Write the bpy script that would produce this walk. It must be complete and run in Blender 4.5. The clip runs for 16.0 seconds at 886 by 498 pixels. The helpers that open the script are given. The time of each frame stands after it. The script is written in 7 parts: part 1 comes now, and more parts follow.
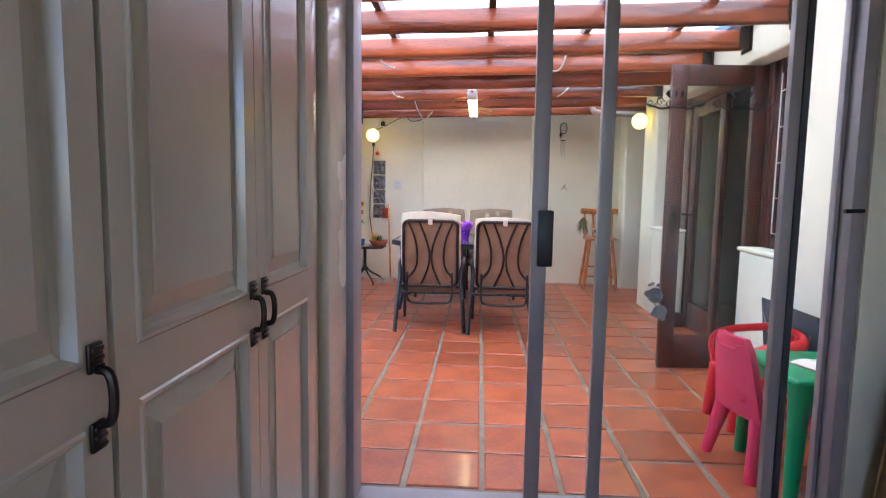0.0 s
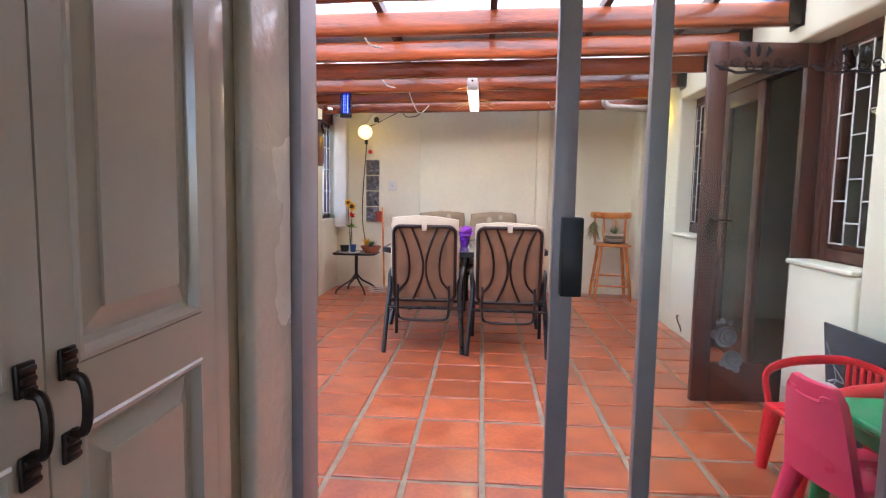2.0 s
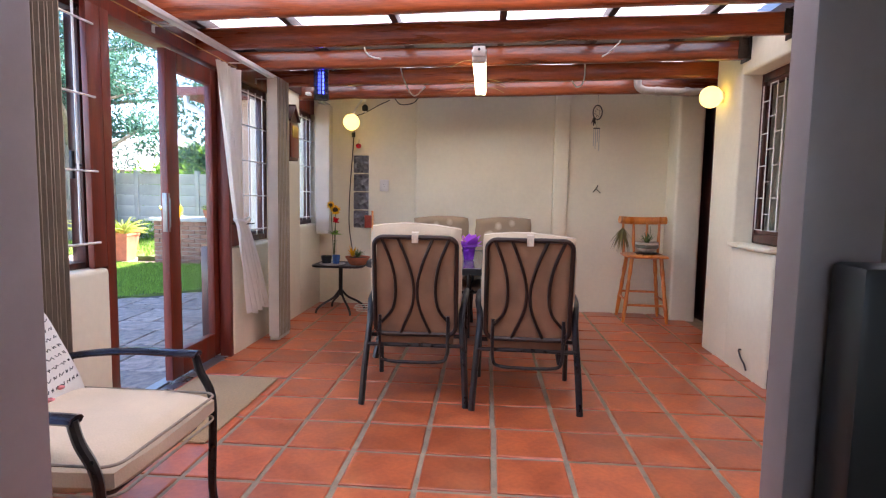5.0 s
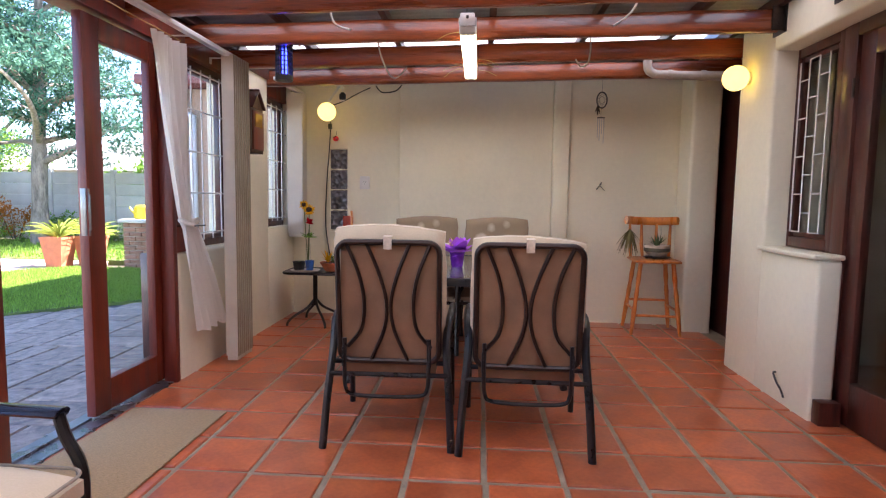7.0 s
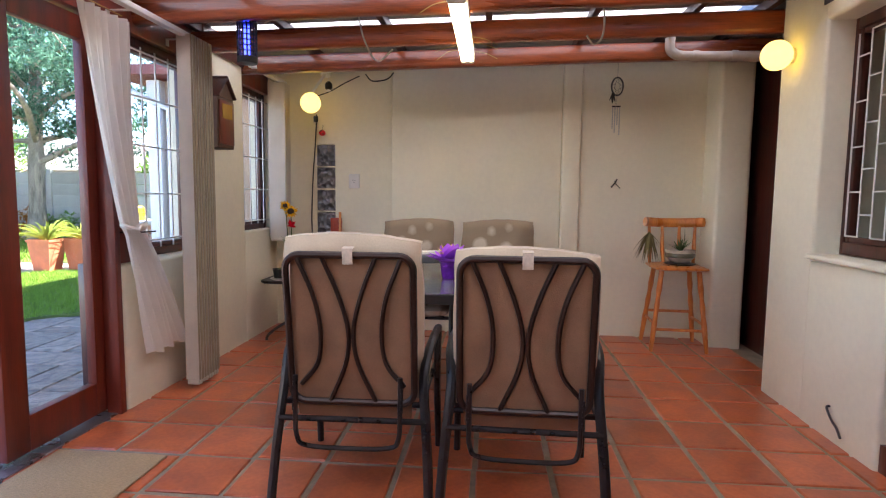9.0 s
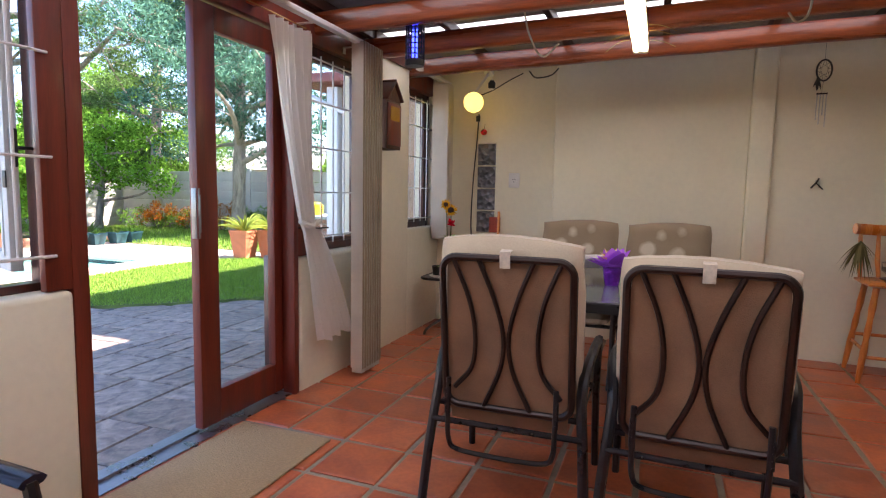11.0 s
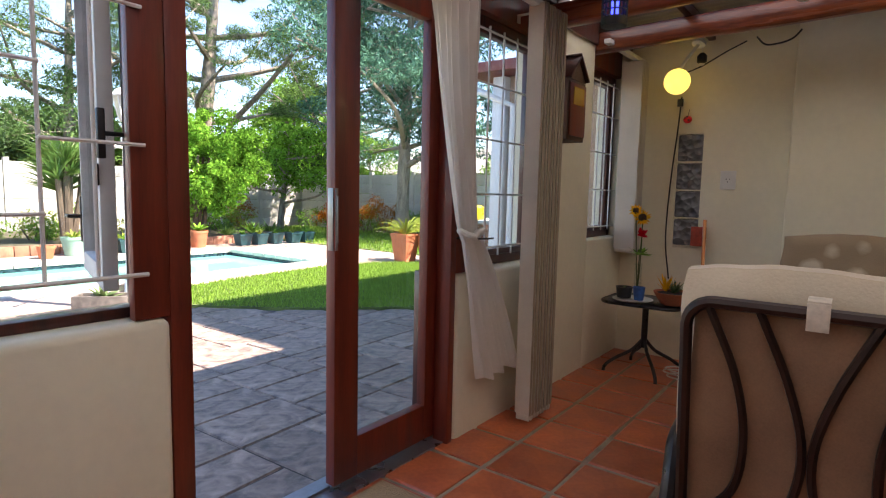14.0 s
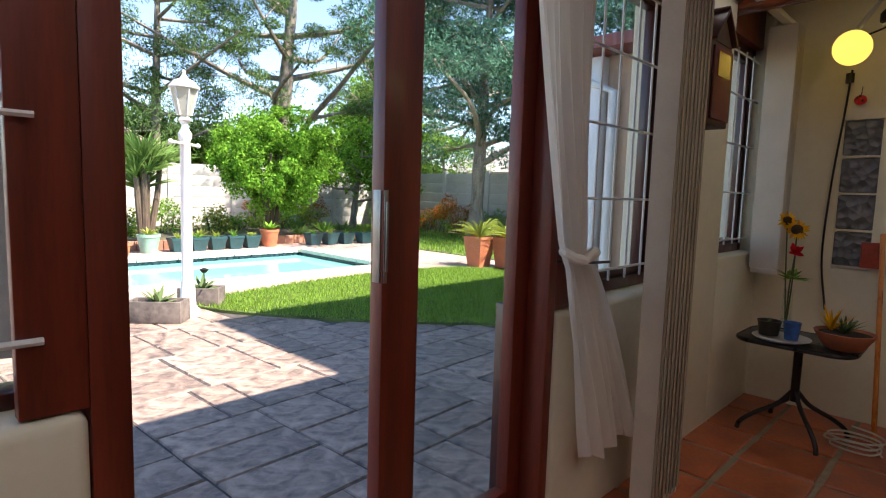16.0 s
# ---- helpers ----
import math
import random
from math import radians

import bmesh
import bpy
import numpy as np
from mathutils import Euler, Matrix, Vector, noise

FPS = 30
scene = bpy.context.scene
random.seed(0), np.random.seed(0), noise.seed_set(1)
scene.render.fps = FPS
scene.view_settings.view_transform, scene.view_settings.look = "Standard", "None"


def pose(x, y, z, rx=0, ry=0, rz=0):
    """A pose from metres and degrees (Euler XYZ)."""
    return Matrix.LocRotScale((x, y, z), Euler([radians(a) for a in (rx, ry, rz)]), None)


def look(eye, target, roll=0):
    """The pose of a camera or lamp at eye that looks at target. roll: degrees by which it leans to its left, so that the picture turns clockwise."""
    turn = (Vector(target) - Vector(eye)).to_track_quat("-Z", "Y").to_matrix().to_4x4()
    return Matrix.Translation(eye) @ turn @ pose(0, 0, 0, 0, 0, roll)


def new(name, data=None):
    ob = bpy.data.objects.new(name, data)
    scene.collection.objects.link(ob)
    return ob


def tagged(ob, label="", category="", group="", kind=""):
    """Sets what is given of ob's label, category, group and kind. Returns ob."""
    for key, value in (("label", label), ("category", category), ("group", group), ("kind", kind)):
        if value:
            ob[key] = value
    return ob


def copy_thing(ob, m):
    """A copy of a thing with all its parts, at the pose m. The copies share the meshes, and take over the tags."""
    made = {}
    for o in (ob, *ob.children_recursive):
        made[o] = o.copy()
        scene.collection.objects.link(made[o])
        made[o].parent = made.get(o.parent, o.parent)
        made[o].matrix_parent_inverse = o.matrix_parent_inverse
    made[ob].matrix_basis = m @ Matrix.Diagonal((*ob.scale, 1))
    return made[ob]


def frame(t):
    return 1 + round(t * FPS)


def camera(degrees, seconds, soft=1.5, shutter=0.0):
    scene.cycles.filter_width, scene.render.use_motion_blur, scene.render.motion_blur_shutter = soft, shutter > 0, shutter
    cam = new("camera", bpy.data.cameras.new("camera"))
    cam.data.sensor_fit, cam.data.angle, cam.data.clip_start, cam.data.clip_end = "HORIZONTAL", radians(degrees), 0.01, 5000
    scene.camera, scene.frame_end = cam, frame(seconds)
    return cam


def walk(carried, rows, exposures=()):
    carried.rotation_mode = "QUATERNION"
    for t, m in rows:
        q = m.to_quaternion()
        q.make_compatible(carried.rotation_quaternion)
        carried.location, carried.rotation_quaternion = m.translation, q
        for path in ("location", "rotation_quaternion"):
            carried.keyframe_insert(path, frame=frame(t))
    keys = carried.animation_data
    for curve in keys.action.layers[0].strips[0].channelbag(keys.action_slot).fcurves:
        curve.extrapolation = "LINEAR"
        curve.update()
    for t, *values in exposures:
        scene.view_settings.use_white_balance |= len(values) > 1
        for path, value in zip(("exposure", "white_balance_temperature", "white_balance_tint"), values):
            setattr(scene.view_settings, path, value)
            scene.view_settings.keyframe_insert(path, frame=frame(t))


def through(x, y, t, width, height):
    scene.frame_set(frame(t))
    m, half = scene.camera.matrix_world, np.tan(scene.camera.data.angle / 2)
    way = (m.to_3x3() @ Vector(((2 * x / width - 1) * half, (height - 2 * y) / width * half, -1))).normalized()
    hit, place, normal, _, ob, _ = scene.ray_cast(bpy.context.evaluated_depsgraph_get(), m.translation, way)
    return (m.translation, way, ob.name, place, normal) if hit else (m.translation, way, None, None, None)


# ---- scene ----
cam = camera(76.3, 16.0, soft=1.15)
PATH = [
    (0, (0.761, 0.139, 1.231), (0.633, 2.125, 1.032), 0.9),
    (0.5, (0.779, 0.298, 1.235), (0.65, 2.284, 1.036), 1.0),
    (1, (0.802, 0.444, 1.237), (0.665, 2.429, 1.038), 0.9),
    (1.5, (0.786, 0.592, 1.225), (0.647, 2.578, 1.032), 1.0),
    (2, (0.768, 0.751, 1.223), (0.633, 2.737, 1.033), 1.0),
    (2.5, (0.784, 0.908, 1.211), (0.652, 2.895, 1.024), 1.1),
    (3, (0.815, 1.084, 1.208), (0.677, 3.071, 1.022), 0.9),
    (5.3, (0.725, 1.943, 1.214), (0.576, 3.93, 1.035), 1.0),
    (5.5, (0.729, 2.013, 1.218), (0.577, 4.0, 1.041), 0.9),
    (6, (0.722, 2.163, 1.208), (0.585, 4.15, 1.029), 0.9),
    (6.5, (0.738, 2.323, 1.204), (0.615, 4.311, 1.026), 1.0),
    (7, (0.748, 2.454, 1.186), (0.623, 4.442, 1.009), 0.9),
    (7.5, (0.76, 2.639, 1.16), (0.642, 4.628, 0.985), 0.9),
    (8, (0.777, 2.803, 1.197), (0.686, 4.793, 1.019), 0.9),
    (8.2, (0.809, 2.856, 1.198), (0.729, 4.846, 1.021), 0.8),
    (10.3, (0.866, 3.081, 1.205), (0.356, 5.004, 1.008), 0.9),
    (10.5, (0.851, 3.077, 1.209), (0.289, 4.987, 1.013), 1.1),
    (11, (0.826, 3.092, 1.211), (0.118, 4.953, 1.013), 1.1),
    (11.5, (0.782, 3.145, 1.204), (-0.085, 4.936, 1.003), 1.4),
    (12, (0.689, 3.237, 1.202), (-0.278, 4.976, 1.003), 1.4),
    (12.5, (0.608, 3.331, 1.204), (-0.421, 5.034, 1.005), 1.4),
    (13, (0.546, 3.453, 1.199), (-0.516, 5.136, 1.001), 1.4),
    (13.5, (0.489, 3.599, 1.21), (-0.631, 5.244, 1.013), 1.3),
    (14, (0.395, 3.719, 1.2), (-0.799, 5.312, 1.003), 1.3),
    (14.5, (0.24, 3.857, 1.21), (-0.994, 5.418, 1.01), 1.5),
    (15, (0.115, 4.003, 1.209), (-1.147, 5.541, 1.006), 1.6),
    (15.5, (0.003, 4.156, 1.224), (-1.319, 5.643, 1.023), 1.6),
    (16, (-0.111, 4.268, 1.214), (-1.499, 5.693, 1.007), 1.7),
]
EXPOSURES = [(0, 3.73, 5650, 19), (0.6, 3.73, 5700, 19), (1.5, 3.74, 6150, 22), (2.5, 3.75, 5950, 21), (3, 3.75, 5950, 21), (5.5, 3.16, 6350, 25), (8, 3.11, 6350, 22), (10.5, 2.88, 6600, 21), (12.5, 2.5, 6850, 20), (14.5, 2.02, 7000, 17), (16, 1.74, 6900, 15)]
walk(cam, [(t, look(eye, target, roll)) for t, eye, target, roll in PATH], EXPOSURES)

# ---- world, sun and large lights ----
world = bpy.data.worlds.new("world")
scene.world = world
world.use_nodes = True
wn = world.node_tree.nodes
sky = wn.new("ShaderNodeTexSky")
sky.sky_type, sky.sun_disc = "NISHITA", False
SUN_ELEV, SUN_TURN = 52.0, 25.0          # height, and turn from +x towards +y
sky.sun_elevation, sky.sun_rotation = radians(SUN_ELEV), radians(90 - SUN_TURN)
world.node_tree.links.new(sky.outputs[0], wn["Background"].inputs[0])
sky.dust_density, sky.ozone_density, sky.air_density = 0.0, 4.0, 1.0
wn["Background"].inputs[1].default_value = 0.125
sun_data = bpy.data.lights.new("sun", "SUN")
sun_data.energy, sun_data.angle, sun_data.color = 5.0, radians(0.6), (1.0, 0.95, 0.86)
sun = new("sun", sun_data)
_d = Vector((math.cos(radians(SUN_ELEV)) * math.cos(radians(SUN_TURN)), math.cos(radians(SUN_ELEV)) * math.sin(radians(SUN_TURN)), math.sin(radians(SUN_ELEV))))
sun.matrix_world = look(_d * 40, (0, 0, 0))


# ---- materials ----
def mat(name, base=(0.5, 0.5, 0.5), rough=0.6, metal=0.0, vary=0.12, scale=6.0, bump=0.15, bscale=60.0, second=None, coat=0.0, random=0.0, stretch=(1, 1, 1), spec=0.5, sheen=0.0, warp=0.0, rv=1.0):
    """Principled surface with broad and fine variation in colour, roughness and relief."""
    m = bpy.data.materials.new(name)
    m.use_nodes = True
    nt = m.node_tree
    n, l = nt.nodes, nt.links
    b = n["Principled BSDF"]
    b.inputs["Roughness"].default_value, b.inputs["Metallic"].default_value = rough, metal
    b.inputs["Specular IOR Level"].default_value = spec
    b.inputs["Coat Weight"].default_value, b.inputs["Coat Roughness"].default_value = coat, 0.12
    b.inputs["Sheen Weight"].default_value = sheen
    tc = n.new("ShaderNodeTexCoord")
    mp = n.new("ShaderNodeMapping")
    mp.inputs["Scale"].default_value = stretch
    l.new(tc.outputs["Object"], mp.inputs["Vector"])
    n1, n2 = n.new("ShaderNodeTexNoise"), n.new("ShaderNodeTexNoise")
    n1.inputs["Scale"].default_value, n1.inputs["Detail"].default_value = scale, 5
    n1.inputs["Distortion"].default_value = n2.inputs["Distortion"].default_value = warp
    n2.inputs["Scale"].default_value, n2.inputs["Detail"].default_value = bscale, 6
    l.new(mp.outputs[0], n1.inputs["Vector"])
    l.new(mp.outputs[0], n2.inputs["Vector"])
    mixn = n.new("ShaderNodeMath")
    mixn.operation = "MULTIPLY_ADD"
    l.new(n2.outputs[0], mixn.inputs[0])
    mixn.inputs[1].default_value = 0.4
    l.new(n1.outputs[0], mixn.inputs[2])
    ramp = n.new("ShaderNodeValToRGB")
    lo = second or tuple(c * (1 - 1.6 * vary) for c in base)
    hi = base if second else tuple(min(1.0, c * (1 + 0.7 * vary)) for c in base)
    ramp.color_ramp.elements[0].position, ramp.color_ramp.elements[1].position = 0.5, 0.9
    ramp.color_ramp.elements[0].color, ramp.color_ramp.elements[1].color = (*lo, 1), (*hi, 1)
    l.new(mixn.outputs[0], ramp.inputs[0])
    out = ramp.outputs[0]
    if random:
        oi = n.new("ShaderNodeObjectInfo")
        hs = n.new("ShaderNodeHueSaturation")
        mr = n.new("ShaderNodeMapRange")
        mr.inputs[3].default_value, mr.inputs[4].default_value = 1 - random, 1 + random
        l.new(oi.outputs["Random"], mr.inputs[0])
        l.new(mr.outputs[0], hs.inputs["Value"])
        l.new(out, hs.inputs["Color"])
        out = hs.outputs[0]
    l.new(out, b.inputs["Base Color"])
    rr = n.new("ShaderNodeMapRange")
    rr.inputs[1].default_value, rr.inputs[2].default_value = 0.3, 0.75
    rr.inputs[3].default_value, rr.inputs[4].default_value = max(0.02, rough - 0.08 * rv), min(1, rough + 0.1 * rv)
    l.new(n1.outputs[0], rr.inputs[0])
    l.new(rr.outputs[0], b.inputs["Roughness"])
    if bump:
        bp = n.new("ShaderNodeBump")
        bp.inputs["Strength"].default_value, bp.inputs["Distance"].default_value = bump, 0.01
        l.new(mixn.outputs[0], bp.inputs["Height"])
        l.new(bp.outputs[0], b.inputs["Normal"])
    return m


def glow(name, colour, strength):
    m = bpy.data.materials.new(name)
    m.use_nodes = True
    b = m.node_tree.nodes["Principled BSDF"]
    b.inputs["Base Color"].default_value = (*colour, 1)
    b.inputs["Emission Color"].default_value = (*colour, 1)
    b.inputs["Emission Strength"].default_value = strength
    return m


def pane(name, tint=(0.96, 0.98, 0.97), gloss=1.0):
    """Thin window glass: clear, with a mirror's gloss that grows at a low angle."""
    m = bpy.data.materials.new(name)
    m.use_nodes = True
    n, l = m.node_tree.nodes, m.node_tree.links
    n.remove(n["Principled BSDF"])
    tr, gl, mx, fr = n.new("ShaderNodeBsdfTransparent"), n.new("ShaderNodeBsdfGlossy"), n.new("ShaderNodeMixShader"), n.new("ShaderNodeLayerWeight")
    tr.inputs[0].default_value = (*tint, 1)
    gl.inputs["Roughness"].default_value = 0.02
    pw, ma = n.new("ShaderNodeMath"), n.new("ShaderNodeMath")
    pw.operation, ma.operation = "POWER", "MULTIPLY_ADD"
    pw.inputs[1].default_value, ma.inputs[1].default_value, ma.inputs[2].default_value = 5.0, 0.9, 0.022 * gloss
    l.new(fr.outputs["Facing"], pw.inputs[0])
    l.new(pw.outputs[0], ma.inputs[0])
    l.new(ma.outputs[0], mx.inputs[0])
    l.new(tr.outputs[0], mx.inputs[1])
    l.new(gl.outputs[0], mx.inputs[2])
    l.new(mx.outputs[0], n["Material Output"].inputs[0])
    return m


def thin(name, colour, through=0.5, vary=0.2, clear=0.0):
    """Thin sheet or leaf that lets part of the light through, with colour varied from piece to piece."""
    m = bpy.data.materials.new(name)
    m.use_nodes = True
    n, l = m.node_tree.nodes, m.node_tree.links
    n.remove(n["Principled BSDF"])
    df, ts, mx = n.new("ShaderNodeBsdfDiffuse"), n.new("ShaderNodeBsdfTranslucent"), n.new("ShaderNodeMixShader")
    geo, hs, mr = n.new("ShaderNodeNewGeometry"), n.new("ShaderNodeHueSaturation"), n.new("ShaderNodeMapRange")
    hs.inputs["Color"].default_value = (*colour, 1)
    mr.inputs[3].default_value, mr.inputs[4].default_value = 1 - vary, 1 + vary
    l.new(geo.outputs["Random Per Island"], mr.inputs[0])
    l.new(mr.outputs[0], hs.inputs["Value"])
    for s in (df, ts):
        l.new(hs.outputs[0], s.inputs[0])
    mx.inputs[0].default_value = through
    l.new(df.outputs[0], mx.inputs[1])
    l.new(ts.outputs[0], mx.inputs[2])
    out = mx.outputs[0]
    if clear:
        tp, m2 = n.new("ShaderNodeBsdfTransparent"), n.new("ShaderNodeMixShader")
        m2.inputs[0].default_value = clear
        l.new(out, m2.inputs[1])
        l.new(tp.outputs[0], m2.inputs[2])
        out = m2.outputs[0]
    l.new(out, n["Material Output"].inputs[0])
    return m


PLASTER = mat("cream_plaster", (0.79, 0.73, 0.56), 0.75, vary=0.05, scale=1.6, bump=0.22, bscale=26)
PLASTER_OUT = mat("outside_plaster", (0.74, 0.7, 0.62), 0.85, vary=0.07, scale=2, bump=0.2, bscale=40)
CEIL = mat("white_ceiling", (0.75, 0.73, 0.68), 0.8, vary=0.04, scale=2, bump=0.05)
TERRA = mat("terracotta_tile", (0.55, 0.135, 0.045), 0.34, vary=0.0, second=(0.32, 0.065, 0.025), scale=5, bump=0.1, bscale=45, random=0.2, coat=0.25)
GROUT = mat("grey_grout", (0.30, 0.235, 0.16), 0.85, vary=0.2, scale=9, bump=0.3, bscale=90)
WOOD = mat("red_brown_stained_wood", (0.21, 0.032, 0.014), 0.42, second=(0.11, 0.018, 0.009), scale=4, bump=0.07, bscale=40, stretch=(5, 5, 0.4), coat=0.12)
WOOD_DARK = mat("dark_stained_wood", (0.10, 0.023, 0.014), 0.36, second=(0.04, 0.012, 0.008), scale=5, bump=0.12, bscale=40, stretch=(5, 5, 0.5), coat=0.3)
BEAM = mat("varnished_pine_beam", (0.44, 0.095, 0.022), 0.3, second=(0.12, 0.026, 0.011), scale=2.6, bump=0.25, bscale=26, stretch=(0.5, 5, 5), coat=0.45, random=0.3)
PURLIN = mat("dark_purlin_wood", (0.07, 0.024, 0.014), 0.55, vary=0.3, scale=6, bump=0.2, stretch=(5, 0.6, 5))
PINE = mat("orange_pine", (0.74, 0.25, 0.04), 0.32, second=(0.50, 0.13, 0.02), scale=6, bump=0.08, bscale=30, stretch=(4, 4, 0.6), coat=0.3)
CUPB = mat("cream_gloss_paint", (0.52, 0.45, 0.37), 0.26, vary=0.03, scale=3, bump=0.015, bscale=18, rv=0.15, coat=0.3)
BRONZE = mat("dark_bronze", (0.055, 0.04, 0.032), 0.38, metal=0.8, vary=0.3, scale=20, bump=0.1)
ALU = mat("grey_aluminium", (0.33, 0.29, 0.295), 0.42, metal=0.15, vary=0.06, scale=8, bump=0.02)
ALU_DARK = mat("dark_aluminium", (0.07, 0.07, 0.08), 0.45, metal=0.5, vary=0.1, scale=8, bump=0.02)
BLACK = mat("black_plastic", (0.012, 0.012, 0.013), 0.45, vary=0.2, scale=15, bump=0.05)
CHAIR_METAL = mat("dark_powder_coated_metal", (0.022, 0.018, 0.018), 0.33, metal=0.35, vary=0.2, scale=18, bump=0.06, bscale=120)
CHAIR_BROWN = mat("brown_powder_coated_metal", (0.03, 0.014, 0.009), 0.36, metal=0.3, vary=0.2, scale=18, bump=0.06, bscale=120)
CANVAS = mat("beige_canvas", (0.60, 0.47, 0.32), 0.85, vary=0.07, scale=5, bump=0.25, bscale=160, sheen=0.2)
CANVAS_BACK = mat("brown_mesh_cloth", (0.25, 0.13, 0.068), 0.85, vary=0.16, scale=6, bump=0.3, bscale=220)
STITCH = mat("piping_cord", (0.3, 0.24, 0.18), 0.85, vary=0.1, scale=30)
GLASS = pane("window_glass")
TABLE_GLASS = mat("frosted_table_glass", (0.17, 0.18, 0.155), 0.16, vary=0.08, scale=3, bump=0.02, bscale=40, coat=0.4)
WHITE_BAR = mat("white_painted_steel", (0.75, 0.73, 0.7), 0.4, vary=0.05, scale=20, bump=0.03)
WHITE_PVC = mat("white_plastic", (0.72, 0.7, 0.66), 0.4, vary=0.04, scale=10, bump=0.02)
CURTAIN = thin("white_voile", (0.82, 0.78, 0.72), 0.4, 0.03)
BLIND = mat("cream_blind_cloth", (0.66, 0.60, 0.5), 0.8, vary=0.05, scale=6, bump=0.1, bscale=120)
# darker taupe for the shaded side of the cream blind
BLIND_SHADE = mat("taupe_blind_shade", (0.36, 0.29, 0.20), 0.8, vary=0.1, scale=6, bump=0.1, bscale=120)
BLIND_BROWN = mat("taupe_blind_cloth", (0.30, 0.235, 0.165), 0.8, vary=0.1, scale=6, bump=0.1, bscale=120)
JUTE = mat("woven_jute", (0.47, 0.31, 0.16), 0.95, vary=0.14, scale=70, bump=0.9, bscale=160, stretch=(1, 3, 1))
LAMP = glow("lit_globe_glass", (1.0, 0.72, 0.13), 0.42)
TUBE = glow("lit_tube", (1.0, 0.90, 0.5), 1.5)
UV = glow("blue_tube", (0.03, 0.05, 1.0), 1.6)
PINK = mat("pink_plastic", (0.86, 0.045, 0.13), 0.32, vary=0.05, scale=5, bump=0.03)
RED = mat("red_plastic", (0.75, 0.02, 0.03), 0.32, vary=0.05, scale=5, bump=0.03)
GREEN = mat("green_plastic", (0.0, 0.26, 0.09), 0.35, vary=0.06, scale=5, bump=0.03)
SLATE_BOARD = mat("chalkboard", (0.055, 0.065, 0.075), 0.8, vary=0.5, scale=5, bump=0.05)
CHALK = mat("chalk", (0.6, 0.62, 0.62), 0.9)
PAPER = mat("paper", (0.75, 0.71, 0.62), 0.7, vary=0.05, scale=8)
SHEET_GREY = mat("grey_roof_sheet", (0.30, 0.31, 0.33), 0.6, vary=0.15, scale=2, bump=0.1)
SHEET_CLEAR = thin("translucent_roof_sheet", (0.36, 0.37, 0.39), 0.8, 0.03)
PIPE = mat("grey_pvc_pipe", (0.38, 0.31, 0.26), 0.5, vary=0.1, scale=10, bump=0.04)
HOSE = thin("clear_hose", (0.7, 0.67, 0.6), 0.35, 0.05)
CABLE = mat("dark_cable", (0.02, 0.017, 0.015), 0.5)
CLAY = mat("terracotta_pot", (0.52, 0.17, 0.08), 0.75, vary=0.15, scale=9, bump=0.15)
POT_BLUE = mat("blue_green_pot", (0.02, 0.075, 0.085), 0.5, vary=0.15, scale=9)
STRIPE_POT = mat("cream_ceramic", (0.62, 0.52, 0.4), 0.3, vary=0.06, scale=12, coat=0.4)
STRIPE = mat("olive_glaze", (0.11, 0.09, 0.045), 0.3, vary=0.15, scale=12, coat=0.4)
SOIL = mat("soil", (0.045, 0.03, 0.02), 0.95, vary=0.4, scale=30, bump=0.8, bscale=90)
PURPLE = mat("purple_foil", (0.24, 0.03, 0.52), 0.22, metal=0.4, vary=0.25, scale=25, bump=0.4, bscale=40)
VIOLET = thin("violet_tissue", (0.5, 0.16, 0.75), 0.4, 0.3)
CREAM_FLOWER = thin("peach_petal", (0.85, 0.55, 0.3), 0.3, 0.2)
YELLOW = thin("yellow_petal", (0.8, 0.42, 0.02), 0.3, 0.2)
CRIMSON = thin("red_petal", (0.65, 0.015, 0.03), 0.3, 0.3)
SEED = mat("seed_head", (0.05, 0.022, 0.01), 0.9, vary=0.4, scale=60, bump=0.6)
SUCC = thin("succulent_leaf", (0.13, 0.19, 0.08), 0.2, 0.35)
STALK = mat("green_stalk", (0.08, 0.12, 0.03), 0.6, vary=0.2)
BLUE_CUP = mat("blue_paper_cup", (0.05, 0.16, 0.5), 0.5, vary=0.3, scale=25)
STONE = mat("stamped_stone_paving", (0.42, 0.31, 0.245), 0.55, vary=0.0, second=(0.10, 0.072, 0.066), scale=5, bump=1.0, bscale=12, random=0.2, warp=1.6)
STONE_JOINT = mat("paving_joint", (0.075, 0.065, 0.06), 0.9, vary=0.3, scale=12)
DECK = mat("pink_brick_paving", (0.42, 0.31, 0.26), 0.8, vary=0.15, scale=6, bump=0.3, bscale=30)
COPING = mat("pale_pool_coping", (0.62, 0.56, 0.48), 0.75, vary=0.1, scale=5, bump=0.2)
LAWN_SOIL = mat("lawn_ground", (0.12, 0.17, 0.04), 0.95, vary=0.35, scale=3, bump=0.6, bscale=70)
GRASS = thin("grass_blade", (0.22, 0.36, 0.06), 0.4, 0.45)
EARTH = mat("garden_earth", (0.10, 0.085, 0.05), 0.95, vary=0.4, scale=2, bump=0.5, bscale=30)
CONC = mat("precast_concrete", (0.53, 0.50, 0.45), 0.85, vary=0.14, scale=1.5, bump=0.2, bscale=40, random=0.06)
BRICK = mat("face_brick", (0.36, 0.17, 0.105), 0.85, vary=0.2, scale=8, bump=0.2, random=0.2)
MORTAR = mat("mortar", (0.4, 0.36, 0.31), 0.9, vary=0.1)
POOL_TILE = mat("pool_plaster", (0.42, 0.62, 0.62), 0.5, vary=0.06, scale=3)
POOL_BAND = mat("dark_mosaic", (0.02, 0.05, 0.07), 0.3, vary=0.6, scale=22)
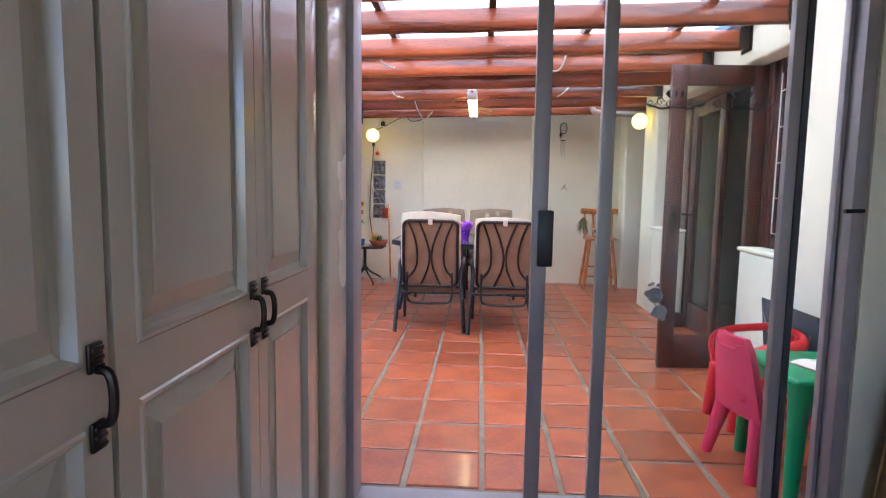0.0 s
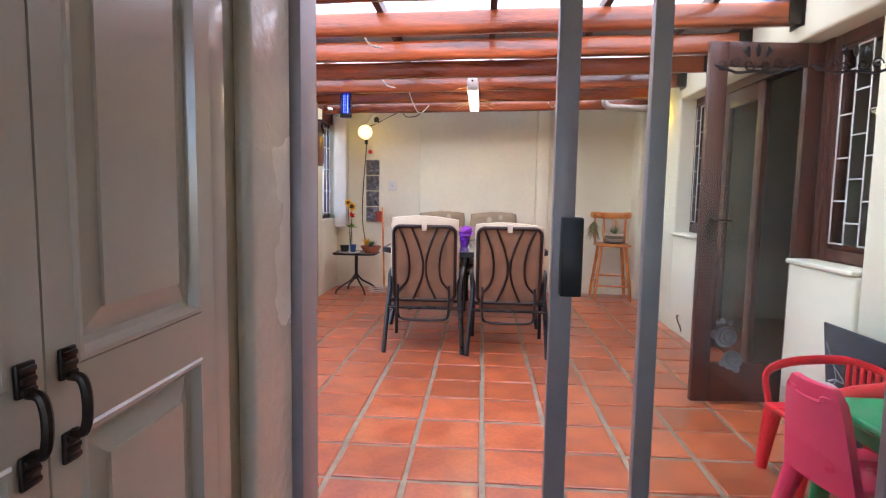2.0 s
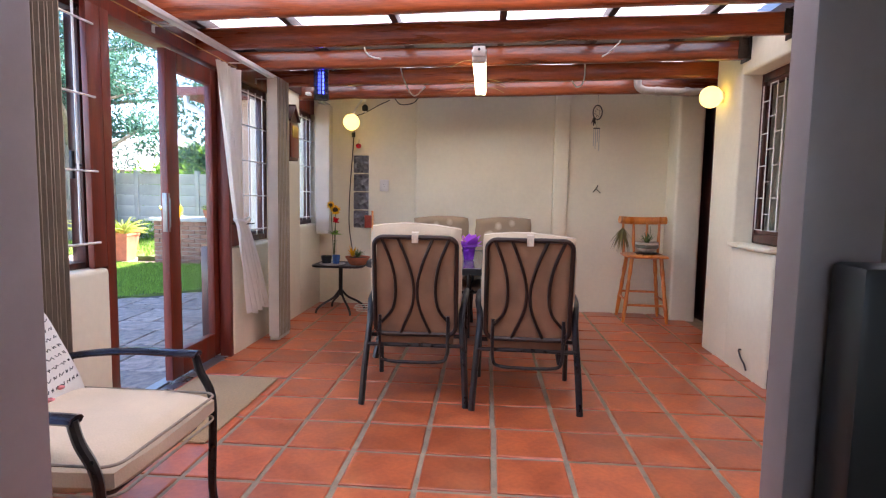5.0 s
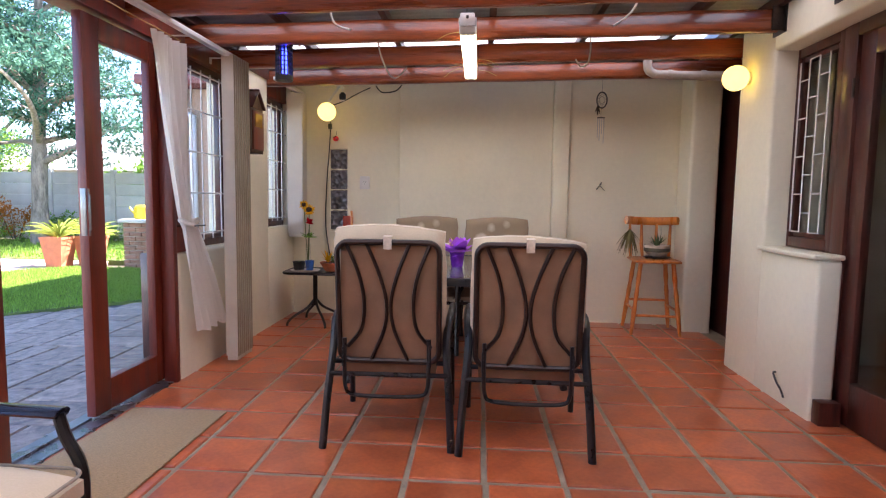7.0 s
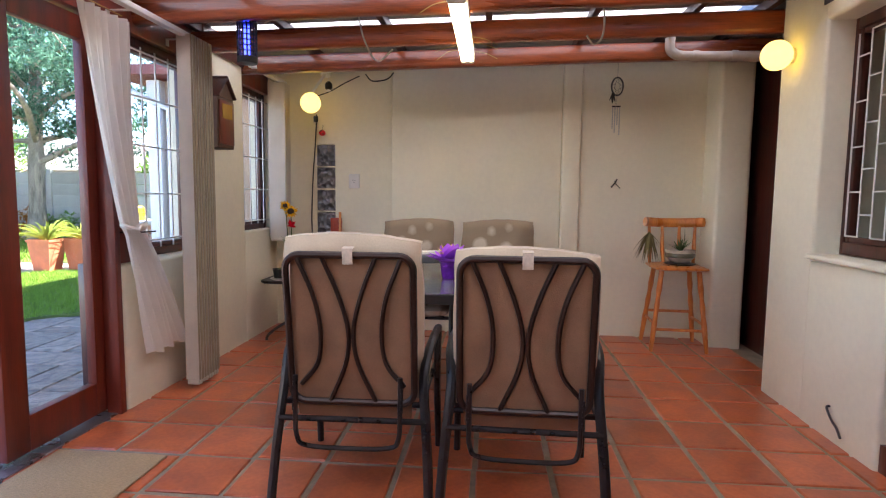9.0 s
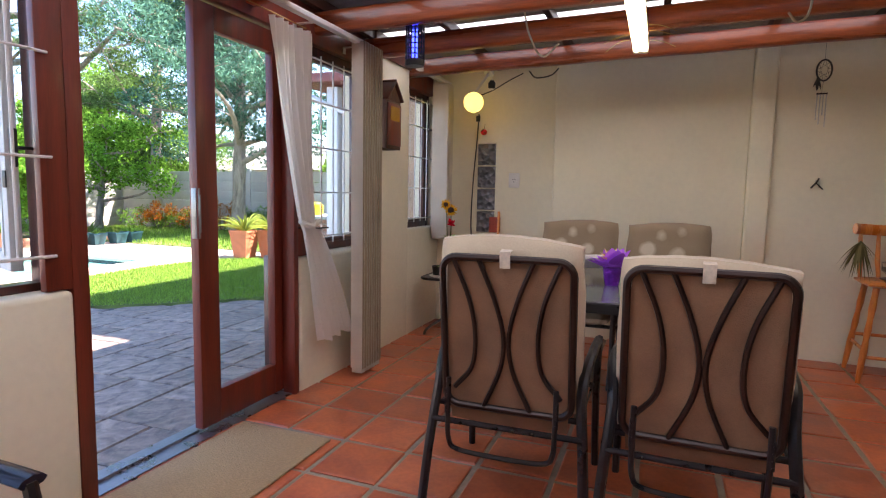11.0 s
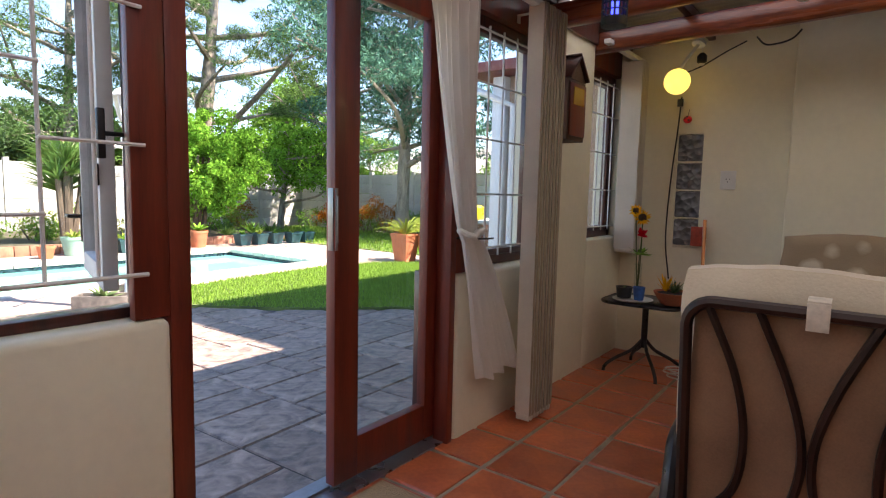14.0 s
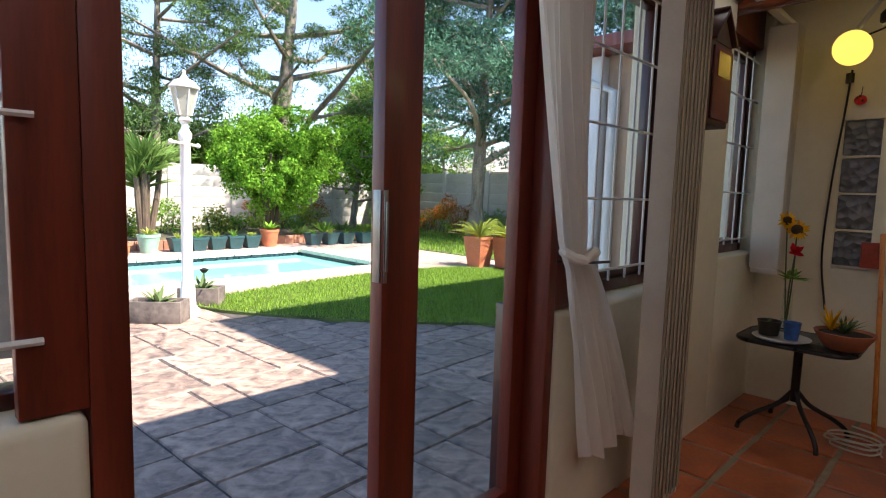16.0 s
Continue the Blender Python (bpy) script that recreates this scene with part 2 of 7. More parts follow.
BARK = mat("grey_bark", (0.30, 0.25, 0.2), 0.9, vary=0.35, scale=5, bump=0.7, bscale=22, stretch=(3, 3, 0.7))
BARK_DARK = mat("brown_bark", (0.12, 0.085, 0.06), 0.9, vary=0.35, scale=5, bump=0.7, bscale=22, stretch=(3, 3, 0.7))
LEAF_BRIGHT = thin("bright_leaf", (0.16, 0.33, 0.04), 0.35, 0.6)
LEAF_MID = thin("green_leaf", (0.16, 0.30, 0.05), 0.4, 0.5)
LEAF_PINE = thin("pine_needle", (0.10, 0.17, 0.06), 0.35, 0.55)
LEAF_CONIFER = thin("conifer_leaf", (0.085, 0.185, 0.125), 0.3, 0.55)
LEAF_YUCCA = thin("sword_leaf", (0.15, 0.25, 0.07), 0.3, 0.35)
LEAF_PALE = thin("pale_strap_leaf", (0.30, 0.36, 0.07), 0.35, 0.35)
ORANGE_SHRUB = thin("rust_shrub_leaf", (0.38, 0.13, 0.02), 0.3, 0.35)
LEAF_PAINT = mat("chalky_white_paint", (0.74, 0.7, 0.68), 0.6, vary=0.12, scale=7, bump=0.1)
WHITE_POST = mat("white_post_paint", (0.8, 0.79, 0.76), 0.4, vary=0.04, scale=12)
FROST = thin("frosted_lantern_glass", (0.7, 0.68, 0.6), 0.6, 0.05)
ROOF_TILE = mat("grey_roof_tile", (0.36, 0.33, 0.3), 0.8, vary=0.15, scale=9, bump=0.2)
WATER = bpy.data.materials.new("pool_water")
WATER.use_nodes = True
_b = WATER.node_tree.nodes["Principled BSDF"]
_b.inputs["Base Color"].default_value, _b.inputs["Roughness"].default_value = (0.19, 0.53, 0.45, 1), 0.06
_b.inputs["Specular IOR Level"].default_value = 0.4
_w, _wb = WATER.node_tree.nodes.new("ShaderNodeTexNoise"), WATER.node_tree.nodes.new("ShaderNodeBump")
_w.inputs["Scale"].default_value, _wb.inputs["Strength"].default_value = 5, 0.12
WATER.node_tree.links.new(_w.outputs[0], _wb.inputs["Height"])
WATER.node_tree.links.new(_wb.outputs[0], _b.inputs["Normal"])
BLOCK_GLASS = bpy.data.materials.new("glass_block")
BLOCK_GLASS.use_nodes = True
_b = BLOCK_GLASS.node_tree.nodes["Principled BSDF"]
_b.inputs["Base Color"].default_value, _b.inputs["Roughness"].default_value, _b.inputs["Transmission Weight"].default_value = (0.42, 0.42, 0.47, 1), 0.03, 0.35
_w, _wb = BLOCK_GLASS.node_tree.nodes.new("ShaderNodeTexVoronoi"), BLOCK_GLASS.node_tree.nodes.new("ShaderNodeBump")
_w.inputs["Scale"].default_value, _wb.inputs["Strength"].default_value, _wb.inputs["Distance"].default_value = 20, 1.0, 0.09
WATER_T = BLOCK_GLASS.node_tree.nodes.new("ShaderNodeTexCoord")
BLOCK_GLASS.node_tree.links.new(WATER_T.outputs["Object"], _w.inputs["Vector"])
BLOCK_GLASS.node_tree.links.new(_w.outputs[0], _wb.inputs["Height"])
BLOCK_GLASS.node_tree.links.new(_wb.outputs[0], _b.inputs["Normal"])


# ---- building helpers ----
def box(bm, x0, x1, y0, y1, z0, z1, bev=0.0, seg=2, m=None):
    """A box, with rounded edges where bev is given; m turns it afterwards."""
    vs = [bm.verts.new((x, y, z)) for z in (z0, z1) for y in (y0, y1) for x in (x0, x1)]
    fs = [bm.faces.new([vs[i] for i in q]) for q in ((0, 2, 3, 1), (4, 5, 7, 6), (0, 1, 5, 4), (2, 6, 7, 3), (0, 4, 6, 2), (1, 3, 7, 5))]
    geo = vs
    if bev:
        es = list({e for f in fs for e in f.edges})
        r = bmesh.ops.bevel(bm, geom=es, offset=bev, segments=seg, affect="EDGES", profile=0.5)
        geo = list({v for f in r["faces"] for v in f.verts} | {v for v in vs if v.is_valid})
    if m is not None:
        bmesh.ops.transform(bm, matrix=m, verts=geo)
    return geo


def tube(bm, pts, r, seg=8, closed=False, flat=None):
    """A round rod swept along points; flat=(a, b) gives a flattened section, r may be a list of radii."""
    pts = [Vector(p) for p in pts]
    rad = r if isinstance(r, (list, tuple)) else [r] * len(pts)
    rings, side = [], None
    for i, p in enumerate(pts):
        a = pts[i - 1] if (i or closed) else p
        b = pts[(i + 1) % len(pts)] if (i + 1 < len(pts) or closed) else p
        d = (b - a).normalized()
        if side is None:
            side = d.orthogonal().normalized() if abs(d.z) > 0.9 else d.cross(Vector((0, 0, 1))).normalized()
        side = (side - d * side.dot(d)).normalized()
        up = d.cross(side)
        ka, kb = flat or (1, 1)
        rings.append([bm.verts.new(p + rad[i] * (ka * math.cos(2 * math.pi * k / seg) * side + kb * math.sin(2 * math.pi * k / seg) * up)) for k in range(seg)])
    n = len(rings)
    for i in range(n if closed else n - 1):
        a, b = rings[i], rings[(i + 1) % n]
        for k in range(seg):
            bm.faces.new((a[k], a[(k + 1) % seg], b[(k + 1) % seg], b[k]))
    if not closed:
        bm.faces.new(rings[0][::-1])
        bm.faces.new(rings[-1])
    return bm


def lathe(bm, profile, x=0, y=0, z=0, seg=24):
    """A turned body from (radius, height) pairs."""
    rings = []
    for r, h in profile:
        rings.append([bm.verts.new((x + max(r, 1e-4) * math.cos(2 * math.pi * k / seg), y + max(r, 1e-4) * math.sin(2 * math.pi * k / seg), z + h)) for k in range(seg)])
    for a, b in zip(rings, rings[1:]):
        for k in range(seg):
            bm.faces.new((a[k], a[(k + 1) % seg], b[(k + 1) % seg], b[k]))
    bm.faces.new(rings[0][::-1])
    bm.faces.new(rings[-1])
    return bm


def ball(bm, c, r, u=20, v=14, squash=1.0):
    bmesh.ops.create_uvsphere(bm, u_segments=u, v_segments=v, radius=r, matrix=Matrix.Translation(c) @ Matrix.Diagonal((1, 1, squash, 1)))
    return bm


def curve_pts(pts, n=6):
    """Points of a smooth line through pts."""
    p = [Vector(q) for q in pts]
    p = [2 * p[0] - p[1]] + p + [2 * p[-1] - p[-2]]
    out = []
    for i in range(1, len(p) - 2):
        for k in range(n):
            t = k / n
            out.append(0.5 * ((2 * p[i]) + (p[i + 1] - p[i - 1]) * t + (2 * p[i - 1] - 5 * p[i] + 4 * p[i + 1] - p[i + 2]) * t * t + (3 * p[i] - p[i - 1] - 3 * p[i + 1] + p[i + 2]) * t ** 3))
    out.append(p[-2])
    return out


def part(name, bm, material, parent=None, label="", soft=40):
    me = bpy.data.meshes.new(name)
    bmesh.ops.recalc_face_normals(bm, faces=bm.faces)
    bm.to_mesh(me)
    bm.free()
    me.materials.append(material)
    me.polygons.foreach_set("use_smooth", [True] * len(me.polygons))
    me.set_sharp_from_angle(angle=radians(soft))
    ob = new(name, me)
    if parent is not None:
        ob.parent = parent
    if label:
        ob["label"] = label
    return ob


def raw(name, verts, faces, material, parent=None, smooth=False):
    me = bpy.data.meshes.new(name)
    me.from_pydata(verts, [], faces)
    me.materials.append(material)
    if smooth:
        me.polygons.foreach_set("use_smooth", [True] * len(me.polygons))
    ob = new(name, me)
    if parent is not None:
        ob.parent = parent
    return ob


def B(*boxes, bev=0.0):
    """A bmesh of boxes (x0, x1, y0, y1, z0, z1)."""
    bm = bmesh.new()
    for b in boxes:
        box(bm, *b, bev=bev)
    return bm


def thing(name, label, category, group="", kind="", at=(0, 0, 0), turn=0.0):
    ob = tagged(new(name), label, category, group, kind)
    ob.empty_display_size = 0.1
    ob.matrix_basis = pose(*at, 0, 0, turn)
    return ob


def structure(name, bm, material, label, category):
    return tagged(part(name, bm, material), label, category, kind="structure")


# ---- large structure ----
XL, XR, YD, YB = -1.14, 2.575, 2.26, 8.1
H = 2.36

sub = structure("floor", B((-1.36, 3.3, YD - 0.02, 8.3, -0.2, -0.008)), GROUT, "grey grouted floor under square terracotta tiles", "floor")
structure("floor_inside", B((-1.0, 3.0, -2.6, YD - 0.02, -0.2, -0.004)), mat("inside_floor", (0.3, 0.22, 0.16), 0.5), "plain brown indoor floor behind sliding door", "floor")

# garden side wall: low walls, piers
def wall_piece(name, x0, x1, y0, y1, z0, z1, label, bev=0.025, m=PLASTER):
    bm = bmesh.new()
    box(bm, x0, x1, y0, y1, z0, z1, bev=bev, seg=3)
    return structure(name, bm, m, label, "wall")


wall_piece("wall_west_low_1", -1.38, XL, YD, 4.51, -0.1, 0.835, "low cream plastered wall under garden window")
wall_piece("wall_west_low_2", -1.38, XL, 5.885, 6.79, -0.1, 0.815, "low cream plastered wall with rounded top beside door")
wall_piece("wall_west_pier", -1.38, XL, 6.78, 7.42, -0.1, H + 0.2, "cream plastered wall pier between garden windows", 0.012)
wall_piece("wall_west_low_3", -1.38, XL, 7.415, 8.07, -0.1, 0.9, "low cream plastered wall under garden window", 0.012)
wall_piece("wall_west_corner", -1.38, XL, 8.065, 8.3, -0.1, H + 0.2, "cream plastered wall corner with rendered finish", 0.012)
structure("trim_west_header", B((-1.36, -1.19, YD, 6.78, 2.1, H), (-1.36, -1.19, 7.42, 8.065, 2.1, H), bev=0.006), WOOD, "red-brown stained timber header over garden doors", "trim")
structure("trim_west_plate", B((-1.139, -1.118, 6.79, 7.41, 2.2, H), bev=0.004), WOOD_DARK, "dark timber plate under roof beams", "trim")
structure("wall_west_top", B((-1.38, -1.15, YD, 8.3, H + 0.2, 2.62)), PLASTER_OUT, "plaster strip above timber header", "wall")

# back wall
wall_piece("wall_north_corner", -1.14, -0.765, YB, 8.34, -0.1, 2.62, "cream plastered back wall corner", 0.0)
wall_piece("wall_north_corner_2", -0.575, -0.04, YB, 8.34, -0.1, 2.62, "cream plastered back wall with wall socket", 0.0)
wall_piece("wall_north_over_block", -0.765, -0.575, YB, 8.34, 1.675, 2.62, "cream plaster above glass blocks", 0.0)
wall_piece("wall_north_under_block", -0.765, -0.575, YB, 8.34, -0.1, 0.84, "cream plaster below glass blocks", 0.0)
wall_piece("wall_north_panel", -0.04, 1.44, 7.99, 8.34, -0.1, 2.62, "cream plastered back wall panel", 0.012)
wall_piece("wall_north_pilaster", 1.44, 1.60, 7.95, 8.34, -0.1, 2.62, "narrow cream plastered pilaster", 0.02)
wall_piece("wall_north_right", 1.60, 2.72, 8.0, 8.34, -0.1, 2.62, "cream plastered back wall behind pine stool", 0.0)
wall_piece("wall_north_column", 2.63, 2.89, 7.7, 8.3, -0.1, 2.62, "cream plastered column with rounded corner", 0.03)

# house wall on the other side
wall_piece("wall_east_pier", XR, 2.95, 6.195, 6.668, -0.1, 2.62, "white plastered pier with globe lamp", 0.02)
wall_piece("wall_east_low_1", XR - 0.004, 2.70, 5.58, 6.21, -0.1, 0.89, "low white plastered wall with sill under window", 0.02)
wall_piece("wall_east_low_2", XR - 0.02, 2.70, 3.55, 4.15, -0.1, 0.865, "low white plastered wall with sill under window", 0.02)
wall_piece("wall_east_header", XR, 2.95, 3.53, 6.22, 2.14, 2.62, "white plastered wall above windows and door", 0.02)
wall_piece("wall_east_near", XR, 2.95, YD, 3.55, -0.1, 2.62, "white plastered house wall", 0.02)
for i, (a, b, z) in enumerate(((5.572, 6.21, 0.89), (3.56, 4.158, 0.865))):
    bm = bmesh.new()
    box(bm, XR - 0.035, 2.705, a, b, z, z + 0.028, bev=0.01, seg=3)
    structure("trim_sill_%d" % (i + 1), bm, PLASTER, "white plaster window sill with rounded nose", "sill")

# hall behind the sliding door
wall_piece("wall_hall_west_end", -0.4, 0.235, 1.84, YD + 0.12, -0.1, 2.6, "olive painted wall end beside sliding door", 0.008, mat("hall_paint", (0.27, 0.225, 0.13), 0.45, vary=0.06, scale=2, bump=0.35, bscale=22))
wall_piece("wall_hall_reveal", 0.12, 0.268, 1.945, 2.217, -0.1, 2.49, "rounded cream gloss plaster reveal beside sliding door", 0.022, mat("reveal_paint", (0.58, 0.50, 0.40), 0.22, vary=0.06, scale=2, bump=0.8, bscale=26, coat=0.3))
wall_piece("wall_south_patio", -1.38, -0.4, YD - 0.2, YD, -0.1, 2.62, "cream plastered wall beside sliding door", 0.0)
wall_piece("wall_hall_east", 2.45, 2.6, -2.6, YD - 0.03, -0.1, 2.6, "cream painted hall wall beside sliding door", 0.0)
# Added opening in the unseen end wall lets sky light into the hall.
wall_piece("wall_hall_south", -0.5, 0.3, -2.8, -2.6, -0.1, 2.6, "cream painted hall end wall", 0.0)
wall_piece("wall_hall_south_2", 1.22, 2.6, -2.8, -2.6, -0.1, 2.6, "cream painted hall end wall", 0.0)
wall_piece("wall_hall_south_3", 0.3, 1.22, -2.8, -2.6, -0.1, 0.95, "cream painted hall wall under added light opening", 0.0)
wall_piece("wall_hall_south_4", 0.3, 1.22, -2.8, -2.6, 2.35, 2.6, "cream painted hall wall over added light opening", 0.0)
wall_piece("wall_hall_over_door", 0.235, 2.62, YD - 0.06, YD + 0.12, 2.14, 2.6, "cream painted wall over sliding door", 0.0)
wall_piece("wall_hall_door_side", 2.13, 2.62, YD - 0.03, YD + 0.12, -0.1, 2.14, "cream painted wall beside sliding door", 0.0)
structure("ceiling_hall", B((-0.6, 2.6, -2.8, YD + 0.1, 2.5, 2.62)), CEIL, "plain white painted hall ceiling", "ceiling")

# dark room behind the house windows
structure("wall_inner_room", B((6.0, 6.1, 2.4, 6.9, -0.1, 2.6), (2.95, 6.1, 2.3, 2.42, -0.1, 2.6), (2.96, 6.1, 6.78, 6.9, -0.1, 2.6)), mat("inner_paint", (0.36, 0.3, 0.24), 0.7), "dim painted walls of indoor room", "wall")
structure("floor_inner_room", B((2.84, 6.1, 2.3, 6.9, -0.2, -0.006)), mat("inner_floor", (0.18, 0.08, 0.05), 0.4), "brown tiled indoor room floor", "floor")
structure("ceiling_inner_room", B((2.95, 6.1, 2.3, 6.9, 2.55, 2.62)), CEIL, "indoor room ceiling", "ceiling")

# ---- roof: beams, purlins, sheets ----
ROOF_SLOPE = 0.023


def roof_rise(x):
    """Height of the roof's fall at x, from the garden side up to the house."""
    return -0.04 + ROOF_SLOPE * (x - 0.05)


def beam(y, x0=-1.3, x1=2.55):
    bm = bmesh.new()
    n = 14
    rows = []
    for i in range(n + 1):
        x = x0 + (x1 - x0) * i / n
        w = 0.006 * math.sin(i * 1.7 + y * 3)
        ring = []
        for k in range(16):
            a = 2 * math.pi * k / 16
            c, s = math.cos(a), math.sin(a)
            yy = 0.042 * math.copysign(abs(c) ** 0.45, c)
            zz = 0.068 * math.copysign(abs(s) ** 0.45, s)
            ring.append(bm.verts.new((x, y - 0.04 + yy + w * 0.3, 2.292 + roof_rise(x) + zz + w * 0.5)))
        rows.append(ring)
    for a, b in zip(rows, rows[1:]):
        for k in range(16):
            bm.faces.new((a[k], a[(k + 1) % 16], b[(k + 1) % 16], b[k]))
    bm.faces.new(rows[0][::-1])
    bm.faces.new(rows[-1])
    t = tagged(new("roof_beam"), "varnished red-brown pine beam across pergola ceiling", "beam", "roof beams")
    part("beam_body", bm, BEAM, t)
    if x1 > 2.6:
        return t
    zb = 2.292 + roof_rise(2.55)
    b2 = B((2.50, 2.574, y - 0.092, y - 0.086, zb - 0.072, zb + 0.074), (2.567, 2.5745, y - 0.12, y + 0.03, zb - 0.085, zb + 0.08))
    part("bracket", b2, BRONZE, t, "dark metal beam hanger")
    bm = bmesh.new()
    for z in (zb - 0.03, zb + 0.03):
        lathe(bm, [(0.0, 0), (0.008, 0), (0.008, 0.006), (0, 0.006)], 0, 0, 0, 8)
        bmesh.ops.transform(bm, matrix=pose(2.535, y - 0.092, z, 90, 0, 0), verts=[v for v in bm.verts if abs(v.co.z) < 0.02 and abs(v.co.x) < 0.02])
    part("bolt", bm, BRONZE, t)
    return t


for y in (2.5, 3.1, 3.7, 4.32, 4.96, 5.58, 6.2):
    beam(y)
for y in (6.83, 7.5):
    beam(y, x1=2.93)
for x in (-1.15, -0.57, 0.12, 0.81, 1.48, 2.1, 2.54):
    z = 2.362 + roof_rise(x)
    tagged(part("roof_purlin", B((x - 0.022, x + 0.022, YD + 0.13, 8.32, z, z + 0.063), bev=0.004), PURLIN), "dark stained batten carrying roof sheets", "batten", "roof purlins")


def sheet(y0, y1, m, label):
    """A corrugated sheet with ribs along x."""
    n = max(4, int((y1 - y0) / 0.019))
    vs, fs = [], []
    for i in range(n + 1):
        y = y0 + (y1 - y0) * i / n
        z = 2.436 + 0.009 * math.sin(2 * math.pi * y / 0.076)
        vs += [(x, y, z + up + roof_rise(x)) for up in (0.0, 0.004) for x in (-1.52, 0.9, 3.05)]
    for i in range(n):
        a, b = 6 * i, 6 * i + 6
        fs += [(a, a + 1, b + 1, b), (a + 1, a + 2, b + 2, b + 1)]
        if m is SHEET_GREY:
            fs += [(a + 3, b + 3, b + 4, a + 4), (a + 4, b + 4, b + 5, a + 5)]
    return tagged(raw("roof_sheet", vs, fs, m, smooth=True), label, "roof sheet", "roof sheets")


# The sheet from 3.2 to 4.05 is unseen, made clear for more light.
edges = [(2.25, 3.2, 1), (3.2, 4.05, 1), (4.05, 4.75, 1), (4.75, 5.5, 0), (5.5, 5.98, 1), (5.98, 6.93, 0), (6.93, 7.45, 1), (7.45, 8.45, 0)]
for a, b, clear in edges:
    sheet(a, b, SHEET_CLEAR if clear else SHEET_GREY, "white translucent corrugated roof sheet" if clear else "grey opaque corrugated roof sheet")
structure("trim_fascia", B((-1.56, -1.525, 2.3, 8.35, 2.24, 2.36)), WOOD, "red-brown roof edge board", "trim")

# ---- windows and doors ----
def bars(name, parent, x, y0, y1, z0, z1, ys, zs, r=0.0055, m=WHITE_BAR):
    """White burglar bars: uprights at ys, rungs at zs."""
    bm = bmesh.new()
    for y in ys:
        tube(bm, [(x, y, z0), (x, y, z1)], r, 6)
    for z in zs:
        tube(bm, [(x + 0.012, y0, z), (x + 0.012, y1, z)], r, 6)
    return part(name, bm, m, parent, "white painted burglar bars")


def window(name, x, y0, y1, z0, z1, m, label, ys=(), zs=(), fw=0.05, depth=0.07, into=1, inner=0.0):
    w = tagged(new(name), label, "window", kind="structure")
    fr = B((x, x + depth, y0, y0 + fw, z0, z1), (x, x + depth, y1 - fw, y1, z0, z1), (x, x + depth, y0 + fw, y1 - fw, z0, z0 + fw), (x, x + depth, y0 + fw, y1 - fw, z1 - fw, z1), bev=0.004)
    part("window_frame", fr, m, w)
    if inner:
        a, b, c, d = y0 + fw, y1 - fw, z0 + fw, z1 - fw
        part("sash", B((x + 0.012, x + depth - 0.012, a + 0.002, a + inner, c, d), (x + 0.012, x + depth - 0.012, b - inner, b - 0.002, c, d), (x + 0.012, x + depth - 0.012, a + inner, b - inner, c + 0.001, c + inner), (x + 0.012, x + depth - 0.012, a + inner, b - inner, d - inner, d - 0.001), bev=0.003), m, w)
    g = part("pane", B((x + depth / 2 - 0.002, x + depth / 2 + 0.002, y0 + fw + inner - 0.004, y1 - fw - inner + 0.004, z0 + fw + inner - 0.004, z1 - fw - inner + 0.004)), GLASS, w)
    g.visible_shadow = False
    if ys or zs:
        bx = x + depth + 0.02 if into > 0 else x - 0.025
        bars("burglar_bars", w, bx, y0 + 0.01, y1 - 0.01, z0 + fw, z1 - fw, ys, zs)
    return w


# garden side windows
wn_ = window("window_1", -1.30, 3.1, 4.49, 0.835, 2.1, WOOD_DARK, "dark timber garden window with white burglar bars", (), (), fw=0.03)
bm = bmesh.new()
COLS = [4.33 - 0.118 * k for k in range(11)]
for y in COLS:
    tube(bm, [(-1.155, y, 0.96), (-1.155, y, 2.09)], 0.0055, 6)
tube(bm, [(-1.145, 3.12, 0.964), (-1.145, 4.45, 0.964)], 0.0065, 6)
for k, y in enumerate([4.446] + COLS[:-1]):
    for z in ((1.308, 1.66, 2.0) if k in (0, 1) or k % 2 else (1.13, 1.48, 1.83)):
        if k == 1:
            continue
        tube(bm, [(-1.145, y + 0.004, z), (-1.145, (COLS[1] if k == 0 else COLS[k]) - 0.004, z)], 0.0055, 6)
part("burglar_bars", bm, WHITE_BAR, wn_, "white steel bars in brick pattern")
window("window_2", -1.30, 6.03, 6.78, 0.82, 2.1, WOOD_DARK, "dark timber garden window with white burglar bars", (6.22, 6.36, 6.5, 6.64), (0.92, 1.2, 1.48, 1.76, 2.02), fw=0.05, inner=0.03)
window("window_3", -1.30, 7.42, 8.065, 0.9, 2.1, WOOD_DARK, "dark timber garden window with white burglar bars", (7.56, 7.7, 7.84, 7.97), (0.98, 1.25, 1.52, 1.79, 2.02), fw=0.05, inner=0.03)
# open casement leaf standing outside the near window
oc = tagged(new("window_leaf"), "pale painted window casement standing open outside", "window leaf")
oc.matrix_basis = pose(-1.315, 4.425, 0, 0, 0, -16)
part("leaf_frame", B((-0.56, -0.505, -0.02, 0.02, 0.90, 2.06), (-0.05, 0.0, -0.02, 0.02, 0.90, 2.06), (-0.505, -0.05, -0.02, 0.02, 0.90, 0.955), (-0.505, -0.05, -0.02, 0.02, 2.005, 2.06), bev=0.003), LEAF_PAINT, oc)
part("inner_bead", B((-0.505, -0.487, -0.024, 0.014, 0.955, 2.005), (-0.068, -0.05, -0.024, 0.014, 0.955, 2.005), (-0.487, -0.068, -0.024, 0.014, 0.955, 0.97), (-0.487, -0.068, -0.024, 0.014, 1.99, 2.005)), LEAF_PAINT, oc)
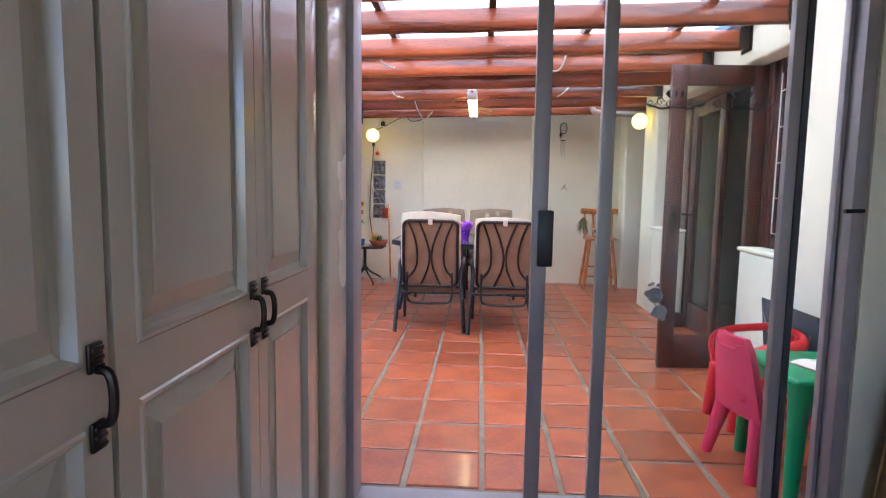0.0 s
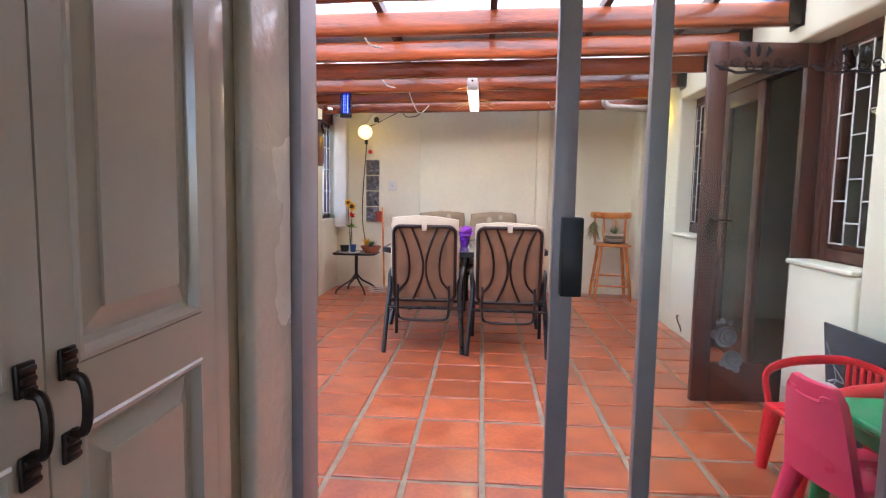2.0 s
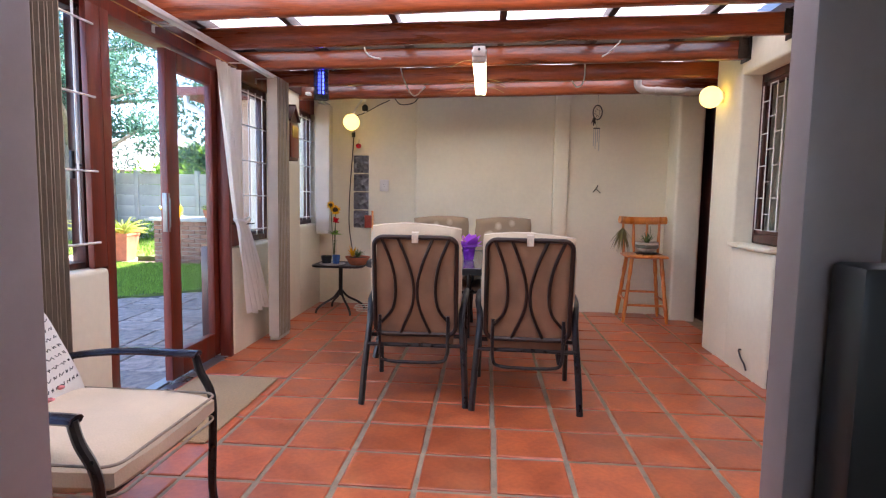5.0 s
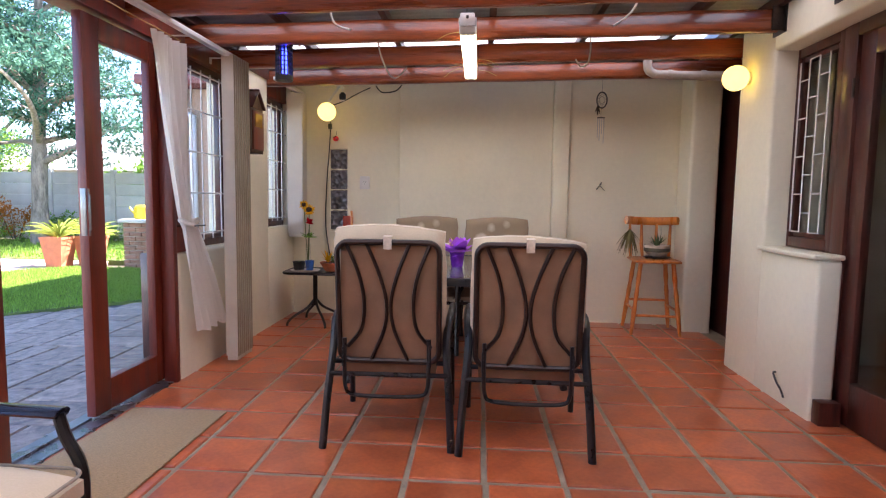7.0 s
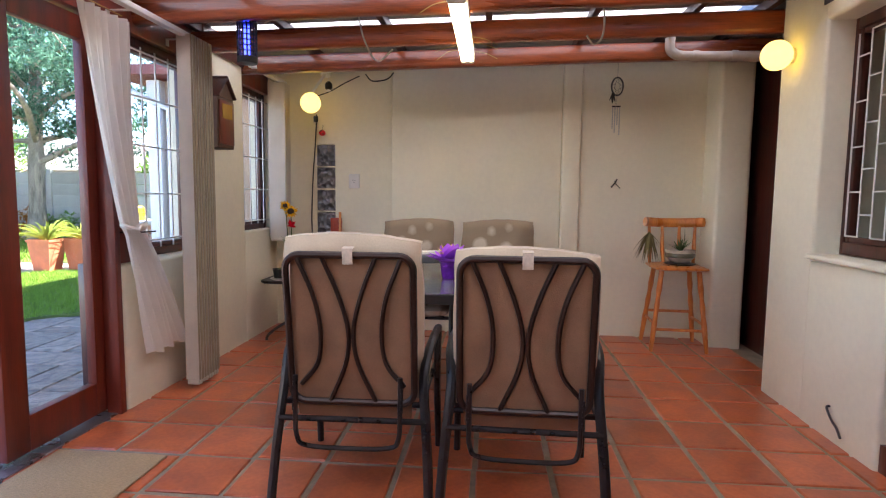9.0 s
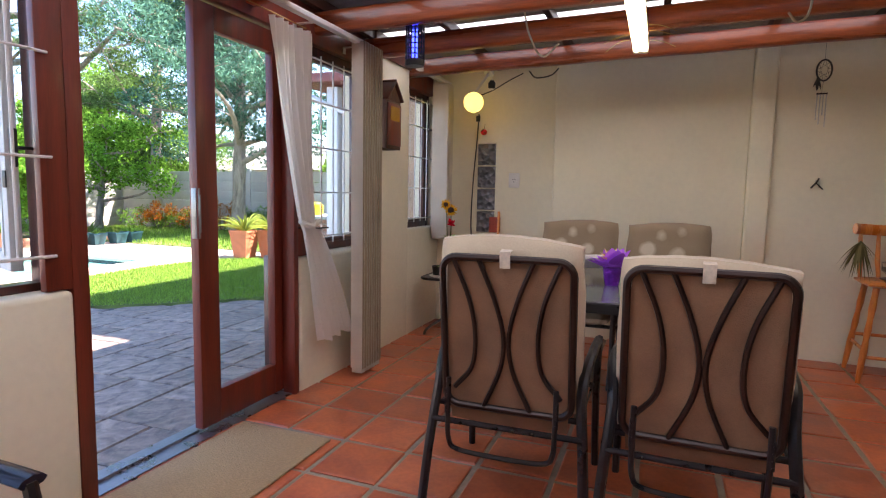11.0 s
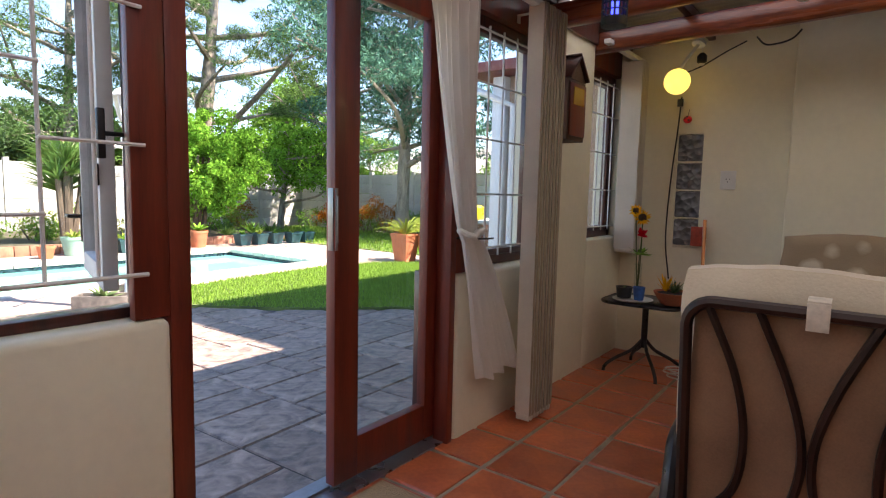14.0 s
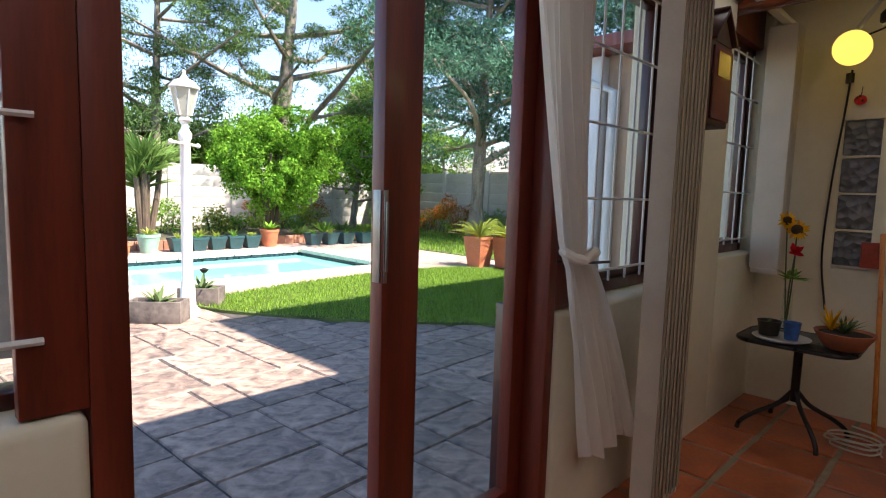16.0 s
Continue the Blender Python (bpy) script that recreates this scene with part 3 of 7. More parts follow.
for z in (1.2, 1.72):
    part("hinge", B((-0.02, 0.012, -0.026, -0.0205, z, z + 0.06), bev=0.002), BLACK, oc, "black hinge")
bm = bmesh.new()
box(bm, -0.545, -0.52, -0.028, -0.0205, 1.0, 1.16, bev=0.003)
tube(bm, [(-0.532, -0.028, 1.09), (-0.532, -0.06, 1.09), (-0.60, -0.065, 1.09)], 0.007, 8)
part("handle", bm, BRONZE, oc, "dark lever handle on back plate")
g = part("pane", B((-0.495, -0.06, -0.003, 0.003, 0.96, 2.0)), GLASS, oc)
g.visible_shadow = False
st = tagged(new("window_stay"), "black iron casement stay", "stay")
part("stay_bar", B((-1.222, -1.205, 4.36, 4.38, 1.27, 1.40), bev=0.004), BLACK, st)
part("stay_arm", B((-1.224, -1.212, 4.381, 4.437, 1.33, 1.342), bev=0.003), BLACK, st)
# door frame and sliding leaf
dr = tagged(new("door_1"), "red-brown timber sliding garden door, half open", "door", kind="structure")
part("door_post", B((-1.34, -1.152, 4.512, 4.575, -0.02, 2.1), (-1.185, -1.1535, 4.415, 4.5115, 0.838, 2.1), bev=0.003), WOOD, dr)
part("door_jamb", B((-1.345, -1.20, 5.905, 6.03, 0.82, 2.1), (-1.36, -1.28, 5.83, 5.869, -0.02, 0.82), bev=0.004), WOOD_DARK, dr)
part("door_stop", B((-1.222, -1.137, 5.825, 5.868, -0.02, 2.1), (-1.222, -1.15, 5.87, 6.03, 0.82, 2.1), bev=0.004), WOOD, dr)
lf = part("door_leaf", B((-1.275, -1.225, 5.19, 5.32, 0.02, 2.085), (-1.275, -1.225, 5.76, 5.868, 0.02, 2.085), (-1.275, -1.225, 5.32, 5.76, 0.02, 0.19), (-1.275, -1.225, 5.32, 5.76, 1.97, 2.085), bev=0.004), WOOD, dr)
g = part("pane", B((-1.253, -1.247, 5.315, 5.765, 0.185, 1.975)), GLASS, lf)
g.visible_shadow = False
part("door_handle", B((-1.225, -1.222, 5.192, 5.204, 0.97, 1.21), (-1.262, -1.232, 5.186, 5.19, 0.97, 1.21), (-1.222, -1.216, 5.195, 5.202, 1.0, 1.18), bev=0.001), mat("brushed_steel", (0.3, 0.29, 0.27), 0.35, metal=0.8), lf, "brushed steel pull handle")
part("threshold", B((-1.34, -1.16, 4.576, 5.83, -0.1, 0.006), (-1.262, -1.25, 4.576, 5.19, 0.006, 0.018)), mat("threshold_metal", (0.30, 0.29, 0.33), 0.3, metal=0.8), dr, "grey metal door track")

# house windows, door frame and open leaf
def lead_window(name, y0, y1, z0, z1, label):
    w = window(name, 2.715, y0, y1, z0, z1, WOOD_DARK, label, fw=0.065, inner=0.03)
    bm = bmesh.new()
    a, b, c, d = y0 + 0.12, y1 - 0.1, z0 + 0.1, z1 - 0.1
    n = 3
    ys = [a + (b - a) * i / n for i in range(n + 1)]
    for y in ys:
        tube(bm, [(2.705, y, c), (2.705, y, d)], 0.0045, 6)
    for i in range(n):
        for k in range(5):
            z = c + (d - c) * min(1.0, (k + (0.5 if i % 2 else 0.0)) / 4.5)
            tube(bm, [(2.705, ys[i], z), (2.705, ys[i + 1], z)], 0.0045, 6)
    part("burglar_bars", bm, WHITE_BAR, w, "white steel bars in brick pattern")
    return w


lead_window("window_4", 5.722, 6.24, 0.92, 2.15, "dark timber house window with white brick-pattern bars")
lead_window("window_5", 3.55, 4.136, 0.895, 2.14, "dark timber house window with white brick-pattern bars")
d2 = tagged(new("door_2"), "dark timber glazed double door to house, leaf open", "door", kind="structure")
part("door_frame", B((2.70, 2.81, 5.61, 5.72, -0.02, 2.138), (2.70, 2.81, 4.138, 4.20, -0.02, 2.138), (2.70, 2.81, 4.20, 5.61, 2.07, 2.138), bev=0.004), WOOD_DARK, d2)
part("plinth_block", B((2.585, 2.699, 5.505, 5.578, 0.001, 0.13), bev=0.005), WOOD_DARK, d2, "dark timber plinth block")
lf = part("fixed_leaf", B((2.72, 2.765, 5.495, 5.608, 0.01, 2.068), (2.72, 2.765, 4.925, 5.02, 0.01, 2.068), (2.72, 2.765, 5.02, 5.495, 0.01, 0.25), (2.72, 2.765, 5.02, 5.495, 1.95, 2.068), bev=0.004), WOOD_DARK, d2)
g = part("pane", B((2.74, 2.746, 5.015, 5.50, 0.245, 1.955)), GLASS, lf)
g.visible_shadow = False
bm = bmesh.new()
for z in (0.35, 1.75):
    tube(bm, [(2.697, 5.612, z), (2.697, 5.612, z + 0.1)], 0.007, 8)
part("hinge", bm, BRONZE, lf, "dark barrel hinge")
# open leaf: built closed along y, then turned about its hinge
ol = tagged(new("open_door_leaf"), "dark timber glazed door leaf standing open into patio", "door")
ol.matrix_basis = pose(2.70, 4.215, 0.0, 0, 0, 94.5)
L = 0.66
part("leaf_frame", B((-0.022, 0.022, 0.0, 0.10, 0.015, 2.12), (-0.022, 0.022, L - 0.105, L, 0.015, 2.12), (-0.022, 0.022, 0.10, L - 0.105, 0.015, 0.25), (-0.022, 0.022, 0.10, L - 0.105, 1.985, 2.12), bev=0.004), WOOD_DARK, ol)
g = part("pane", B((-0.003, 0.003, 0.095, L - 0.1, 0.245, 1.99)), GLASS, ol)
g.visible_shadow = False
bm = bmesh.new()
box(bm, 0.022, 0.028, L - 0.075, L - 0.03, 0.98, 1.16, bev=0.002)
box(bm, -0.028, -0.022, L - 0.075, L - 0.03, 0.98, 1.16, bev=0.002)
for s in (1, -1):
    tube(bm, [(s * 0.028, L - 0.052, 1.11), (s * 0.06, L - 0.052, 1.11), (s * 0.065, L - 0.07, 1.11), (s * 0.065, L - 0.16, 1.105)], 0.007, 8)
part("door_handle", bm, BRONZE, ol, "dark lever handle on back plate")
# dark panel standing in for the shade of the passage by the column
d3 = tagged(new("door_3"), "dark brown panel standing in for shade of narrow passage", "door", kind="structure")
part("door_panel", B((2.97, 3.02, 6.66, 8.1, -0.02, 2.4), bev=0.003), WOOD_DARK, d3)
structure("wall_passage_top", B((2.62, 3.02, 6.669, 7.69, 2.47, 2.62)), PLASTER, "plaster strip above passage", "wall")

# ---- aluminium sliding door ----
sd = tagged(new("door_4"), "grey aluminium sliding patio door, partly open", "door", kind="structure")
part("frame", B((0.258, 0.291, YD - 0.04, YD + 0.1, -0.02, 2.14), (2.08, 2.127, YD - 0.02, YD + 0.1, -0.02, 2.14), (0.291, 2.08, YD - 0.02, YD + 0.1, 2.08, 2.14), (0.291, 2.08, YD - 0.02, YD + 0.1, -0.02, 0.008), bev=0.003), ALU, sd)
sp = part("sliding_panel", B((0.955, 1.012, YD - 0.005, YD + 0.03, 0.012, 2.08), (1.848, 1.888, YD - 0.005, YD + 0.03, 0.012, 2.08), (1.012, 1.848, YD - 0.005, YD + 0.03, -0.015, 0.014), (1.012, 1.848, YD - 0.005, YD + 0.03, 2.03, 2.08), bev=0.003), ALU, sd)
g = part("pane", B((1.01, 1.85, YD + 0.01, YD + 0.014, 0.01, 2.035)), GLASS, sp)
g.visible_shadow = False
part("lock_handle", B((0.975, 1.03, YD - 0.045, YD - 0.006, 0.965, 1.172), (0.985, 1.0, YD + 0.031, YD + 0.06, 0.98, 1.14), bev=0.005), BLACK, sp, "black plastic lock handle")
fp = part("fixed_panel", B((1.207, 1.256, YD + 0.045, YD + 0.08, 0.012, 2.08), (2.06, 2.078, YD + 0.045, YD + 0.08, 0.012, 2.08), (1.256, 2.06, YD + 0.045, YD + 0.08, -0.015, 0.014), (1.256, 2.06, YD + 0.045, YD + 0.08, 2.03, 2.08), bev=0.003), ALU, sd)
g = part("pane", B((1.254, 2.062, YD + 0.06, YD + 0.064, 0.01, 2.035)), GLASS, fp)
g.visible_shadow = False
part("rubber_seal", B((1.889, 1.912, YD - 0.009, YD + 0.033, 0.014, 2.03)), ALU_DARK, sd, "dark rubber seal")
# stickers on the sliding glass: scrolls and roses
ETCH = mat("dark_grey_film", (0.10, 0.095, 0.095), 0.8, vary=0.1, scale=30)
ETCH_PALE = mat("pale_grey_film", (0.36, 0.35, 0.34), 0.8, vary=0.2, scale=40)
for cx in (1.455, 1.69):
    bm = bmesh.new()
    yy = YD + 0.0065
    for s in (1, -1):
        for k in range(3):
            c = Vector((cx + s * (0.02 + 0.033 * k), yy, 1.565 + 0.004 * (k % 2)))
            tube(bm, [c + Vector((0.016 * (1 - j / 16) * math.cos(j * 0.62), 0, 0.016 * (1 - j / 16) * math.sin(j * 0.62) * (1 if k % 2 else -1))) for j in range(14)], 0.0028, 4, flat=(1, 0.6))
        tube(bm, [(cx, yy, 1.55), (cx + s * 0.05, yy, 1.545), (cx + s * 0.105, yy, 1.565)], 0.0035, 4)
    for k in range(-1, 2):
        tube(bm, [(cx + 0.02 * k, yy, 1.585), (cx + 0.028 * k, yy, 1.6), (cx + 0.024 * k, yy, 1.618 - 0.006 * abs(k))], [0.003, 0.008, 0.001], 6)
    part("scroll_sticker", bm, ETCH, sp, "dark grey scroll sticker on glass")
bm = bmesh.new()
for a, b, r in ((1.42, 0.862, 0.026), (1.44, 0.80, 0.024), (1.392, 0.868, 0.011), (1.41, 0.905, 0.007), (1.43, 0.9, 0.006), (1.398, 0.9, 0.005), (1.452, 0.775, 0.009), (1.415, 0.79, 0.008)):
    for j in range(3 if r > 0.02 else 1):
        rr = r * (1 - 0.3 * j)
        tube(bm, [(a + 0.004 * j + rr * math.cos(q * 0.45), YD + 0.006, b + rr * math.sin(q * 0.45)) for q in range(14)], r * 0.14, 5, closed=True)
    bmesh.ops.create_circle(bm, cap_ends=True, segments=14, radius=r, matrix=pose(a, YD + 0.008, b, 90, 0, 0))
part("rose_sticker", bm, ETCH_PALE, sp, "pale grey rose sticker on glass")
bm = bmesh.new()
tube(bm, [(2.10, YD - 0.02, 1.19), (2.10, YD - 0.05, 1.19), (2.035, YD - 0.055, 1.188)], 0.008, 8)
part("lever", bm, BLACK, sd, "small black lever")

# ---- hall cupboards ----
def cupboard_door(y0, y1, z0, z1, parent, knob_side):
    x = 0.25
    rail = 0.049
    zc0, zc1 = 0.925, 1.005
    bm = bmesh.new()
    ys, zs = (y0, y0 + rail, y1 - rail, y1), (z0, z0 + 0.1, zc0, zc1, z1 - 0.1, z1)
    for xx in (x, x - 0.022):
        vv = [[bm.verts.new((xx, yy, zz)) for zz in zs] for yy in ys]
        for i in range(3):
            for j in range(5):
                if not (i == 1 and j in (1, 3)):
                    bm.faces.new((vv[i][j], vv[i + 1][j], vv[i + 1][j + 1], vv[i][j + 1]))
        if xx == x:
            front = vv
    rim = [(0, j) for j in range(5)] + [(i, 5) for i in range(3)] + [(3, j) for j in range(5, 0, -1)] + [(i, 0) for i in range(3, 0, -1)]
    for (a, b), (c, d_) in zip(rim, rim[1:] + rim[:1]):
        bm.faces.new((front[a][b], front[c][d_], vv[c][d_], vv[a][b]))
    d = part("cupboard_door", bm, CUPB, parent)
    for a, b in ((z0 + 0.1, zc0), (zc1, z1 - 0.1)):
        bm = bmesh.new()
        ya, yb = y0 + rail, y1 - rail
        # raised and fielded panel with a moulded step
        lv = [(0.0, x - 0.001), (0.004, x + 0.003), (0.010, x + 0.003), (0.016, x - 0.016), (0.026, x - 0.019), (0.062, x - 0.008), (0.063, x - 0.004)]
        rings = [[bm.verts.new((xx, ya + o, a + o)), bm.verts.new((xx, yb - o, a + o)), bm.verts.new((xx, yb - o, b - o)), bm.verts.new((xx, ya + o, b - o))] for o, xx in lv]
        for r0, r1 in zip(rings, rings[1:]):
            for k in range(4):
                bm.faces.new((r0[k], r0[(k + 1) % 4], r1[(k + 1) % 4], r1[k]))
        bm.faces.new(rings[-1])
        part("panel", bm, CUPB, d, soft=12)
    yk = y1 - 0.03 if knob_side > 0 else y0 + 0.03
    zc = 0.962
    for s in (1, -1):
        bm = bmesh.new()
        box(bm, x, x + 0.006, yk - 0.014, yk + 0.014, zc + s * 0.052 - 0.02, zc + s * 0.052 + 0.02, bev=0.003)
        for j in range(3):
            box(bm, x + 0.004, x + 0.010, yk - 0.011, yk + 0.011, zc + s * 0.052 - 0.016 + 0.012 * j, zc + s * 0.052 - 0.009 + 0.012 * j, bev=0.002)
        part("handle_plate", bm, BRONZE, d, "ribbed dark bronze handle plate")
    bm = bmesh.new()
    tube(bm, curve_pts([(x + 0.006, yk, zc - 0.036), (x + 0.02, yk, zc - 0.033), (x + 0.026, yk, zc - 0.015), (x + 0.026, yk, zc + 0.015), (x + 0.02, yk, zc + 0.033), (x + 0.006, yk, zc + 0.036)], 5), 0.0065, 8)
    part("handle", bm, BRONZE, d, "dark bronze bow handle")
    return d


cb = tagged(new("built_in_cupboard"), "cream gloss painted built-in cupboard with panelled doors", "cupboard")
cb.matrix_basis = pose(0.02, -0.118, 0)
part("carcass", B((-0.35, 0.224, -1.2, 1.955, 0.0, 2.49)), CUPB, cb)
part("face_frame", B((0.2245, 0.243, 1.885, 1.955, 0.0, 2.49), (0.2245, 0.243, -1.2, 1.885, 0.0, 0.08), (0.2245, 0.243, -1.2, 1.885, 2.42, 2.49), bev=0.002), CUPB, cb)
for a, b, s in ((1.471, 1.882, -1), (0.975, 1.467, 1), (0.47, 0.961, 1), (-0.05, 0.466, -1), (-0.57, -0.054, 1)):
    cupboard_door(a, b, 0.085, 2.415, cb, s)

bm = bmesh.new()
n = 40
top = []
for j in range(14):
    z = 0.02 + 2.1 * j / 13
    w = 0.16 + 0.1 * max(0, 1 - z / 0.9)
    top.append([bm.verts.new((2.40 - w + w * i / n, YD - 0.13 + 0.02 * math.sin(i * 1.1) - 0.02 * (1 - z / 2.1), z)) for i in range(n + 1)])
for a, b in zip(top, top[1:]):
    for i in range(n):
        bm.faces.new((a[i], a[i + 1], b[i + 1], b[i]))
ct = tagged(part("hall_curtain", bm, mat("ochre_curtain_cloth", (0.26, 0.13, 0.05), 0.9, vary=0.15, scale=20)), "ochre brown curtain hanging beside sliding door", "curtain")
sm = ct.modifiers.new("thickness", "SOLIDIFY")
sm.thickness = 0.004


# ---- garden furniture ----
def patterned():
    m = mat("taupe_leaf_print", (0.27, 0.19, 0.12), 0.85, vary=0.06, scale=5, bump=0.2, bscale=160)
    n, l = m.node_tree.nodes, m.node_tree.links
    b = n["Principled BSDF"]
    old = b.inputs["Base Color"].links[0].from_socket
    tc, vo, mp, rp, mx = n.new("ShaderNodeTexCoord"), n.new("ShaderNodeTexVoronoi"), n.new("ShaderNodeMapping"), n.new("ShaderNodeValToRGB"), n.new("ShaderNodeMix")
    mp.inputs["Scale"].default_value = (8.0, 2, 9.0)
    mp.inputs["Rotation"].default_value = (0, 0.6, 0)
    vo.inputs["Randomness"].default_value = 0.8
    vo.inputs["Scale"].default_value = 1.0
    rp.color_ramp.elements[0].position, rp.color_ramp.elements[1].position = 0.26, 0.40
    rp.color_ramp.elements[0].color, rp.color_ramp.elements[1].color = (1, 1, 1, 1), (0, 0, 0, 1)
    mx.data_type = "RGBA"
    l.new(tc.outputs["Object"], mp.inputs[0])
    wz, wa = n.new("ShaderNodeTexNoise"), n.new("ShaderNodeMix")
    wz.inputs["Scale"].default_value, wa.data_type, wa.inputs[0].default_value = 14.0, "RGBA", 0.22
    l.new(tc.outputs["Object"], wz.inputs["Vector"])
    l.new(mp.outputs[0], wa.inputs[6])
    l.new(wz.outputs["Color"], wa.inputs[7])
    l.new(wa.outputs[2], vo.inputs["Vector"])
    l.new(vo.outputs["Distance"], rp.inputs[0])
    l.new(rp.outputs[0], mx.inputs[0])
    l.new(old, mx.inputs[6])
    mx.inputs[7].default_value = (0.52, 0.42, 0.31, 1)
    l.new(mx.outputs[2], b.inputs["Base Color"])
    return m


LEAF_PRINT = patterned()


def cushion(bm, w, h, d, n=14, puff=0.35, m=None, quilt=0.0):
    """A stuffed pad, w wide (x), d thick (y), h high (z), with soft edges and shallow dimples."""
    start = len(bm.verts)
    res = {}
    vs = []
    for side in (-1, 1):
        for i in range(n + 1):
            for j in range(n + 1):
                u, v = 2 * i / n - 1, 2 * j / n - 1
                e = (1 - abs(u) ** 4) * (1 - abs(v) ** 4)
                t = d / 2 * (0.28 + 0.72 * max(0, e) ** 0.42)
                if quilt:
                    t -= quilt * (0.5 + 0.5 * math.cos(v * 9.4)) * e
                t += 0.004 * noise.noise(Vector((u * 2.5, v * 2.5, side * 3.0)))
                cu, cv = u * (1 - 0.04 * v * v), v * (1 - 0.03 * u * u)
                vs.append(bm.verts.new((cu * w / 2, side * t, cv * h / 2)))
    N = (n + 1) ** 2
    for s in (0, 1):
        for i in range(n):
            for j in range(n):
                a = s * N + i * (n + 1) + j
                bm.faces.new((vs[a], vs[a + 1], vs[a + n + 2], vs[a + n + 1]))
    rim = [i * (n + 1) for i in range(n + 1)] + [n * (n + 1) + j for j in range(1, n + 1)] + [i * (n + 1) + n for i in range(n - 1, -1, -1)] + [j for j in range(n - 1, 0, -1)]
    for k in range(len(rim)):
        a, b = rim[k], rim[(k + 1) % len(rim)]
        bm.faces.new((vs[a], vs[b], vs[N + b], vs[N + a]))
    if m is not None:
        bmesh.ops.transform(bm, matrix=m, verts=vs)
    return vs


def rounded_loop(w, h, r, n=6):
    out = []
    for cx, cz, a0 in ((w / 2 - r, h / 2 - r, 0), (-w / 2 + r, h / 2 - r, 90), (-w / 2 + r, -h / 2 + r, 180), (w / 2 - r, -h / 2 + r, 270)):
        for k in range(n + 1):
            a = radians(a0 + 90 * k / n)
            out.append((cx + r * math.cos(a), cz + r * math.sin(a)))
    return out


def garden_chair(pad, back_cloth, label, lean=8.0, pad_top=0.34):
    """Facing +y, with its rear feet at y = 0."""
    t = thing("garden_chair", label, "chair", "garden chairs round dining table")
    back = pose(0, 0.045, 0.695, lean, 0, 0)
    zb = back @ Vector((0, 0, -0.28))
    # side frames: rear leg, arm and front leg, each a flat bent bar
    for s in (-1, 1):
        bm = bmesh.new()
        tube(bm, curve_pts([(s * 0.305, 0.0, 0.0), (s * 0.29, 0.04, 0.25), (s * 0.272, 0.085, 0.47), (s * 0.275, 0.125, 0.555), (s * 0.285, 0.2, 0.6), (s * 0.29, 0.36, 0.615), (s * 0.29, 0.52, 0.605)], 5), 0.017, 8, flat=(1.0, 1.25))
        part("rear_leg", bm, CHAIR_METAL, t)
        bm = bmesh.new()
        tube(bm, curve_pts([(s * 0.29, 0.52, 0.605), (s * 0.288, 0.58, 0.56), (s * 0.284, 0.585, 0.35), (s * 0.29, 0.63, 0.0)], 5), 0.016, 8)
        part("front_leg", bm, CHAIR_METAL, t)
        bm = bmesh.new()
        tube(bm, [(s * 0.2, -0.02, 0.50), (s * 0.2, -0.025, 0.41)], 0.007, 6)
        for k in range(4):
            ball(bm, (s * 0.2, -0.033, 0.42 + 0.022 * k), 0.004, 6, 4)
        part("recliner_strut", bm, CHAIR_METAL, t, "dark recliner strut with rivets")
    bm = bmesh.new()
    tube(bm, [(-0.285, 0.05, 0.35), (0.285, 0.05, 0.35)], 0.012, 8)
    part("rear_crossbar", bm, CHAIR_METAL, t)
    bm = bmesh.new()
    tube(bm, curve_pts([(-0.195, -0.015, 0.54), (-0.195, -0.02, 0.40), (-0.19, -0.02, 0.31), (-0.155, -0.02, 0.275), (0, -0.02, 0.268), (0.155, -0.02, 0.275), (0.19, -0.02, 0.31), (0.195, -0.02, 0.40), (0.195, -0.015, 0.54)], 5), 0.0095, 8)
    part("lower_brace", bm, CHAIR_METAL, t, "dark bent tube brace under back")
    bm = bmesh.new()
    tube(bm, [(-0.27, 0.12, 0.39), (-0.27, 0.56, 0.39), (0.27, 0.56, 0.39), (0.27, 0.12, 0.39)], 0.012, 8, closed=True)
    part("seat_frame", bm, CHAIR_METAL, t)
    # back frame with bowed slats
    bm = bmesh.new()
    tube(bm, [back @ Vector((x, 0, z)) for x, z in rounded_loop(0.475, 0.585, 0.055)], 0.0135, 8, closed=True)
    part("back_frame", bm, CHAIR_BROWN, t)
    for s in (-1, 1):
        for pts in (((0.195, 0.288), (0.138, 0.14), (0.116, 0.0), (0.132, -0.13), (0.2, -0.22)), ((0.1, 0.288), (0.042, 0.14), (0.01, 0.0), (0.024, -0.13), (0.088, -0.285))):
            bm = bmesh.new()
            tube(bm, curve_pts([back @ Vector((s * x, -0.002, z)) for x, z in pts], 6), 0.0095, 6)
            part("back_slat", bm, CHAIR_BROWN, t)
    # sling cloth, pad and seat pad
    bm = bmesh.new()
    cushion(bm, 0.462, 0.66, 0.03, n=26, m=back @ pose(0, 0.03, -0.04))
    for v in bm.verts:
        # the cloth bellies out between the slats and hangs in soft upright folds
        v.co.y -= 0.009 + 0.003 * math.cos(v.co.x * 27) + 0.0013 * math.sin(v.co.x * 71 + 3 * math.sin(v.co.z * 9)) + 0.0013 * math.sin(v.co.z * 23 + v.co.x * 12)
    part("back_cloth", bm, back_cloth, t, "brown cloth backing")
    bm = bmesh.new()
    cushion(bm, 0.535, 0.31 + pad_top, 0.125, n=20, m=back @ pose(0, 0.085, (pad_top - 0.31) / 2), quilt=0.008)
    for v in bm.verts:
        k = max(0.0, v.co.z - 0.72) / 0.32
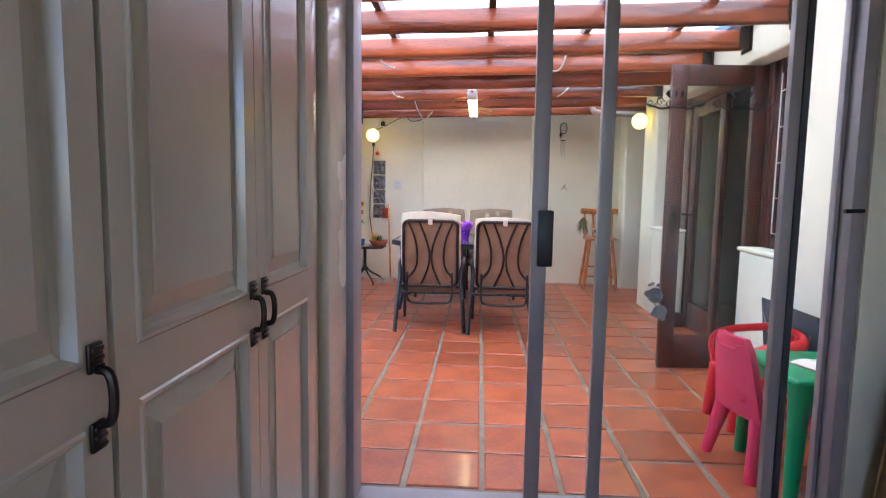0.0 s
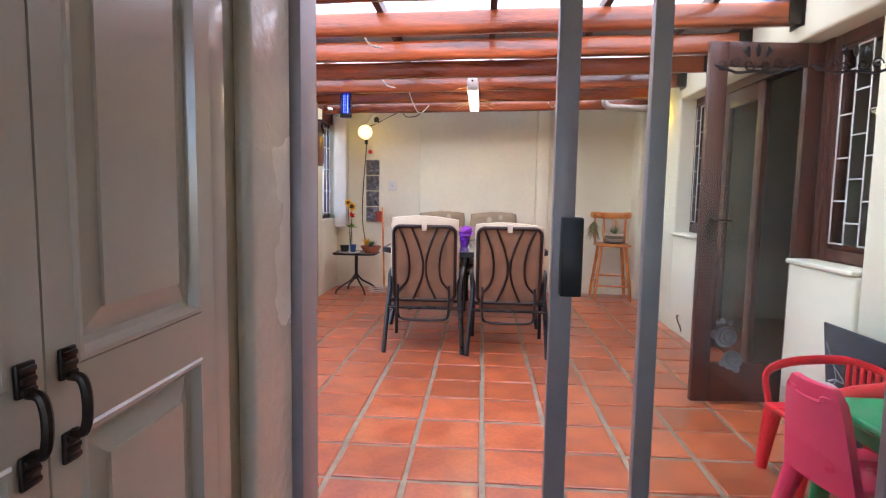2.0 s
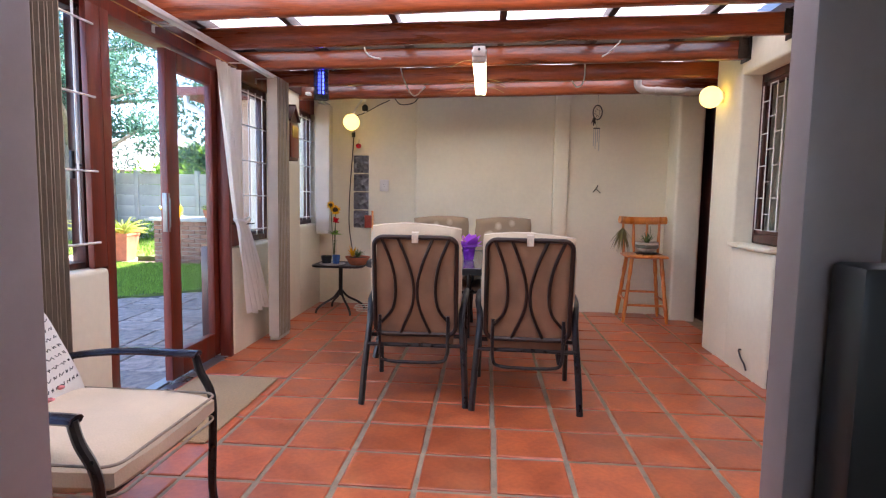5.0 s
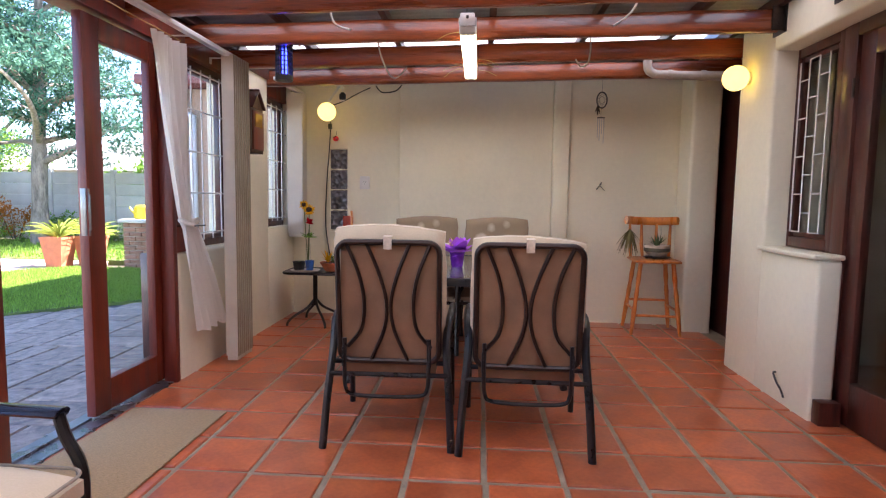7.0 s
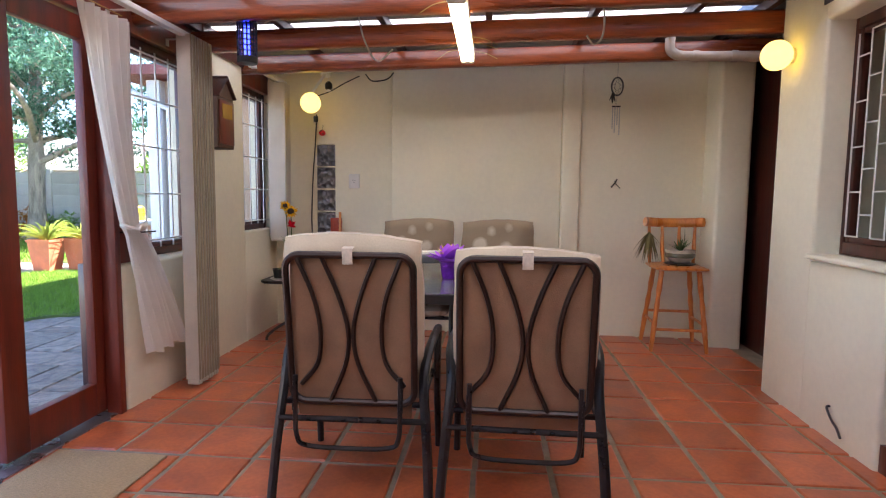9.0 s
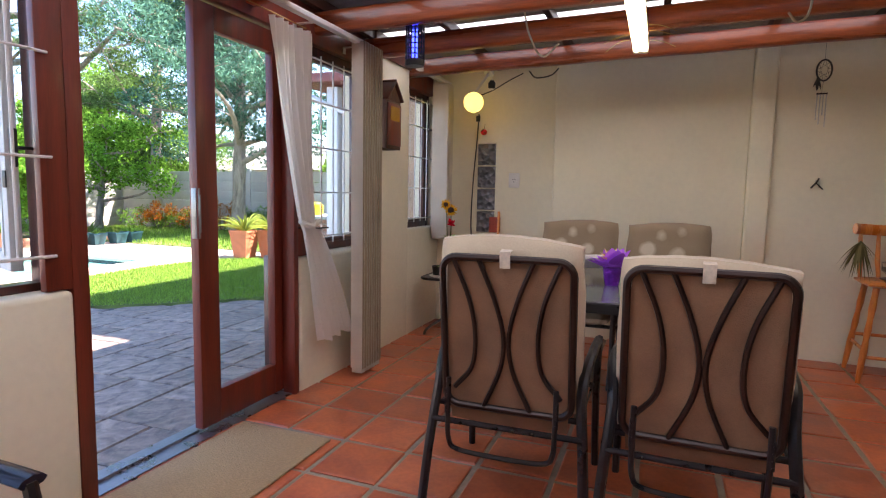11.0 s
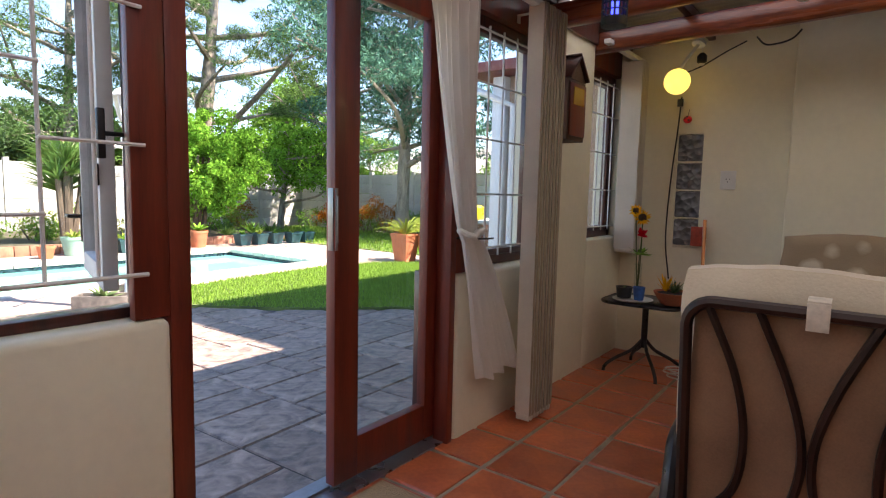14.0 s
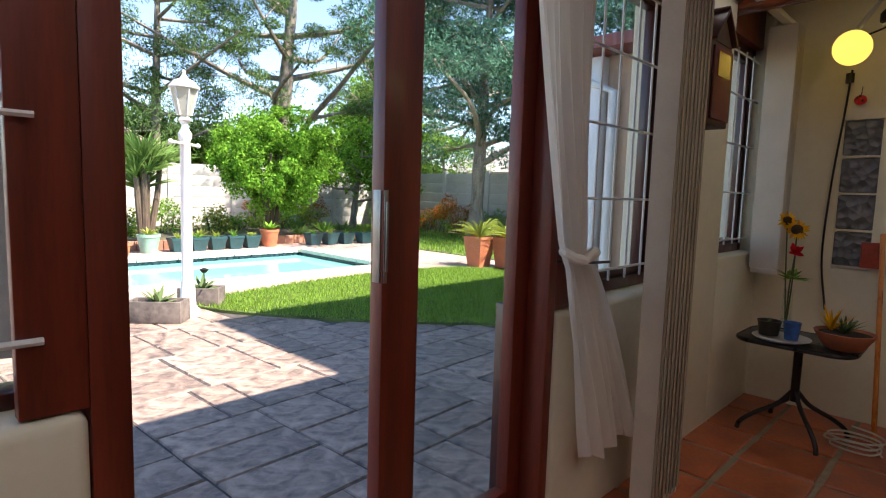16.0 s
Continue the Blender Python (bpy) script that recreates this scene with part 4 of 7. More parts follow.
        v.co += Vector((0.004 * k * math.sin(v.co.z * 31), 0.004 * math.sin(37 * v.co.x + 21 * v.co.z), k * (0.016 * math.cos(5.5 * v.co.x + 0.4) - 0.012 + 0.001 * math.sin(61 * v.co.x + 9 * v.co.y))))
    part("back_cushion", bm, pad, t)
    bm = bmesh.new()
    cushion(bm, 0.53, 0.46, 0.08, m=pose(0, 0.40, 0.435, 90, 0, 0), quilt=0.004)
    part("seat_cushion", bm, pad, t)
    bm = bmesh.new()
    box(bm, -0.019, 0.019, -0.017, -0.0145, 0.262, 0.318, bev=0.001, m=back)
    box(bm, -0.019, 0.019, -0.0165, 0.02, 0.318, 0.322, m=back)
    part("cushion_strap", bm, mat("pale_webbing", (0.62, 0.52, 0.4), 0.9, vary=0.1, scale=60), t, "pale cloth cushion strap")
    return t


ch = garden_chair(CANVAS, CANVAS_BACK, "dark metal garden chair with beige cushion at dining table", 8.0, 0.355)
ch.matrix_basis = pose(0.335, 5.0, 0, 0, 0, 1.0)
c2 = garden_chair(CANVAS, CANVAS_BACK, "dark metal garden chair with sagging beige cushion at dining table", 8.0, 0.315)
c2.matrix_basis = pose(0.98, 4.965, 0, 0, 0, -1.5)
c3 = garden_chair(LEAF_PRINT, CANVAS_BACK, "dark metal garden chair with leaf-print taupe cushion", 10.0, 0.33)
c3.matrix_basis = pose(0.31, 7.28, 0, 0, 0, 180)
c4 = copy_thing(c3, pose(0.9, 7.28, 0, 0, 0, 178))

# dining table
dt = thing("dining_table", "dark metal dining table with bowed sides and tinted glass top", "table", at=(0.615, 6.4, 0))


def bowed_loop(hx, hy, bow, n=16):
    """A table outline with straight short ends, bowed long sides and softened corners."""
    out = []
    for side in (1, -1):
        for k in range(n + 1):
            u = side * (2 * k / n - 1)
            soften = 0.05 * max(0.0, abs(u) - 0.9) / 0.1
            out.append((-hx * u, side * (hy + bow * (1 - u * u) - soften)))
    return out


lp = bowed_loop(0.775, 0.43, 0.28)
bm = bmesh.new()
rings = []
for g, z in ((0.022, 0.676), (0.0, 0.68), (0.0, 0.722), (0.004, 0.727), (0.022, 0.728)):
    rings.append([bm.verts.new((x * (1 - g / 0.775), y * (1 - g / 0.6), z)) for x, y in lp])
for a, b in zip(rings, rings[1:]):
    for k in range(len(lp)):
        bm.faces.new((a[k], a[(k + 1) % len(lp)], b[(k + 1) % len(lp)], b[k]))
for k in range(len(lp)):
    bm.faces.new((rings[0][k], rings[0][(k + 1) % len(lp)], rings[-1][(k + 1) % len(lp)], rings[-1][k]))
part("top_rim", bm, CHAIR_METAL, dt)
bm = bmesh.new()
va, vb = [[bm.verts.new((x * 0.968, y * 0.96, z)) for x, y in lp] for z in (0.717, 0.724)]
bm.faces.new(va[::-1]), bm.faces.new(vb)
for k in range(len(lp)):
    bm.faces.new((va[k], va[(k + 1) % len(lp)], vb[(k + 1) % len(lp)], vb[k]))
part("tabletop", bm, TABLE_GLASS, dt, "frosted greenish glass table top")
for sx in (-1, 1):
    for sy in (-1, 1):
        bm = bmesh.new()
        tube(bm, curve_pts([(sx * 0.66, sy * 0.42, 0.68), (sx * 0.65, sy * 0.41, 0.45), (sx * 0.655, sy * 0.42, 0.2), (sx * 0.69, sy * 0.45, 0.0)], 5), 0.024, 8)
        part("leg", bm, CHAIR_METAL, dt)


def petals(n, c, r0, r1, m, parent, name, up=0.4, w=0.3, seed=1, droop=0.0, seg=3):
    """Strap leaves or petals that spread from c, each a bent blade."""
    rnd = random.Random(seed)
    vs, fs = [], []
    for i in range(n):
        a = 2 * math.pi * (i + rnd.random() * 0.7) / n
        ln = r0 + (r1 - r0) * rnd.random()
        el = up + rnd.uniform(-0.35, 0.35)
        d = Vector((math.cos(a) * math.cos(el), math.sin(a) * math.cos(el), math.sin(el)))
        s = Vector((-math.sin(a), math.cos(a), 0)) * w * ln * 0.5
        b0 = len(vs)
        for k in range(seg + 1):
            t = k / seg
            p = Vector(c) + d * ln * t - Vector((0, 0, droop * ln * t * t))
            ww = s * (0.55 + 0.9 * t - 1.42 * t * t)
            vs += [tuple(p - ww), tuple(p + ww + Vector((0, 0, 0.05 * ln * (1 - t))))]
        for k in range(seg):
            q = b0 + 2 * k
            fs.append((q, q + 1, q + 3, q + 2))
    return raw(name, vs, fs, m, parent)


fp_ = thing("flower_pot", "purple foil flower pot with violet tissue on dining table", "flower pot", at=(0.605, 6.28, 0.7245))
bm = bmesh.new()
lathe(bm, [(0.036, 0), (0.04, 0.01), (0.052, 0.1), (0.056, 0.104), (0.05, 0.104), (0.046, 0.09)], seg=28)
part("pot", bm, PURPLE, fp_)
petals(34, (0, 0, 0.085), 0.1, 0.185, VIOLET, fp_, "tissue_wrap", up=0.75, w=0.75, seed=4, droop=0.15, seg=4)
petals(30, (0, 0, 0.12), 0.05, 0.1, CREAM_FLOWER, fp_, "blossom", up=0.8, w=0.5, seed=5)
bm = bmesh.new()
cushion(bm, 0.3, 0.2, 0.02, m=pose(0.95, 6.05, 0.737, 90, 0, 12))
tagged(part("folded_cloth", bm, PAPER), "white folded cloth lying on dining table", "cloth")
bm = bmesh.new()
cushion(bm, 0.32, 0.22, 0.05, m=pose(0.45, 6.45, 0.83, 72, 0, 15))
tagged(part("white_cushion", bm, mat("white_cloth", (0.72, 0.68, 0.6), 0.9)), "small white cushion leaning on dining table", "cushion")

# side table with pots
sx_, sy_ = -0.775, 7.62
stb = thing("side_table", "small dark metal side table with curved legs", "table", at=(sx_, sy_, 0))
bm = bmesh.new()
lp = rounded_loop(0.52, 0.42, 0.1, 6)
for z0, z1, g in ((0.48, 0.5, 0.0),):
    va, vb = [bm.verts.new((x, y, z0)) for x, y in lp], [bm.verts.new((x, y, z1)) for x, y in lp]
    bm.faces.new(va[::-1]), bm.faces.new(vb)
    for k in range(len(lp)):
        bm.faces.new((va[k], va[(k + 1) % len(lp)], vb[(k + 1) % len(lp)], vb[k]))
tube(bm, [(x, y, 0.492) for x, y in lp], 0.011, 8, closed=True)
part("tabletop", bm, CHAIR_METAL, stb)
bm = bmesh.new()
tube(bm, [(0, 0, 0.48), (0, 0, 0.17)], 0.021, 10)
part("pillar", bm, CHAIR_METAL, stb)
for a in (35, 125, 215, 305):
    c, s = math.cos(radians(a)), math.sin(radians(a))
    bm = bmesh.new()
    tube(bm, curve_pts([(0.015 * c, 0.015 * s, 0.22), (0.08 * c, 0.08 * s, 0.15), (0.19 * c, 0.19 * s, 0.09), (0.255 * c, 0.255 * s, 0.04), (0.27 * c, 0.27 * s, 0.0)], 5), 0.012, 8)
    part("leg", bm, CHAIR_METAL, stb)


def potted(name, label, cat, at, prof, potm, leaf=None, n=40, r=(0.05, 0.1), up=0.7, w=0.12, seed=1, soil=None, droop=0.2, leafname="foliage"):
    t = thing(name, label, cat, at=at)
    bm = bmesh.new()
    lathe(bm, prof, seg=28)
    part("pot", bm, potm, t)
    if soil:
        bm = bmesh.new()
        lathe(bm, [(soil[0], soil[1] - 0.01), (soil[0], soil[1]), (0.0, soil[1] + 0.005)], seg=20)
        part("soil", bm, SOIL, t)
    if leaf:
        petals(n, (0, 0, (soil or (0, 0.05))[1]), r[0], r[1], leaf, t, leafname, up=up, w=w, seed=seed, droop=droop)
    return t


bowl = potted("plant_bowl", "terracotta bowl of small succulents on side table", "plant", (-0.58, 7.56, 0.5035), [(0.07, 0), (0.085, 0.01), (0.125, 0.075), (0.13, 0.085), (0.12, 0.085), (0.11, 0.07)], CLAY, SUCC, 60, (0.05, 0.13), 0.9, 0.14, 3, (0.112, 0.074))
petals(18, (-0.06, 0.02, 0.08), 0.08, 0.15, YELLOW, bowl, "dry_flowers", up=1.0, w=0.2, seed=8)
potted("black_pot", "small black plastic plant pot on side table", "plant pot", (-0.9, 7.53, 0.517), [(0.045, 0), (0.055, 0.07), (0.058, 0.075), (0.05, 0.075), (0.046, 0.06)], BLACK, SUCC, 12, (0.02, 0.04), 0.9, 0.4, 5, (0.047, 0.062))
bm = bmesh.new()
lathe(bm, [(0.03, 0), (0.04, 0.085), (0.042, 0.088), (0.036, 0.086), (0.03, 0.01)], -0.79, 7.50, 0.517, 24)
tagged(part("paper_cup", bm, BLUE_CUP), "blue printed cup on white tray", "cup")
bm = bmesh.new()
lathe(bm, [(0.11, 0), (0.13, 0.009), (0.135, 0.013), (0.125, 0.013), (0.11, 0.006)], -0.84, 7.53, 0.5035, 30)
tagged(part("tray", bm, WHITE_PVC), "round white plastic tray under pots", "tray")
sf = thing("artificial_flowers", "artificial sunflower and red rose in glass vase", "flowers", at=(-0.86, 7.68, 0.5035))
bm = bmesh.new()
lathe(bm, [(0.025, 0), (0.03, 0.02), (0.024, 0.2), (0.028, 0.24), (0.022, 0.24), (0.02, 0.02)], seg=20)
g = part("vase", bm, GLASS, sf, "clear glass vase")
bm = bmesh.new()
tube(bm, curve_pts([(0, 0, 0.02), (0.015, -0.01, 0.3), (0.02, -0.03, 0.55)], 4), 0.004, 6)
tube(bm, curve_pts([(0, 0, 0.02), (0, 0.005, 0.25), (0.02, -0.02, 0.44)], 4), 0.004, 6)
tube(bm, curve_pts([(0, 0, 0.02), (-0.02, 0, 0.3), (-0.03, -0.02, 0.595)], 4), 0.004, 6)
part("stems", bm, STALK, sf)


def sunflower(c, r, seed):
    ob = petals(18, (0, 0, 0), r * 0.8, r, YELLOW, sf, "sunflower_petals", up=0.12, w=0.45, seed=seed)
    ob.matrix_basis = pose(*c, 72, 0, 25)
    bm = bmesh.new()
    ball(bm, (0, 0, 0.004), r * 0.45, 14, 8, 0.4)
    o2 = part("seed_head", bm, SEED, sf)
    o2.matrix_basis = pose(*c, 72, 0, 25)


sunflower((0.022, -0.04, 0.56), 0.066, 2)
sunflower((-0.03, -0.03, 0.605), 0.055, 3)
for k in range(3):
    ob = petals(9, (0, 0, 0), 0.035, 0.06 - 0.012 * k, CRIMSON, sf, "rose_petals", up=0.5 + 0.3 * k, w=0.9, seed=20 + k)
    ob.matrix_basis = pose(0.02, -0.03, 0.44, 40, 0, 20)
petals(26, (0, 0, 0.3), 0.06, 0.13, LEAF_MID, sf, "leaves", up=0.3, w=0.4, seed=9)
# broom handle leaning on the wall
br = thing("broom", "wooden broom handle with red brush leaning on wall", "broom")
bm = bmesh.new()
tube(bm, [(-0.44, 7.72, 0.02), (-0.53, 8.06, 1.05)], 0.012, 8)
part("handle", bm, PINE, br)
bm = bmesh.new()
box(bm, -0.62, -0.52, 8.06, 8.092, 0.86, 1.0, bev=0.006)
part("brush_head", bm, mat("red_brush", (0.42, 0.06, 0.03), 0.7, vary=0.2, scale=40), br, "red brush head")
# coil of cable on the floor
bm = bmesh.new()
rnd = random.Random(7)
tube(bm, curve_pts([(-0.5 + (0.10 + 0.03 * rnd.random()) * math.cos(a * 0.9), 7.6 + (0.08 + 0.03 * rnd.random()) * math.sin(a * 0.9), 0.008 + 0.0035 * a) for a in range(24)], 3), 0.005, 6)
tagged(part("extension_cable", bm, mat("white_cable", (0.6, 0.56, 0.48), 0.5)), "coil of white extension cable on floor", "cable")

# pine stool with a planted bowl
st_ = thing("bar_stool", "orange varnished pine stool with low curved back", "stool", at=(2.345, 7.69, 0), turn=-3)
st_.scale = (1.08, 1.12, 1.1)
bm = bmesh.new()
cushion(bm, 0.38, 0.36, 0.04, m=pose(0, 0, 0.6, 90, 0, 0))
part("seat", bm, PINE, st_)
for sx in (-1, 1):
    for sy in (-1, 1):
        bm = bmesh.new()
        p0, p1 = Vector((sx * 0.13, sy * 0.12, 0.585)), Vector((sx * 0.195, sy * 0.17, 0.0))
        prof = [0.019, 0.018, 0.021, 0.015, 0.02, 0.016, 0.021, 0.019, 0.017, 0.013]
        tube(bm, [p0.lerp(p1, k / 9) for k in range(10)], prof, 10)
        part("leg", bm, PINE, st_)
for z, sy in ((0.16, -1), (0.24, 1)):
    k = 1 - z / 0.585
    bm = bmesh.new()
    tube(bm, [(-0.13 - 0.065 * k, sy * (0.12 + 0.05 * k), z), (0.13 + 0.065 * k, sy * (0.12 + 0.05 * k), z)], 0.011, 8)
    part("stretcher", bm, PINE, st_)
for sx in (-1, 1):
    k = 1 - 0.2 / 0.585
    bm = bmesh.new()
    tube(bm, [(sx * (0.13 + 0.065 * k), -0.12 - 0.05 * k, 0.2), (sx * (0.13 + 0.065 * k), 0.12 + 0.05 * k, 0.2)], 0.011, 8)
    part("stretcher", bm, PINE, st_)
for x in (-0.16, -0.06, 0.06, 0.16):
    bm = bmesh.new()
    y = 0.15 + 0.04 * (1 - (x / 0.16) ** 2)
    tube(bm, [(x, 0.13, 0.61), (x * 1.03, y - 0.005, 0.72), (x * 1.06, y + 0.01, 0.89)], [0.012, 0.016, 0.011], 8)
    part("back_spindle", bm, PINE, st_)
bm = bmesh.new()
tube(bm, curve_pts([(-0.215, 0.10, 0.925), (-0.17, 0.165, 0.92), (-0.06, 0.2, 0.915), (0.06, 0.2, 0.915), (0.17, 0.165, 0.92), (0.215, 0.10, 0.925)], 5), 0.024, 8, flat=(0.7, 1.45))
part("back_rail", bm, PINE, st_)
cp = potted("striped_plant_bowl", "cream and olive striped bowl with spiky succulent on stool", "plant", (2.36, 7.65, 0.697), [(0.05, 0), (0.07, 0.006), (0.105, 0.045), (0.112, 0.085), (0.115, 0.105), (0.106, 0.105), (0.1, 0.08)], STRIPE_POT, SUCC, 46, (0.07, 0.15), 0.9, 0.13, 12, (0.1, 0.09), 0.1)
bm = bmesh.new()
lathe(bm, [(0.107, 0.045), (0.1135, 0.05), (0.1145, 0.075), (0.111, 0.08)], seg=28)
part("stripe", bm, STRIPE, cp, "olive glazed stripe")
bm = bmesh.new()
tube(bm, [(0.02, 0.01, 0.09), (0.03, 0.0, 0.2), (0.028, 0, 0.27)], [0.004, 0.003, 0.001], 5)
part("flower_spike", bm, STALK, cp)
bm = bmesh.new()
lathe(bm, [(0.1, 0), (0.12, 0.008), (0.122, 0.011), (0.11, 0.011)], 2.36, 7.65, 0.683, 28)
tagged(part("saucer", bm, BRONZE), "dark saucer under striped bowl", "saucer")
hp = thing("trailing_plant", "dry trailing plant hanging beside pine stool", "plant", at=(2.125, 7.69, 0.93))
petals(60, (0, 0, 0), 0.06, 0.22, thin("dry_trailing_leaf", (0.2, 0.17, 0.07), 0.3, 0.4), hp, "trailing_stems", up=-0.9, w=0.1, seed=31, droop=0.4)

# ---- armchair with printed cushion ----
ac = thing("patio_armchair", "dark metal patio armchair with beige piped cushion", "armchair", at=(-0.58, 3.50, 0), turn=-90)
# local: facing +y
for s in (-1, 1):
    bm = bmesh.new()
    tube(bm, curve_pts([(s * 0.31, -0.38, 0.53), (s * 0.315, -0.24, 0.59), (s * 0.315, -0.02, 0.617), (s * 0.315, 0.14, 0.617), (s * 0.315, 0.255, 0.615)], 5), 0.022, 8, flat=(1.35, 0.6))
    part("armrest", bm, mat("blue_black_gloss", (0.02, 0.022, 0.035), 0.2, metal=0.3), ac, "glossy dark armrest")
    bm = bmesh.new()
    tube(bm, curve_pts([(s * 0.315, 0.243, 0.612), (s * 0.315, 0.262, 0.55), (s * 0.313, 0.305, 0.46), (s * 0.305, 0.31, 0.3), (s * 0.295, 0.31, 0.12), (s * 0.29, 0.33, 0.0)], 5), 0.019, 8, flat=(1.1, 0.8))
    part("front_leg", bm, CHAIR_METAL, ac)
    bm = bmesh.new()
    tube(bm, curve_pts([(s * 0.29, -0.56, 0.95), (s * 0.3, -0.40, 0.58), (s * 0.29, -0.3, 0.35), (s * 0.29, -0.38, 0.0)], 5), 0.015, 8)
    part("rear_leg", bm, CHAIR_METAL, ac)
bm = bmesh.new()
tube(bm, [(-0.29, -0.28, 0.34), (0.29, -0.28, 0.34), (0.3, 0.24, 0.34), (-0.3, 0.24, 0.34)], 0.013, 8, closed=True)
part("seat_frame", bm, CHAIR_METAL, ac)
bm = bmesh.new()
cushion(bm, 0.585, 0.64, 0.15, n=18, m=pose(0, 0.02, 0.435, 90, 0, 0), quilt=0.006)
part("seat_cushion", bm, CANVAS, ac)
for dz in (0.05, -0.05):
    bm = bmesh.new()
    tube(bm, [(x, y + 0.02, 0.435 + dz * 0.85) for x, y in rounded_loop(0.583, 0.638, 0.05, 5)], 0.0045, 6, closed=True)
    part("piping", bm, STITCH, ac, "brown piping cord")
bm = bmesh.new()
cushion(bm, 0.56, 0.62, 0.13, n=16, m=pose(0, -0.44, 0.74, 15, 0, 0))
part("back_cushion", bm, CANVAS, ac)
pc = tagged(new("printed_cushion"), "white cushion printed with black script and roses", "cushion")
pm = pose(-0.83, 3.56, 0.60, 0, 0, -90) @ pose(0, 0, 0, 22, 8, 0)
bm = bmesh.new()
cushion(bm, 0.42, 0.40, 0.12, n=18, m=pm)
part("cover", bm, mat("white_linen", (0.72, 0.68, 0.62), 0.9, vary=0.05, bump=0.2, bscale=150), pc)
INK = mat("black_ink", (0.03, 0.028, 0.03), 0.9)
bm = bmesh.new()
rnd = random.Random(3)
def pad_face(u, v):
    e = (1 - abs(u / 0.21) ** 5) * (1 - abs(v / 0.2) ** 5)
    return pm @ Vector((u, 0.06 * (0.45 + 0.55 * max(0, e) ** 0.4) + 0.0035, v))
for row in range(9):
    v = 0.15 - 0.032 * row
    u = -0.16
    while u < 0.15:
        w = rnd.uniform(0.008, 0.03)
        pts = [pad_face(u + w * k / 4, v + 0.006 * math.sin(k * 2.4 + row)) for k in range(5)]
        tube(bm, pts, 0.0014, 4)
        u += w + 0.01
tube(bm, [pad_face(0.09 + 0.035 * math.cos(a * 0.524), 0.09 + 0.035 * math.sin(a * 0.524)) for a in range(12)], 0.0015, 4, closed=True)
part("printed_script", bm, INK, pc, "black printed script lines")
bm = bmesh.new()
for k in range(7):
    c = pad_face(rnd.uniform(-0.15, 0.12), rnd.uniform(-0.16, -0.11))
    ball(bm, c, 0.014, 8, 6, 0.5)
part("printed_roses", bm, mat("rose_print", (0.6, 0.2, 0.2), 0.9, vary=0.4, scale=60), pc, "pink printed roses")

# door mat
bm = bmesh.new()
box(bm, -1.13, -0.605, 4.38, 5.37, 0.001, 0.012, bev=0.004)
tagged(part("door_mat", bm, JUTE), "woven tan doormat before garden door", "mat")

# ---- children's corner ----
def kid_chair(m, label, arms=False):
    """Moulded chair facing +y, seat at 0.3."""
    t = thing("child_chair", label, "chair", "children's plastic chairs")
    bm = bmesh.new()
    box(bm, -0.15, 0.15, -0.14, 0.16, 0.275, 0.305, bev=0.014, seg=3)
    part("seat", bm, m, t)
    wide = 0.125 if arms else 0.165
    for sx in (-1, 1):
        for y0, y1 in ((-0.13, -0.19), (0.13, 0.17)):
            bm = bmesh.new()
            tube(bm, [(sx * 0.12, y0, 0.29), (sx * (0.06 + wide / 2), (y0 + y1) / 2, 0.15), (sx * wide, y1, 0.0)], [0.04, 0.031, 0.025], 10, flat=(1, 0.7))
            part("leg", bm, m, t)
    if not arms:
        # back: a tapered shell that runs down into the rear legs, with a hand grip near its top
        bm = bmesh.new()
        rows = []
        for k in range(9):
            u = k / 8
            z = 0.26 + 0.36 * u
            w = 0.165 - 0.045 * u - 0.03 * max(0.0, u - 0.85) / 0.15
            y = -0.125 - 0.055 * u
            rows.append([bm.verts.new((w * (2 * i / 10 - 1), y - d - 0.018 * (1 - (2 * i / 10 - 1) ** 2), z)) for d in (0.0, 0.03) for i in range(11)])
        for a, b in zip(rows, rows[1:]):
            for i in range(10):
                bm.faces.new((a[i], a[i + 1], b[i + 1], b[i]))
                bm.faces.new((a[11 + i], b[11 + i], b[12 + i], a[12 + i]))
            for i in (0, 10):
                bm.faces.new((a[i], b[i], b[11 + i], a[11 + i]))
        for q in (rows[0], rows[-1]):
            for i in range(10):
                bm.faces.new((q[i], q[i + 1], q[12 + i], q[11 + i]))
        part("backrest", bm, m, t)
        bm = bmesh.new()
        tube(bm, curve_pts([(-0.095, -0.205, 0.585), (-0.06, -0.216, 0.582), (-0.05, -0.219, 0.565), (0.05, -0.219, 0.565), (0.06, -0.216, 0.582), (0.095, -0.205, 0.585)], 4), 0.006, 6)
        part("grip_ridge", bm, m, t)
    else:
        bm = bmesh.new()
        tube(bm, curve_pts([(-0.16, 0.13, 0.3), (-0.19, 0.13, 0.42), (-0.205, 0.03, 0.468), (-0.2, -0.12, 0.485), (-0.12, -0.19, 0.505), (0, -0.205, 0.51), (0.12, -0.19, 0.505), (0.2, -0.12, 0.485), (0.205, 0.03, 0.468), (0.19, 0.13, 0.42), (0.16, 0.13, 0.3)], 5), 0.021, 8, flat=(1.4, 0.7))
        part("arm_rail", bm, m, t)
        bm = bmesh.new()
        box(bm, -0.13, 0.13, -0.2, -0.185, 0.3, 0.36, bev=0.005)
        part("back_panel", bm, m, t)
        for k in range(6):
            x = -0.1 + 0.04 * k
            bm = bmesh.new()
            box(bm, x - 0.011, x + 0.011, -0.2, -0.188, 0.36, 0.5, bev=0.004)
            part("back_slat", bm, m, t)
    return t


